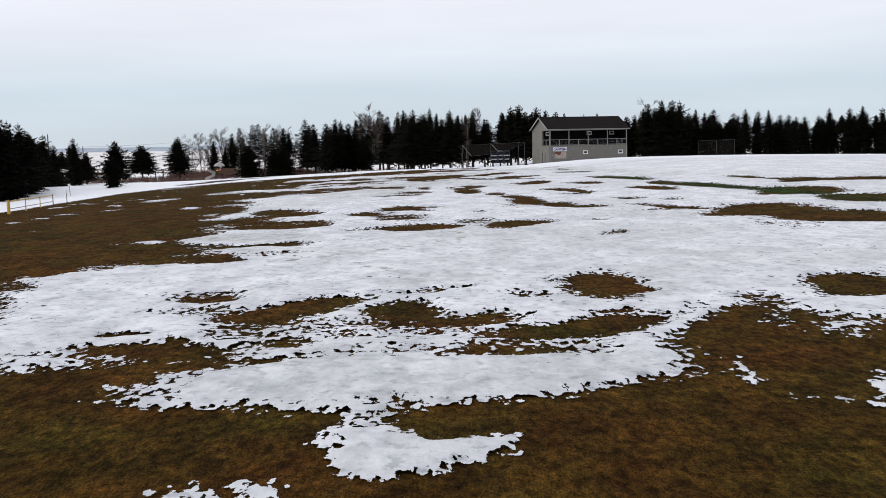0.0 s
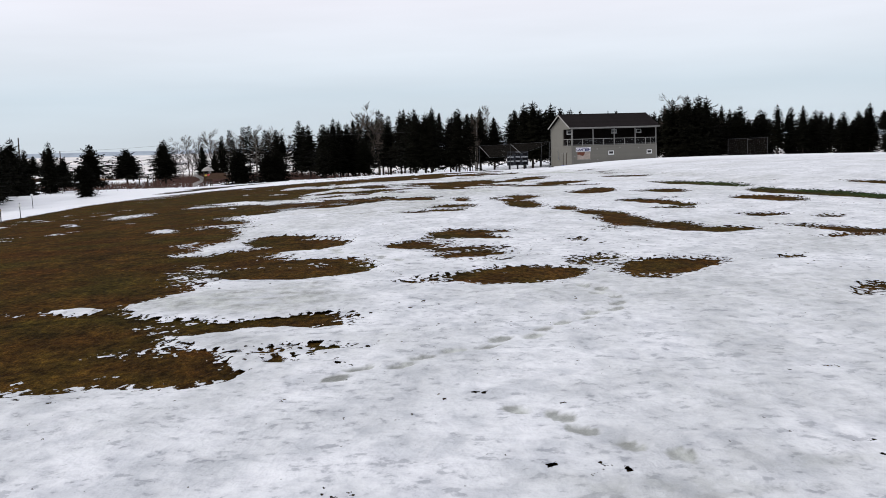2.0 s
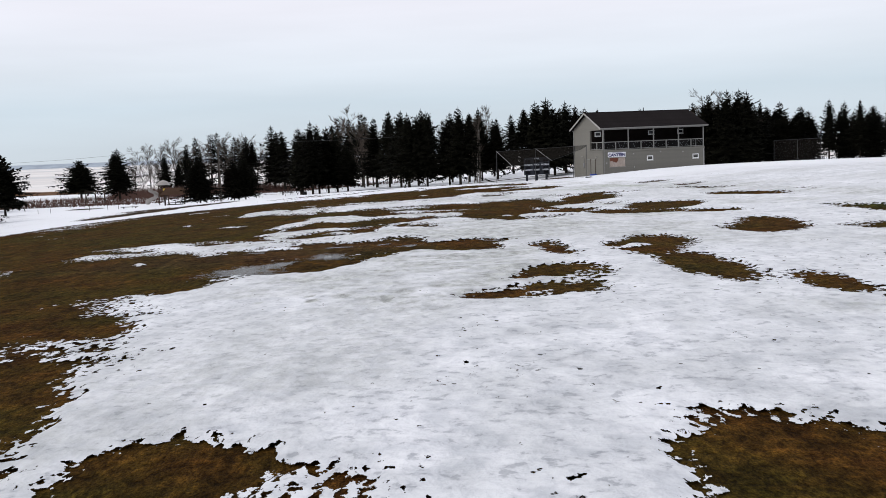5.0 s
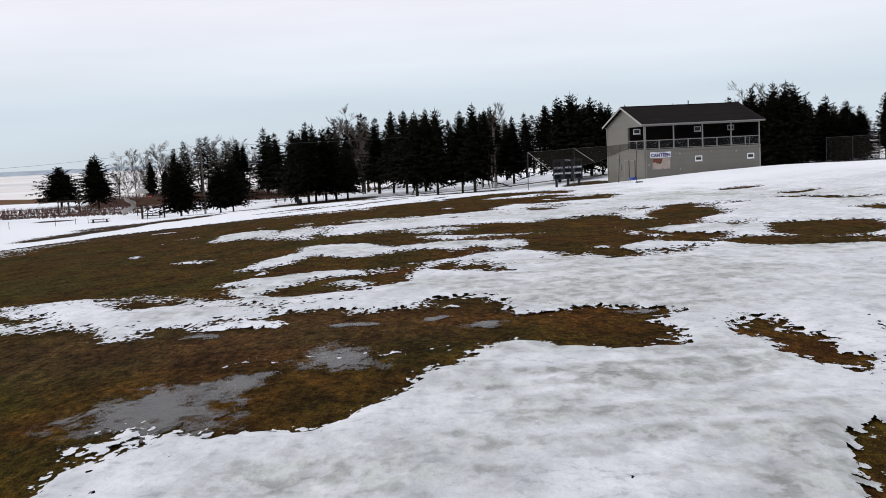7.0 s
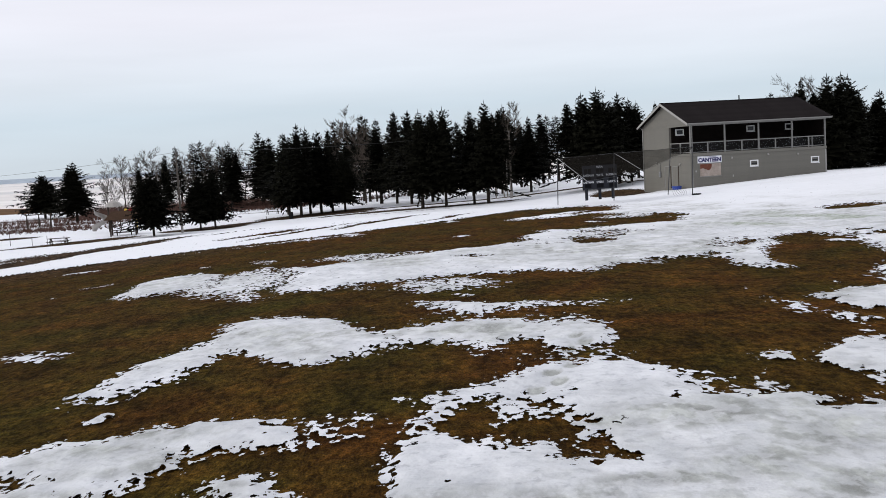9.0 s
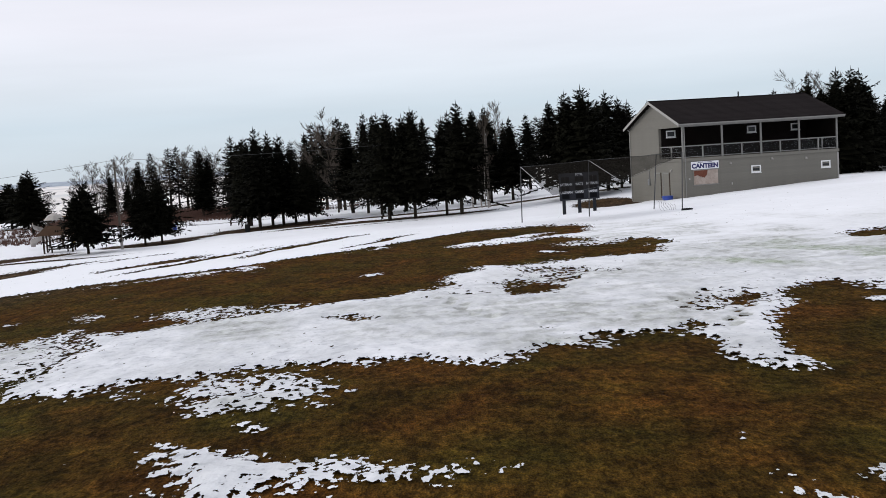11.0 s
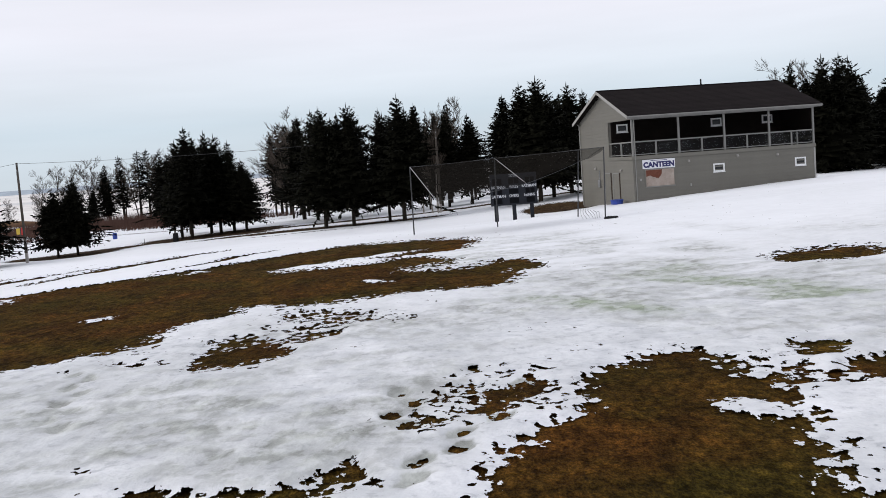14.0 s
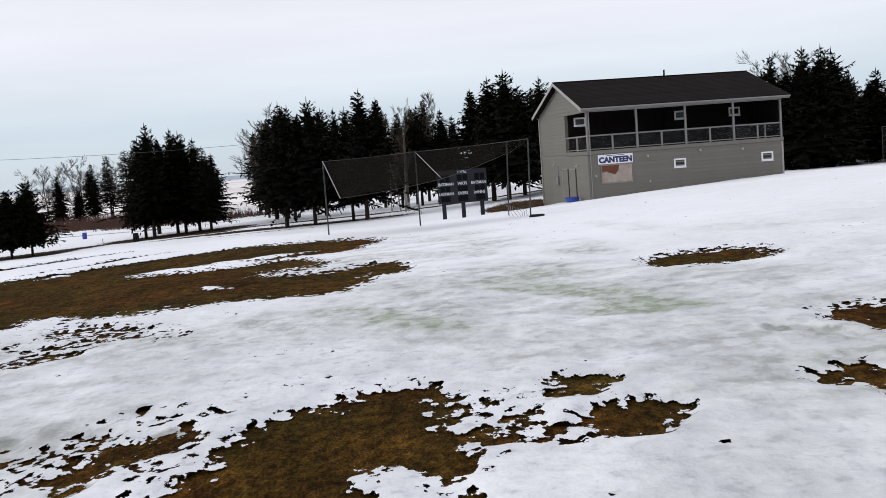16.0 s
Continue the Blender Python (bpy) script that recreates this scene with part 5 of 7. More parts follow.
def spread(x, y, rows, soft, start=0.0):
    f = np.full(np.broadcast(x, y).shape, float(start))
    for cx, cy, a, b, turn, value in rows:
        reach = max(a, b) * 1.3 + soft
        near = (np.abs(x - cx) < reach) & (np.abs(y - cy) < reach)
        if near.any():
            w = patch_weight(x[near], y[near], cx, cy, a, b, turn, soft)
            f[near] = f[near] * (1 - w) + value * w
    return f


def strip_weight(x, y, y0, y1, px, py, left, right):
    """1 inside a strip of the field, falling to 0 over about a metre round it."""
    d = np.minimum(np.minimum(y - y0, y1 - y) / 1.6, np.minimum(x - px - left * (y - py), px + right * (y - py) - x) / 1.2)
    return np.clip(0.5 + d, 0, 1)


def snow_cover(x, y, cell):
    """Signed cover: above 0 lies snow, and the more the thicker."""
    wx = x + 0.30 * vnoise(x, y, 2.6, 1) + 0.20 * vnoise(x, y, 0.9, 2)
    wy = y + 0.40 * vnoise(x, y, 2.8, 3) + 0.25 * vnoise(x, y, 1.0, 4)
    f = spread(wx, wy, COVER, 1.4, 1.0)
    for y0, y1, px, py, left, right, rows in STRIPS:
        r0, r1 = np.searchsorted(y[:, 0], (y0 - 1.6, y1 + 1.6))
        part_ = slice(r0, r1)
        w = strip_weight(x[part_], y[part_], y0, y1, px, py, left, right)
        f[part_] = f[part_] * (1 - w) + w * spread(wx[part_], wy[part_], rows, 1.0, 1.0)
    inside = edge_inside(x + 0.25 * vnoise(x, y, 5, 5), y)
    lane = spread(wx, wy, RUTS_AND_SHADOW, 1.6, 1.0)
    # a clean-cut edge: packed snow outside it, bare turf inside
    rim = np.clip(1 - np.abs(inside + 1.1) / 1.3, 0, 1)
    lane = lane + (1.6 - lane) * rim * (y < 152)
    f = f - (1.5 + f) * np.clip(1 - np.abs(inside - 0.5) / 0.8, 0, 1) * (y < 146)
    k = np.clip(0.5 + inside * 3.0, 0, 1)
    f = f * k + lane * (1 - k)
    f = np.where(y > 156, lane, f)
    n = 0.26 * vnoise(x, y, 1.7, 6) + 0.30 * vnoise(x, y, 0.65, 7) * np.clip(1.6 - cell, 0, 1) + 0.50 * vnoise(x, y, 0.28, 8) * np.clip(1.4 - cell * 2.5, 0, 1)
    lift = 0.60 * np.clip((f - 0.68) / 0.32, 0, 1) - 0.10 * np.clip(-f, 0, 1)
    return 1.5 * f + lift + 1.25 * n - 0.24


def grid_axis(stops):
    """Coordinates from rows of (from, to, step at from, step at to)."""
    out = [stops[0][0]]
    for a, b, s0, s1 in stops:
        p = a
        while p < b - 1e-6:
            p = min(b, p + s0 + (s1 - s0) * (p - a) / (b - a))
            out.append(p)
    return np.array(out)


def grid_mesh(name, xs, ys, z, keep, mat, attrs=()):
    nx, ny = len(xs), len(ys)
    X, Y = np.meshgrid(xs, ys)
    ids = np.arange(nx * ny).reshape(ny, nx)
    quads = np.stack([ids[:-1, :-1], ids[:-1, 1:], ids[1:, 1:], ids[1:, :-1]], -1)[keep]
    used = np.zeros(nx * ny, bool)
    used[quads.ravel()] = True
    remap = np.cumsum(used) - 1
    quads = remap[quads]
    co = np.stack([X, Y, z], -1).reshape(-1, 3)[used]
    me = bpy.data.meshes.new(name)
    me.vertices.add(len(co))
    me.vertices.foreach_set("co", co.astype(np.float32).ravel())
    me.loops.add(quads.size)
    me.loops.foreach_set("vertex_index", quads.ravel().astype(np.int32))
    me.polygons.add(len(quads))
    me.polygons.foreach_set("loop_start", np.arange(0, quads.size, 4, dtype=np.int32))
    me.update(calc_edges=True)
    me.polygons.foreach_set("use_smooth", np.ones(len(quads), bool))
    for key, values in attrs:
        at = me.attributes.new(key, "FLOAT", "POINT")
        at.data.foreach_set("value", values.reshape(-1)[used].astype(np.float32))
    me.materials.append(mat)
    return new(name, me)


# soil and turf: one sheet that runs on past the shore
gx = grid_axis([(-4000, -400, 900, 60), (-400, -60, 40, 3), (-60, 90, 1.2, 1.2), (90, 300, 3, 40), (300, 4000, 60, 900)])
gy = grid_axis([(-600, -40, 120, 8), (-40, 5, 4, 1), (5, 220, 0.9, 0.9), (220, 460, 2, 3), (460, 4800, 40, 900)])
GX, GY = np.meshgrid(gx, gy)
gz = land(GX, GY) - 0.012 + 0.010 * vnoise(GX, GY, 2.7, 21) * (np.abs(GX) < 100)
green = spread(GX, GY, [(19, 72, 20, 1.6, 102, 1), (-22, 110, 14, 16, 0, 0.12)], 2.0)
mud = spread(GX, GY, [(-13, 84, 6, 3, 0, 0.3), (-10, 88.5, 4, 2, 0, 0.3), (-30, 142, 10, 11, 40, 1.0), (-30, 178, 60, 26, 10, 1.0), (-10, 215, 70, 18, 0, 1.0), (14, 180, 8, 6, 0, 1)], 3.0)
ground = grid_mesh("ground", gx, gy, gz, np.ones((len(gy) - 1, len(gx) - 1), bool), TURF, (("green", green), ("mud", mud)))
tagged(ground, "patchy brown and olive dead turf, wet in places", "ground", "", "structure")

# snow: a sheet with real thickness that thins out into the turf
sx = grid_axis([(-260, -60, 8, 1.4), (-60, -17, 0.9, 0.12), (-17, 14, 0.09, 0.09), (14, 60, 0.12, 0.9), (60, 220, 1.2, 8)])
sy = grid_axis([(-30, 8, 3, 0.3), (8, 140, 0.13, 0.13), (140, 176, 0.13, 0.28), (176, 230, 0.3, 0.8), (230, 420, 0.9, 4)])
SX, SY = np.meshgrid(sx, sy)
cell = np.maximum(np.gradient(sx)[None, :], np.gradient(sy)[:, None])
rng = random.Random(19)
FLECKS = []
for _ in range(150):
    fx, fy = rng.uniform(-36, 2), rng.uniform(30, 150)
    if edge_inside(np.array(fx), np.array(fy)) > 2:
        FLECKS.append((fx, fy, rng.uniform(0.25, 0.9), rng.uniform(0.18, 0.45), rng.uniform(-20, 25), rng.uniform(0.3, 0.9)))
COVER = BROWN_SIDE + FLECKS + PATCHES + [(19, 72, 20, 0.8, 102, -1)]
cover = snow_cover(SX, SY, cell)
thick = 0.010 + np.clip(cover, 0, None) * 0.012 + 0.040 * np.tanh(np.clip(cover, 0, None) * 1.5)
thick = thick + np.clip(cover, 0, 1) * (0.022 * vnoise(SX, SY, 1.6, 11) + 0.014 * vnoise(SX, SY, 0.5, 12) * (cell < 0.3) + 0.010 * vnoise(SX, SY, 0.22, 13) * (cell < 0.2))
# old footprints, sunk and grey
prints = np.zeros_like(SX)
trough = np.zeros_like(SX)
for x0, y0, x1, y1 in TRAILS + DEEP_TRAILS:
    tread = 1.5 if (x0, y0, x1, y1) in DEEP_TRAILS else 1.0
    ln = math.hypot(x1 - x0, y1 - y0)
    ux, uy = (x1 - x0) / ln, (y1 - y0) / ln
    rows = slice(*np.searchsorted(sy, (min(y0, y1) - 0.8, max(y0, y1) + 0.8)))
    cols = slice(*np.searchsorted(sx, (min(x0, x1) - 0.8, max(x0, x1) + 0.8)))
    dx, dy = SX[rows, cols] - x0, SY[rows, cols] - y0
    along, off = dx * ux + dy * uy, -dx * uy + dy * ux
    trough[rows, cols] = np.maximum(trough[rows, cols], np.exp(-((off / 0.24) ** 2)) * ((along > 0) & (along < ln)))
    for i in range(int(ln / 0.62)):
        o = 0.13 if i % 2 else -0.13
        px, py = x0 + ux * i * 0.62 - uy * o, y0 + uy * i * 0.62 + ux * o
        rows = slice(*np.searchsorted(sy, (py - 0.6, py + 0.6)))
        cols = slice(*np.searchsorted(sx, (px - 0.6, px + 0.6)))
        dx, dy = SX[rows, cols] - px, SY[rows, cols] - py
        a, b = (dx * ux + dy * uy) / 0.27, (-dx * uy + dy * ux) / 0.15
        prints[rows, cols] = np.maximum(prints[rows, cols], tread * (0.8 + 0.2 * ((i * 7) % 5 > 1)) * np.exp(-((a * a + b * b) ** 2)))
# thawed hollows with standing meltwater
for px, py, ra, rb, depth in HOLLOWS:
    rows = slice(*np.searchsorted(sy, (py - 2 * rb, py + 2 * rb)))
    cols = slice(*np.searchsorted(sx, (px - 2 * ra, px + 2 * ra)))
    dx, dy = SX[rows, cols] - px, SY[rows, cols] - py
    prints[rows, cols] = np.maximum(prints[rows, cols], depth * np.exp(-(((dx / ra) ** 2 + (dy / rb) ** 2) ** 2)))
thick = np.maximum(0.005, thick - 0.06 * prints - 0.012 * trough)
sz = land(SX, SY) + thick
lies = cover > -0.75
keep = lies[:-1, :-1] | lies[1:, :-1] | lies[:-1, 1:] | lies[1:, 1:]
slush = spread(SX + 0.9 * vnoise(SX, SY, 2.2, 14), SY + 1.2 * vnoise(SX, SY, 2.4, 15), SLUSH, 2.5)
# falls with y and past the field's edge: smoother and paler there
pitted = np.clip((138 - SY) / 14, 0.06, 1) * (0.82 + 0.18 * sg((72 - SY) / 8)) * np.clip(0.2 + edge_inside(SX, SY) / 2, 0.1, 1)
slush = slush * np.clip(0.8 + 0.45 * vnoise(SX, SY, 1.3, 16) + 0.75 * vnoise(SX * 0.35, SY, 0.42, 24) * (cell < 0.3), 0, 1.4) + 0.32 * (0.25 + 0.75 * pitted) * np.clip(vnoise(SX + 2 * vnoise(SX, SY, 3, 20), SY, 4.5, 17) + 0.15, 0, 1)
slush = np.clip(slush + 1.2 * np.clip((prints - 0.25) / 0.35, 0, 1) * np.clip(prints, 0.5, 1) + 0.10 * trough * (0.6 + 0.8 * vnoise(SX, SY, 0.6, 22)), 0, 1)
melt = spread(SX + 0.4 * vnoise(SX, SY, 2.2, 18), SY + 0.5 * vnoise(SX, SY, 2.4, 19), MELT, 0.6)
melt = melt * np.clip(1.0 + 0.8 * vnoise(SX * 0.5, SY, 0.55, 23), 0, 1)
slush = slush * np.clip(0.6 + 0.4 * cover, 0.6, 1)  # drained, whiter rims
slush = np.maximum(slush, 0.95 * melt) + 0.9 * np.clip((prints - 0.25) / 0.35, 0, 1) * prints

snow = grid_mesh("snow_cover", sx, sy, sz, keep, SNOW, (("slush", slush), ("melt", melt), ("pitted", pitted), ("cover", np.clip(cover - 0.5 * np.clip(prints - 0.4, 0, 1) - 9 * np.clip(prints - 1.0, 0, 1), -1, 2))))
tagged(snow, "patchy old snow, melting and icy, with ragged edges on turf", "snow", "", "stuff")


# ---------------------------------------------------------------- far shore and sea ice
bm = bmesh.new()
bmesh.ops.create_grid(bm, x_segments=60, y_segments=60, size=1.0)
bmesh.ops.transform(bm, matrix=Matrix.Translation((-400, 2500, -13.2)) @ Matrix.Diagonal((4200, 2250, 1, 1)), verts=bm.verts)
tagged(mesh_object("sea_ice", bm, SEAICE), "pale pinkish drift ice on the sea, out to the horizon", "sea ice", "", "structure")


def ridge_strip(name, x0, x1, y, z0, height, mat, label, category, seed, wide=120, n=90):
    """A low long hill with an uneven crest."""
    b = bmesh.new()
    rows = []
    for i in range(n + 1):
        x = x0 + (x1 - x0) * i / n
        f = math.sin(math.pi * i / n) ** 0.35
        h = height * f * (0.75 + 0.25 * float(vnoise(np.array([x]), np.array([y]), abs(x1 - x0) / 9, seed)[0]))
        rows.append([b.verts.new((x, y, z0)), b.verts.new((x, y + wide * 0.25, z0 + h * 0.75)), b.verts.new((x, y + wide * 0.5, z0 + h)), b.verts.new((x, y + wide, z0))])
    for p, q in zip(rows, rows[1:]):
        for k in range(3):
            b.faces.new((p[k], q[k], q[k + 1], p[k + 1]))
    return tagged(mesh_object(name, b, mat), label, category, "", "structure")


ridge_strip("far_shore", -4000, 3000, 4300, -14, 33, FARLAND, "hazy blue-grey far shore on the horizon", "far shore", 31, 300)
ridge_strip("bluff", -360, -172, 520, -14.5, 8.5, BLUFF, "bare brown coastal bluff with steep edge", "bluff", 32, 90)


# ---------------------------------------------------------------- trees
def spruce_meshes(seed, height, width, bare, dense, slim=1.0, twins=0, power=0.85, gap=0.50):
    """Trunk and crown of one spruce: whorls of drooping boughs set with small sprays."""
    rnd = random.Random(seed)
    tb = bmesh.new()
    lean = rnd.uniform(-0.02, 0.02)
    r = 0.016 * height + 0.03
    pts = [Vector((lean * k * height + rnd.uniform(-0.03, 0.03), rnd.uniform(-0.03, 0.03), height * k - (0.4 if k == 0 else 0))) for k in (0, 0.25, 0.5, 0.75, 0.97)]
    for i in range(4):
        add_rod(tb, pts[i], pts[i + 1], r * (1 - i * 0.24), max(0.012, r * (1 - (i + 1) * 0.24)), 7)
    verts, faces = [], []

    def leaf(a, b, w, up):
        d = b - a
        side = d.cross(up)
        if side.length < 1e-6:
            side = Vector((1, 0, 0))
        side = side.normalized() * w
        m = a.lerp(b, 0.42)
        k = len(verts)
        verts.extend([a, m + side, b, m - side])
        faces.append((k, k + 1, k + 2, k + 3))

    wave = [(rnd.uniform(0, 6.3), rnd.uniform(0.5, 1.6)) for _ in range(6)]

    def lobe(a, z):
        """Bulges and hollows of the crown round the stem."""
        return 1 + 0.16 * math.sin(2 * a + wave[0][0] + z * wave[0][1]) + 0.14 * math.sin(3 * a + wave[1][0] - z * wave[1][1]) + 0.12 * math.sin(5 * a + wave[2][0] + 1.7 * z * wave[2][1])

    def bough(base, a, ln, rise, bend, f):
        """A flat bough: tapering sprays to both sides and tufts that hang from it."""
        out = Vector((math.cos(a), math.sin(a), 0))
        across = Vector((-math.sin(a), math.cos(a), 0))
        steps = max(2, min(6, int(ln / 0.5 + 0.5)))
        point = lambda k: base + out * ln * k + Vector((0, 0, ln * (rise * k - bend * k * k + 0.10 * k ** 4)))
        for s in range(steps):
            k0 = 0.22 + 0.72 * s / steps
            k1 = min(1.0, k0 + 1.05 / steps)
            p0, p1 = point(k0), point(k1)
            up = Vector((rnd.uniform(-0.8, 0.8), rnd.uniform(-0.8, 0.8), 1)).normalized()
            leaf(p0, p1, min(0.15, 0.05 + 0.045 * ln) * slim, up)
            q = min(0.72, 0.13 + 0.22 * ln) * (1.2 - 0.75 * k0) * slim
            for side in (-1, 1):
                reach = q * rnd.uniform(0.6, 1.15)
                tip = p0 + across * side * reach + out * reach * rnd.uniform(0.5, 1.1) + Vector((0, 0, reach * rnd.uniform(-0.55, 0.25)))
                leaf(p0, tip, min(0.12, 0.03 + 0.2 * reach), up)
            if rnd.random() < 0.85:
                drop = min(0.5, 0.10 + 0.16 * ln) * rnd.uniform(0.3, 1.0)
                mid = p0.lerp(p1, rnd.random())
                leaf(mid + across * 0.06, mid - Vector((across.x * 0.1, across.y * 0.1, drop)) + out * drop * 0.4, min(0.16, 0.05 + 0.03 * ln), out)

    def crown(ox, oy, low, top, wide):
        z = low
        while z < top * 0.965:
            f = (z - low) / (top - low)
            env = wide * (1 - f) ** power * (0.70 + 0.30 * min(1.0, f / 0.16))
            sx, sy = ox + lean * z, oy
            if dense > 0.9 and f < 0.86:
                # shaded inner boughs: a ragged drooping skirt
                n, turn = 11, rnd.uniform(0, 1)
                k = len(verts)
                verts.append(Vector((sx, sy, z + 0.3 * env + 0.15)))
                for i in range(n):
                    a = (i + turn) * math.tau / n
                    q = env * lobe(a, z) * rnd.uniform(0.25, 0.66)
                    verts.append(Vector((sx + q * math.cos(a), sy + q * math.sin(a), z - env * rnd.uniform(-0.06, 0.10))))
                faces.extend((k, k + 1 + i, k + 1 + (i + 1) % n) for i in range(n))
            count = max(4, int(dense * (10.5 - 5.0 * f) + 0.5))
            start = rnd.uniform(0, math.tau)
            for j in range(count):
                a = start + j * math.tau / count + rnd.uniform(-0.3, 0.3)
                ln = env * lobe(a, z) * (rnd.uniform(0.62, 1.02) if rnd.random() < 0.8 else rnd.uniform(1.0, 1.32)) + 0.10
                rise = 0.62 * f ** 1.5 - 0.06 * (1 - f) + rnd.uniform(-0.10, 0.12)
                bough(Vector((sx, sy, z + rnd.uniform(-0.16, 0.16))), a, ln, rise, 0.20 * (1 - f) + 0.05 * rnd.random(), f)
            z += (gap * (0.62 + 0.38 * (1 - f))) * rnd.uniform(0.8, 1.2) * (top - low) / 10.0
        for up in (Vector((0, 1, 0)), Vector((1, 0, 0))):
            leaf(Vector((ox + lean * top, oy, top * 0.94)), Vector((ox + lean * top, oy, top * 1.02)), 0.06, up)

    crown(0, 0, bare * height, height, width)
    for _ in range(twins):
        a, d = rnd.uniform(0, math.tau), width * rnd.uniform(0.25, 0.40)
        crown(d * math.cos(a), d * math.sin(a), height * rnd.uniform(0.40, 0.52), height * rnd.uniform(0.80, 0.93), width * rnd.uniform(0.36, 0.46))
    me = bpy.data.meshes.new("crown")
    me.from_pydata(verts, [], faces)
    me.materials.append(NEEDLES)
    return tb, me


def make_spruce(seed, height, width, bare, dense, label, slim=1.0, twins=0, power=0.85, gap=0.50):
    tb, me = spruce_meshes(seed, height, width, bare, dense, slim, twins, power, gap)
    root = thing("spruce_tree", label, "spruce tree", None, "spruces")
    part("trunk", tb, BARK, root, "grey-brown bare trunk")
    crown = new("crown", me)
    crown.parent = root
    return root


FULL = "dark green spruce with a full ragged crown"
TALL = "tall thin dark spruce with gaps between its boughs"
SPRUCES = [
    make_spruce(11, 12.0, 4.9, 0.19, 1.10, FULL, 1.0, 1, 1.0, 0.46),
    make_spruce(12, 12.0, 4.3, 0.20, 1.05, FULL, 1.0, 0, 1.0, 0.46),
    make_spruce(13, 12.0, 5.1, 0.18, 1.10, FULL, 1.0, 2, 0.95, 0.46),
    make_spruce(14, 12.0, 2.2, 0.32, 0.86, TALL, 1.15, 0, 0.72, 0.56),
    make_spruce(15, 12.0, 3.4, 0.18, 1.0, TALL, 1.15, 1, 0.85, 0.62),
    make_spruce(16, 7.5, 3.8, 0.20, 1.15, "young dark spruce with boughs close to the ground", 1.0, 1, 0.82, 0.52),
    make_spruce(17, 12.0, 5.4, 0.06, 1.05, FULL, 1.1, 2, 0.90, 0.50),
    make_spruce(18, 12.0, 4.8, 0.08, 1.00, FULL, 1.05, 1, 0.90, 0.50),
]
BASE_H = [12.0, 12.0, 12.0, 12.0, 12.0, 7.5, 12.0, 12.0]
USED = [False] * len(SPRUCES)


def plant(kind, x, y, h, wide=1.0, turn=None):
    """Stands a spruce of the given kind and height on the land."""
    t = (x * 37.1 + y * 17.7) % 360 if turn is None else turn
    m = pose(x, y, float(land(x, y)) - 0.05, 0, 0, t)
    k = h / BASE_H[kind]
    ob = SPRUCES[kind]
    if USED[kind]:
        ob = copy_thing(ob, m)
    else:
        USED[kind] = True
    ob.matrix_world = m @ Matrix.Diagonal((k * wide, k * wide, k, 1))
    return ob


# the row along the lane
for kind, x, y, h, wide in ((0, -6.3, 204.6, 12.3, 1.0), (2, -3.4, 203.6, 12.4, 0.9), (0, 1.8, 202.2, 12.6, 1.0), (1, 11.8, 255.9, 12.0, 1.1), (1, -22.9, 217, 12.7, 0.95), (2, -20.6, 222, 11.8, 0.95), (0, -22.6, 226, 12.6, 0.9), (1, -19.0, 222, 10.8, 1.0), (2, -17.0, 219, 8.4, 1.15), (4, -23.9, 297.8, 17.6, 1.0), (4, -20.2, 283, 16.2, 1.1), (3, -16.7, 270, 16.4, 1.1), (4, -15.3, 262, 15.3, 1.0)):
    plant(kind, x, y, h, wide)
for kind, x, y, h, wide in ((4, -40.4, 300, 16.7, 1.2), (4, -36.6, 290, 14.9, 1.3), (1, -7.6, 276, 16.7, 0.8), (1, -10.4, 277, 16.8, 0.8), (0, -3.0, 274, 16.7, 0.8), (4, 2.6, 290, 14.6, 1.0), (0, 7.7, 242, 14.1, 0.9), (1, 2.0, 236, 13.5, 0.9), (4, 16.3, 260, 12.8, 1.2), (3, 19.4, 262, 12.1, 1.3)):
    plant(kind, x, y, h, wide)
for kind, x, y, h, wide in ((2, -25.0, 221, 11.6, 0.9), (1, -9.9, 230.8, 14.0, 0.85), (0, -7.7, 221, 13.2, 0.9), (2, 0.2, 205, 11.2, 0.85), (1, 4.6, 224, 11.4, 0.9), (0, 6.9, 225, 12.0, 0.85), (1, 9.7, 224, 11.0, 1.05), (2, -4.6, 226, 13.0, 1.0), (4, -12.5, 238, 13.4, 1.2), (4, -26.5, 232, 12.4, 1.2), (2, 17.6, 208, 11.2, 1.1), (3, 22.9, 300, 14.1, 1.3), (2, 22.6, 216, 11.4, 0.9), (4, -46.5, 296, 14.2, 1.2), (4, -33.0, 288, 13.6, 1.3)):
    plant(kind, x, y, h, wide)
# behind the building and along the east side
for kind, x, y, h, wide in ((0, 14.3, 206, 12.4, 1.15), (2, 15.6, 203, 12.6, 1.1), (0, 20.1, 212, 12.1, 1.1), (0, 26.1, 227, 11.4, 1.0), (1, 26.9, 219, 10.6, 0.9), (4, 33.3, 215, 10.1, 1.0), (0, 44.9, 232, 10.3, 1.0), (1, 45.5, 225, 11.3, 1.0), (6, 42.8, 207, 11.7, 0.9)):
    plant(kind, x, y, h, wide)
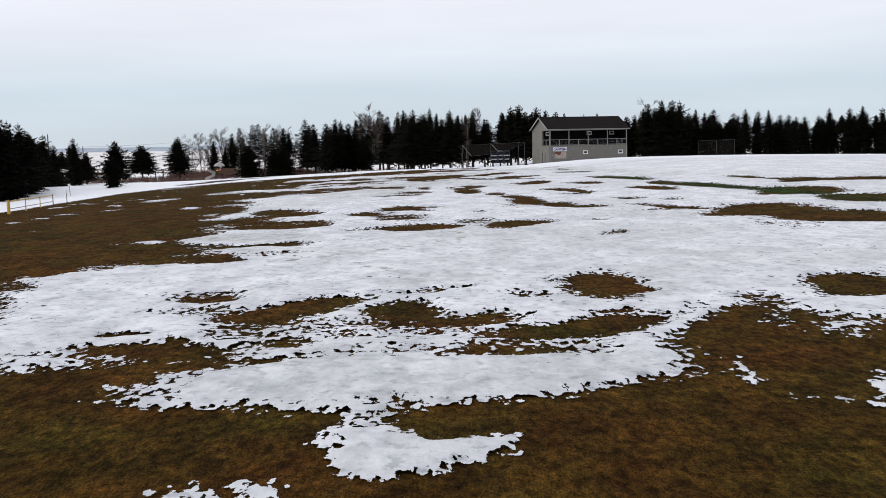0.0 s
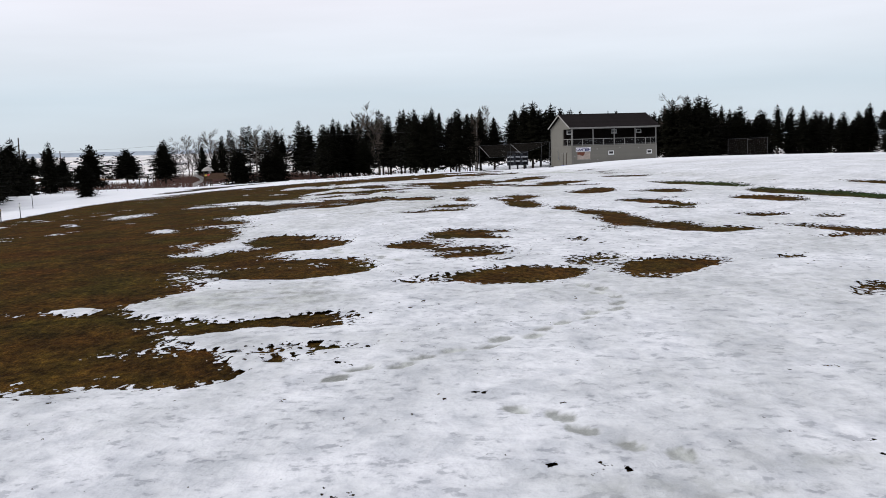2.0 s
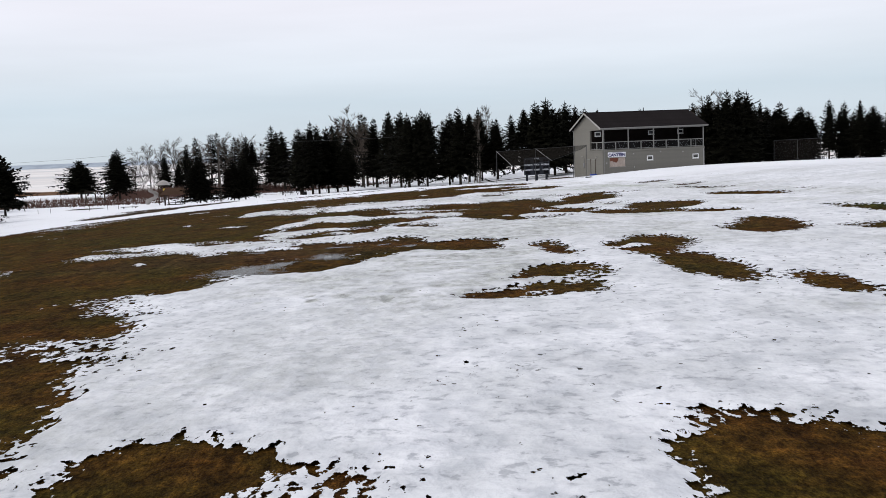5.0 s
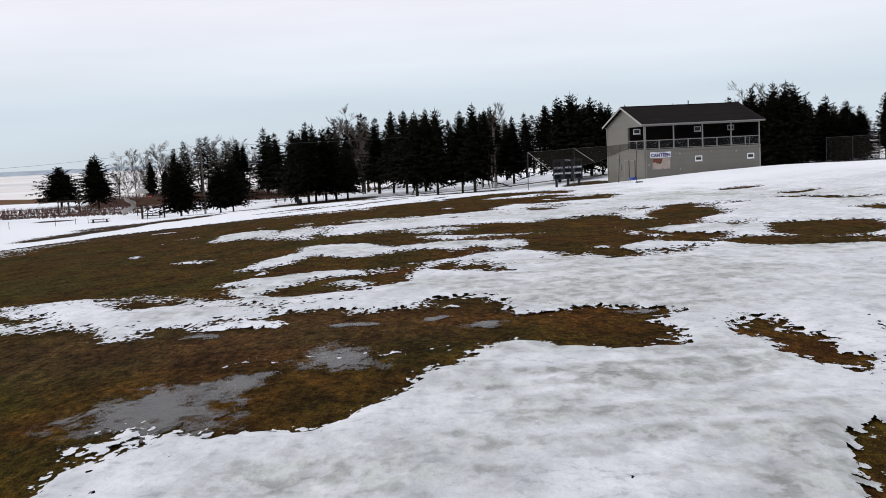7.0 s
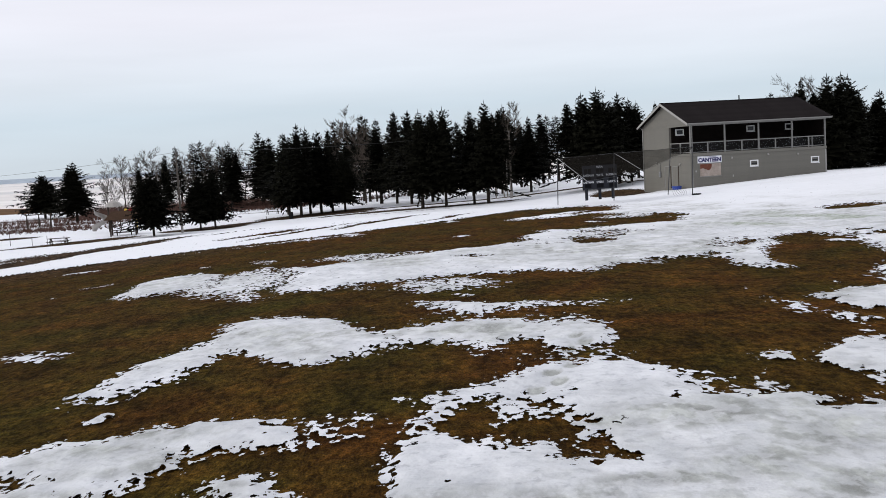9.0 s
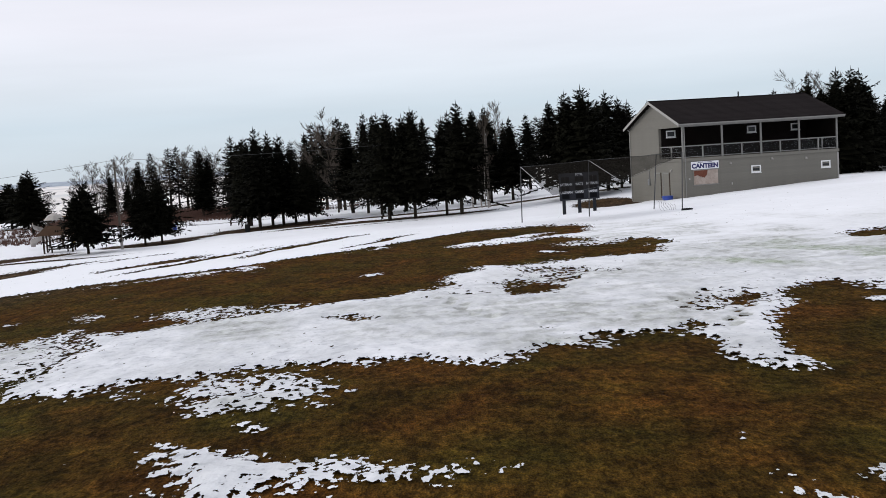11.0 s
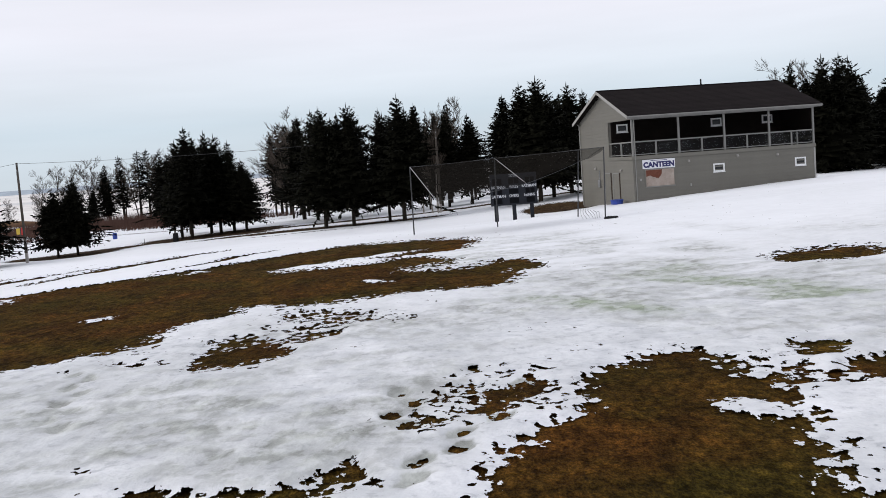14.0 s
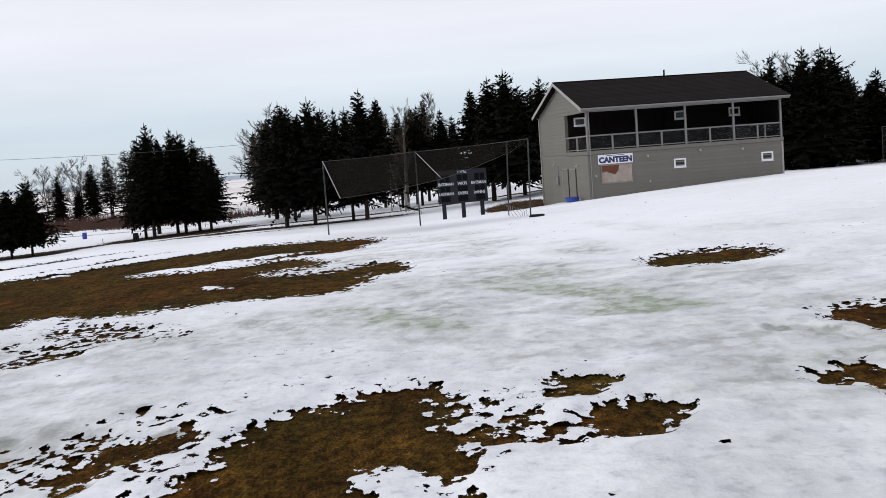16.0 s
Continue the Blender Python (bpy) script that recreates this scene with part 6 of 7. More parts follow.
for kind, x, y, h, wide in ((6, 44.9, 204, 12.0, 1.0), (6, 47.5, 206, 12.2, 1.0), (7, 49.6, 209, 12.1, 1.0), (1, 55.6, 219, 10.6, 1.0), (6, 60.6, 223, 10.7, 1.1), (1, 59.9, 228, 10.2, 1.0), (6, 67.1, 230, 10.1, 1.1), (1, 63.2, 208, 10.1, 0.9), (7, 66.2, 209, 9.8, 0.9), (1, 67.0, 205, 9.7, 0.9), (6, 69.7, 206, 8.8, 1.0), (1, 75.1, 212, 8.4, 1.1), (6, 72.6, 200, 8.2, 1.0), (7, 75.3, 200, 8.4, 1.0), (1, 77.5, 200, 9.7, 0.9), (6, 80.7, 198, 9.6, 1.0)):
    plant(kind, x, y, h, wide)
for kind, x, y, h, wide in ((1, 82.0, 195, 9.8, 1.0), (6, 85.9, 195, 9.4, 1.0), (7, 53, 214, 9.8, 1.2), (6, 58, 214, 8.8, 1.2), (6, 63, 216, 8.6, 1.2), (7, 71, 216, 8.2, 1.2), (6, 79, 208, 8.0, 1.2), (6, 86, 206, 8.6, 1.2), (7, 90, 196, 9.0, 1.1), (6, 39.5, 212, 9.0, 1.1), (6, 95, 194, 9.2, 1.1)):
    plant(kind, x, y, h, wide)
for kind, x, y, h, wide in ((7, 52, 226, 9.6, 1.1), (6, 58, 232, 9.8, 1.1), (6, 64, 238, 10.2, 1.1), (7, 70, 236, 10.0, 1.1), (6, 77, 222, 9.2, 1.1), (6, 83, 214, 9.2, 1.1), (7, 88, 208, 9.2, 1.1), (6, 46, 216, 11.0, 1.0), (6, 41, 222, 9.6, 1.0), (1, 36.5, 224, 9.2, 1.0), (1, 30.0, 232, 10.0, 1.0), (1, 23.5, 236, 11.0, 1.0)):
    plant(kind, x, y, h, wide)
# by the playground, along the lane and at the gate
for kind, x, y, h, wide in ((5, -38.2, 198, 7.6, 1.05), (5, -34.6, 207, 6.8, 1.0), (5, -33.0, 208.3, 7.5, 0.95), (0, -70.4, 268, 11.7, 1.35), (5, -99.3, 331, 10.8, 1.6), (5, -51.6, 158, 6.8, 1.1), (6, -46.5, 141, 4.6, 1.05), (6, -79.1, 215, 10.4, 0.9), (5, -79.0, 222, 7.2, 1.0), (6, -53.0, 120, 10.2, 1.1), (6, -56.9, 135, 9.8, 1.1), (6, -55.4, 128, 10.0, 1.1), (6, -65.6, 165, 8.9, 1.15), (6, -69.8, 180, 8.4, 1.1), (6, -59.0, 142, 9.0, 1.1), (6, -61.5, 150, 8.1, 1.0)):
    plant(kind, x, y, h, wide)
for kind, x, y, h, wide in ((3, -70.2, 350, 16.4, 1.1), (4, -70.8, 340, 14.3, 1.0), (3, -66.0, 350, 17.3, 1.2), (3, -64.3, 352, 17.7, 1.0), (3, -58.6, 350, 16.1, 1.2), (3, -56.8, 346, 15.3, 1.2), (3, -55.6, 350, 15.2, 1.1), (4, -75.0, 330, 11.9, 1.1), (3, -61.5, 349, 14.5, 1.2), (3, -68, 343, 13.0, 1.1), (4, -72.5, 334, 9.5, 1.2), (4, -47, 305, 8.5, 1.2)):
    plant(kind, x, y, h, wide)


def bare_tree_mesh(seed, height, spreadness):
    """Trunk with a leader that runs to the top, and fine twigs all along it."""
    rnd = random.Random(seed)
    tb, cb = bmesh.new(), bmesh.new()

    def twig(p, d, ln, r, depth):
        q = p + d * ln
        add_rod(cb, p, q, r, r * 0.5, 3)
        if depth >= 3:
            return
        for _ in range(4 if depth < 2 else 3):
            nd = (d + Vector((rnd.uniform(-1, 1), rnd.uniform(-1, 1), rnd.uniform(-0.2, 0.7))) * 0.62).normalized()
            twig(p.lerp(q, rnd.uniform(0.3, 1.0)), nd, ln * rnd.uniform(0.5, 0.72), max(0.014, r * 0.55), depth + 1)

    p, d, steps = Vector((0, 0, -0.3)), Vector((0, 0, 1)), 8
    for i in range(steps):
        q = p + d * (height / steps)
        add_rod(tb, p, q, height * 0.013 * (1 - i / steps) + 0.015, height * 0.013 * (1 - (i + 1) / steps) + 0.015, 6)
        if i >= 2:
            for _ in range(4):
                a = rnd.uniform(0, math.tau)
                out = Vector((math.cos(a) * spreadness, math.sin(a) * spreadness, rnd.uniform(0.6, 1.1))).normalized()
                twig(p.lerp(q, rnd.random()), out, height * (0.26 - 0.15 * i / steps) * rnd.uniform(0.7, 1.2), 0.045 * (1 - 0.6 * i / steps), 0)
        p, d = q, (d + Vector((rnd.uniform(-0.12, 0.12), rnd.uniform(-0.12, 0.12), 0))).normalized()
    return tb, cb


BARE = []
for seed_, spread_ in ((41, 0.8), (42, 1.0), (43, 0.6)):
    root = thing("bare_tree", "leafless grey-brown tree with fine twigs", "bare tree", None, "bare trees")
    tb_, cb_ = bare_tree_mesh(seed_, 10.0, spread_)
    part("trunk", tb_, BARK, root)
    part("crown", cb_, TWIG, root)
    BARE.append(root)
for i, (kind, x, y, h) in enumerate(((0, -73.6, 338, 14.5), (1, -57.1, 356, 15.0), (2, -81.3, 330, 8.1), (0, -79.9, 335, 8.8), (1, -62, 352, 15.5), (0, -72, 345, 13), (1, -84, 333, 6.5), (2, -77, 332, 7), (0, -15.5, 250, 12.5), (2, -13.8, 255, 12), (1, -22.0, 290, 17.5), (0, -24.8, 296, 16.5), (2, 6.2, 232, 13), (2, 46.4, 214, 11.6), (0, 52, 216, 10.6), (1, 44, 216, 11.4), (1, -86, 338, 12.5), (0, -82.5, 342, 13.8), (2, -78.5, 340, 13), (1, -75.5, 345, 14.6), (0, -68.5, 346, 14), (1, -65, 344, 12.5), (0, -60, 347, 15.2), (2, -54, 344, 14.4), (1, -51, 340, 12.8), (0, -88.5, 326, 7.5), (2, -47, 330, 11.5))):
    m = pose(x, y, float(land(x, y)) - 0.05, 0, 0, i * 47)
    ob = BARE[kind] if i < 3 else copy_thing(BARE[kind], m)
    ob.matrix_world = m @ Matrix.Diagonal((h / 10, h / 10, h / 10, 1))

# pale birches beside the pole
birch = thing("birch_tree", "slender leafless birch with pale grey trunks", "birch tree", None, "birches")
tb_, cb_ = bare_tree_mesh(51, 9.0, 0.45)
part("trunk", tb_, BIRCH, birch, "pale bark")
part("crown", cb_, TWIG, birch)
for i, (x, y, h) in enumerate(((4.7, 212.4, 9.6), (3.7, 213.5, 9.2), (5.3, 214.4, 10.2))):
    m = pose(x, y, float(land(x, y)) - 0.05, 0, (i - 1) * 4, i * 131)
    ob = birch if i == 0 else copy_thing(birch, m)
    ob.matrix_world = m @ Matrix.Diagonal((0.7, 0.7, h / 9.0, 1))


# ---------------------------------------------------------------- the canteen building
# u runs along the front, v into the depth, w up from the gallery's floor
LEN, DEEP, EAVE, RIDGE, GALLERY = 14.0, 11.1, 2.95, 4.95, 4.5
LOW = -3.9
house = thing("canteen_building", "two-storey grey building with dark roof, open gallery and serving hatch", "building", pose(18.662, 172.733, 2.214, 0, 0, 9.641))


def board_mesh(length, tall, along):
    """One lapped siding board: leans out towards its lower edge."""
    b = bmesh.new()
    prof = [(0.0, 0.0), (0.027, 0.0), (0.006, tall), (0.0, tall)]
    ends = []
    for s in (0.0, length):
        ends.append([b.verts.new((s, -o, z) if along == "u" else (-o, s, z)) for o, z in prof])
    for i in range(4):
        b.faces.new((ends[0][i], ends[0][(i + 1) % 4], ends[1][(i + 1) % 4], ends[1][i]))
    b.faces.new(ends[0])
    b.faces.new(ends[1][::-1])
    bmesh.ops.recalc_face_normals(b, faces=b.faces)
    me = bpy.data.meshes.new("siding_board")
    b.to_mesh(me)
    b.free()
    me.materials.append(SIDING)
    return me


def clad(wall, spans, z0, z1, along, step=0.25):
    """Siding boards on a wall. spans(z): the stretches that a course covers."""
    cache = {}
    z = z0
    while z < z1 - 0.02:
        tall = min(step, z1 - z)
        for a, b in spans(z + tall / 2):
            key = (round(b - a, 2), round(tall, 2))
            if key not in cache:
                cache[key] = board_mesh(b - a, tall, along)
            ob = new("siding_board", cache[key])
            ob.parent = wall
            ob.location = (a, 0, z) if along == "u" else (0, a, z)
        z += step


front = part("front_wall", box(0.02, LEN - 0.02, 0.03, 0.22, LOW, -0.12), SIDING, house, "grey lap siding with small windows and a hatch")
west = part("west_wall", box(0.03, 0.22, 0.22, DEEP - 0.02, LOW, -0.12), SIDING, house, "grey lap siding with double door")
part("east_wall", box(LEN - 0.22, LEN - 0.03, 0.22, DEEP - 0.02, LOW, -0.12), SIDING, house)
part("back_wall", box(0.02, LEN - 0.02, DEEP - 0.22, DEEP, LOW, EAVE), SIDING, house)
clad(front, lambda z: [(0.0, LEN)], LOW + 0.02, -0.14, "u")
clad(west, lambda z: [(0.0, DEEP)], LOW + 0.02, -0.14, "v")
# upper west gable, with the gallery's open side in it
bm = bmesh.new()
prof = [(GALLERY + 0.1, -0.12), (DEEP, -0.12), (DEEP, EAVE), (DEEP / 2, RIDGE - 0.10), (0.0, EAVE - 0.02), (0.0, EAVE - 0.32), (GALLERY + 0.1, EAVE - 0.32)]
lo = [bm.verts.new((0.03, v, w)) for v, w in prof]
hi = [bm.verts.new((0.2, v, w)) for v, w in prof]
bm.faces.new(lo)
bm.faces.new(hi[::-1])
for i in range(len(prof)):
    bm.faces.new((lo[i], hi[i], hi[(i + 1) % len(prof)], lo[(i + 1) % len(prof)]))
bmesh.ops.recalc_face_normals(bm, faces=bm.faces)
gable = part("gable_wall", bm, SIDING, house, "pale grey gable siding")


def gable_span(z):
    if z < EAVE - 0.32:
        return [(GALLERY + 0.1, DEEP)]
    half = DEEP / 2 * max(0.0, min(1.0, (RIDGE - 0.12 - z) / (RIDGE - EAVE)))
    return [(DEEP / 2 - half, DEEP / 2 + half)] if half > 0.1 else []


clad(gable, gable_span, -0.12, RIDGE - 0.2, "v")
part("east_gable", box(LEN - 0.2, LEN - 0.03, GALLERY + 0.1, DEEP - 0.22, -0.12, EAVE), SIDING, house)
# gallery floor, inner wall, ceiling
part("gallery_floor", box(-0.02, LEN + 0.02, -0.05, GALLERY + 0.1, -0.12, 0.02), DECK, house, "worn deck boards")
part("floor_band", box(-0.06, LEN + 0.06, -0.085, -0.052, -0.20, 0.05, 0.008), SIDING, house)
part("floor_band", box(-0.085, -0.052, -0.05, GALLERY + 0.1, -0.20, 0.05, 0.008), SIDING, house)
inner = part("inner_wall", box(0.22, LEN - 0.05, GALLERY, GALLERY + 0.15, 0.02, EAVE - 0.06), DARKWALL, house, "dark inner gallery wall with the recess's shade in its colour")
part("gallery_ceiling", box(0.22, LEN - 0.22, 0.02, GALLERY, EAVE - 0.14, EAVE - 0.06), DARKWALL, house, "gallery ceiling with the recess's shade in its colour")
part("head_beam", box(-0.03, LEN + 0.03, -0.03, 0.14, EAVE - 0.34, EAVE - 0.06, 0.01), GREYTRIM, house)
part("head_beam", box(0.0, 0.14, 0.14, GALLERY + 0.1, EAVE - 0.33, EAVE - 0.06, 0.01), SIDING, house)
part("side_wall", box(LEN - 0.16, LEN - 0.10, 0.14, GALLERY - 0.004, 1.10, EAVE - 0.145), DARKWALL, house, "gallery end wall with the recess's shade in its colour")


def small_window(parent, u, v, w, wide, tall, along="u", depth=0.06):
    """A low window: white frame of four bars, sill and a dark pane."""
    win = new("window")
    win.parent = parent
    win.location = (u, v, w)
    if along == "v":
        win.rotation_euler = (0, 0, radians(-90))
    f = bmesh.new()
    t = 0.10
    for x0, x1, z0, z1 in ((-wide / 2, wide / 2, tall / 2 - t, tall / 2), (-wide / 2, wide / 2, -tall / 2, -tall / 2 + t), (-wide / 2, -wide / 2 + t, -tall / 2 + t, tall / 2 - t), (wide / 2 - t, wide / 2, -tall / 2 + t, tall / 2 - t)):
        add_box(f, x0, x1, -depth, 0.02, z0, z1, None, 0.006)
    part("window_frame", f, WHITE, win, "white window frame")
    part("window_sill", box(-wide / 2 - 0.03, wide / 2 + 0.03, -depth - 0.03, 0.0, -tall / 2 - 0.045, -tall / 2 - 0.003, 0.005), WHITE, win)
    part("pane", box(-wide / 2 + t + 0.03, wide / 2 - t - 0.03, -0.02, -0.008, -tall / 2 + t + 0.03, tall / 2 - t - 0.03), GLASS, win, "dark glass pane")
    s = bmesh.new()
    a, c = wide / 2 - t, tall / 2 - t
    for x0, x1, z0, z1 in ((-a, a, c - 0.028, c), (-a, a, -c, -c + 0.028), (-a, -a + 0.028, -c + 0.03, c - 0.03), (a - 0.028, a, -c + 0.03, c - 0.03)):
        add_box(s, x0, x1, -0.034, -0.004, z0, z1, None, 0.003)
    part("sash", s, GREYTRIM, win, "grey inner sash")
    return win


for u in (6.44, 12.81):
    small_window(house, u, 0.0, -1.18, 0.86, 0.60)
for u in (1.05, 8.6, 12.8):
    small_window(house, u, GALLERY - 0.002, 2.15, 0.86, 0.60)
# posts, rails and panels of the gallery
for i in range(5):
    u = 0.05 + i * (LEN - 0.1) / 4
    part("post", box(u - 0.065, u + 0.065, -0.02, 0.11, 0.02, EAVE - 0.345, 0.008), GREYTRIM, house)
for u0 in [0.05 + i * (LEN - 0.1) / 4 for i in range(4)]:
    a, b = u0 + 0.066, u0 + (LEN - 0.1) / 4 - 0.066
    mid = (a + b) / 2
    part("rail", box(a, b, 0.0, 0.09, 1.0, 1.09, 0.008), GREYTRIM, house)
    part("low_rail", box(a, b, 0.015, 0.075, 0.12, 0.18, 0.006), GREYTRIM, house)
    part("baluster", box(mid - 0.05, mid + 0.05, 0.0, 0.09, 0.02, 0.998, 0.006), GREYTRIM, house)
    for p0, p1 in ((a, mid - 0.05), (mid + 0.05, b)):
        part("panel", box(p0 + 0.01, p1 - 0.01, 0.04, 0.05, 0.185, 0.995), ACRYLIC, house, "clear infill panel")
for side in (0.05, LEN - 0.05):
    for a, b in ((0.115, 2.2), (2.3, GALLERY - 0.01)):
        part("rail", box(side - 0.045, side + 0.045, a, b, 1.0, 1.09, 0.008), GREYTRIM, house)
        part("low_rail", box(side - 0.03, side + 0.03, a, b, 0.12, 0.18, 0.006), GREYTRIM, house)
        part("panel", box(side - 0.005, side + 0.005, a + 0.01, b - 0.01, 0.185, 0.995), ACRYLIC, house)
    part("baluster", box(side - 0.05, side + 0.05, 2.2, 2.3, 0.02, 1.09, 0.006), GREYTRIM, house)
# roof: shingle courses on two slopes, fascia, rake boards and gutter
OVER_G, OVER_E = 0.44, 0.42
slope = math.atan2(RIDGE - EAVE, DEEP / 2)
run = (DEEP / 2 + OVER_E) / math.cos(slope)
roof = new("roof")
roof.parent = house
for sgn in (1, -1):
    y_eave = -OVER_E if sgn > 0 else DEEP + OVER_E
    z_eave = EAVE - OVER_E * math.tan(slope)
    tilt = Matrix.Translation((0, y_eave, z_eave)) @ pose(0, 0, 0, 0, 0, 0 if sgn > 0 else 180) @ pose(0, 0, 0, math.degrees(slope), 0, 0)
    x0, x1 = (-OVER_G, LEN + OVER_G) if sgn > 0 else (-LEN - OVER_G, OVER_G)
    part("roof_deck", box(x0, x1, 0, run, -0.02, 0.10, 0.0, tilt), DARKWALL, roof)
    n = 20
    course = box(x0 - 0.02, x1 + 0.02, 0, run / n + 0.05, 0, 0.014)
    me = bpy.data.meshes.new("shingle_course")
    course.to_mesh(me)
    course.free()
    me.materials.append(SHINGLE)
    for i in range(n):
        ob = new("shingle_course", me)
        ob.parent = roof
        ob.matrix_local = tilt @ Matrix.Translation((0, -0.03 + i * run / n, 0.104)) @ pose(0, 0, 0, -1.1, 0, 0)
    for xr in (-OVER_G - 0.03, LEN + OVER_G):
        a, b = (xr, xr + 0.03) if sgn > 0 else (-xr - 0.03, -xr)
        part("rake_board", box(a, b, -0.02, run, -0.12, 0.10, 0.004, tilt), TRIM, roof, "pale rake board")
part("ridge_cap", box(-OVER_G, LEN + OVER_G, DEEP / 2 - 0.14, DEEP / 2 + 0.14, RIDGE + 0.095, RIDGE + 0.15, 0.02), SHINGLE, roof)
part("fascia", box(-OVER_G, LEN + OVER_G, -OVER_E - 0.03, -OVER_E, EAVE - OVER_E * math.tan(slope) - 0.12, EAVE - OVER_E * math.tan(slope) + 0.07), GREYTRIM, roof, "grey fascia board")
part("gutter", box(-OVER_G, LEN + OVER_G, -OVER_E - 0.14, -OVER_E - 0.032, EAVE - OVER_E * math.tan(slope) - 0.05, EAVE - OVER_E * math.tan(slope) + 0.06, 0.03), GREYTRIM, roof)
part("soffit", box(-OVER_G + 0.02, LEN + OVER_G - 0.02, -OVER_E, -0.032, EAVE - OVER_E * math.tan(slope) - 0.115, EAVE - OVER_E * math.tan(slope) - 0.095), TRIM, roof)
part("vent_pipe", rod((7.9, DEEP / 2 - 0.25, RIDGE - 0.1), (7.9, DEEP / 2 - 0.25, RIDGE + 0.55), 0.06, None, 12), BLACK, roof, "black vent pipe")
# corner trim and downspouts
part("corner_trim", box(-0.045, 0.10, -0.047, -0.026, LOW, -0.25, 0.004), SIDING, house)
part("corner_trim", box(LEN - 0.10, LEN + 0.03, -0.047, -0.026, LOW, -0.25, 0.004), TRIM, house)
part("downspout", rod((0.16, -0.075, LOW + 0.2), (0.16, -0.075, EAVE - 0.2), 0.04, None, 8), GREYTRIM, house, "grey downspout")
bm = rod((-0.09, DEEP - 0.15, LOW + 0.2), (-0.09, DEEP - 0.15, EAVE - 0.25), 0.04, None, 8)
add_rod(bm, (-0.09, DEEP - 0.15, EAVE - 0.25), (-0.09, DEEP + 0.35, EAVE - 0.12), 0.04, None, 8)
part("downspout", bm, TRIM, house, "pale downspout")
# double door on the west side
door = new("double_door")
door.parent = house
door.location = (0.0, 4.2, -3.25)
for k, v0 in enumerate((-1.46, 0.28)):
    part("door_leaf", box(-0.05, -0.01, v0, v0 + 1.18, 0.02, 2.06, 0.006), SIDING, door, "grey flush door leaf")
    part("door_handle", rod((-0.11, v0 + (1.06 if k == 0 else 0.12), 1.0), (-0.06, v0 + (1.06 if k == 0 else 0.12), 1.0), 0.025), STEEL, door, "steel knob")
    for a, c, z0, z1 in ((v0 - 0.11, v0 - 0.005, 0.0, 2.16), (v0 + 1.185, v0 + 1.29, 0.0, 2.16), (v0, v0 + 1.18, 2.07, 2.16)):
        part("door_frame", box(-0.07, -0.012, a, c, z0, z1, 0.006), DARKWOOD if z0 == 0.0 and a < v0 else GREYTRIM, door, "weathered door frame")


def wall_lamp(u, v, w, along):
    lamp = new("wall_lamp")
    lamp.parent = house
    lamp.location = (u, v, w)
    if along == "v":
        lamp.rotation_euler = (0, 0, radians(-90))
    part("lamp_base", box(-0.07, 0.07, -0.06, -0.02, -0.09, 0.09, 0.01), TRIM, lamp)
    part("shade", rod((0, -0.11, -0.08), (0, -0.11, 0.06), 0.09, 0.05, 10), BEIGE, lamp, "pale lamp shade")


wall_lamp(4.15, 0.0, -0.55, "u")
wall_lamp(7.9, 0.0, -0.42, "u")
wall_lamp(11.0, 0.0, -0.55, "u")
wall_lamp(0.0, 7.6, -0.75, "v")
wall_lamp(0.0, 2.2, -0.9, "v")
part("meter_box", box(-0.16, -0.03, 6.7, 7.05, -2.2, -1.65, 0.02), STEEL, house, "grey electric meter box")
part("meter_pipe", rod((-0.06, 6.88, -1.66), (-0.06, 6.88, -0.9), 0.03), STEEL, house)
part("outlet_box", box(0.42, 0.56, -0.06, -0.02, -1.72, -1.55, 0.01), TRIM, house)
part("outlet_box", box(4.2, 4.3, -0.06, -0.02, -2.35, -2.15, 0.01), TRIM, house)

# serving hatch board
hatch = new("serving_hatch")
hatch.parent = house
hatch.location = (1.95, 0, -1.56)
part("hatch_board", box(-1.06, 1.06, -0.045, -0.024, -0.58, 0.58, 0.004), PLY, hatch, "weathered plywood board, rust-stained")
bm = bmesh.new()
rng = random.Random(5)
edge = [(-1.04, 0.56)] + [(-1.04 + 1.15 * i / 14, 0.10 + 0.22 * math.sin(i * 0.5) * (i / 14) + rng.uniform(-0.05, 0.05)) for i in range(15)] + [(0.15, 0.56)]
vs = [bm.verts.new((x, -0.049, z)) for x, z in edge]
bm.faces.new(vs)
bmesh.ops.triangulate(bm, faces=bm.faces)
part("rust_stain", bm, RUST, hatch, "red-brown peeled stain")
for x0, x1, z0, z1 in ((-1.14, 1.14, 0.585, 0.66), (-1.14, 1.14, -0.66, -0.585), (-1.14, -1.065, -0.58, 0.58), (1.065, 1.14, -0.58, 0.58)):
    part("hatch_frame", box(x0, x1, -0.06, -0.022, z0, z1, 0.005), SIDING if x1 - x0 < 1 else GREYTRIM, hatch)

# the canteen sign hangs on the wall
wall_m = pose(18.662, 172.733, 2.214, 0, 0, 9.641)
sign = thing("canteen_sign", "white sign with blue capital lettering above the hatch", "sign", wall_m @ pose(1.883, -0.03, -0.579))
part("sign_board", box(-1.218, 1.218, -0.035, 0.0, -0.316, 0.316, 0.006), SIGN_WHITE, sign)
text_object("lettering", "CANTEEN", 0.50, pose(0, -0.037, -0.06, 90, 0, 0), SIGN_BLUE, sign, 0.003, 1.02, 0.06)
part("small_line", box(-0.62, 0.62, -0.039, -0.036, 0.225, 0.262), SIGN_BLUE, sign, "thin line of unreadable small print")


def at_ground(x, y, dz=0.0):
    return float(land(x, y)) + dz


# ---------------------------------------------------------------- practice net in front of the scoreboard
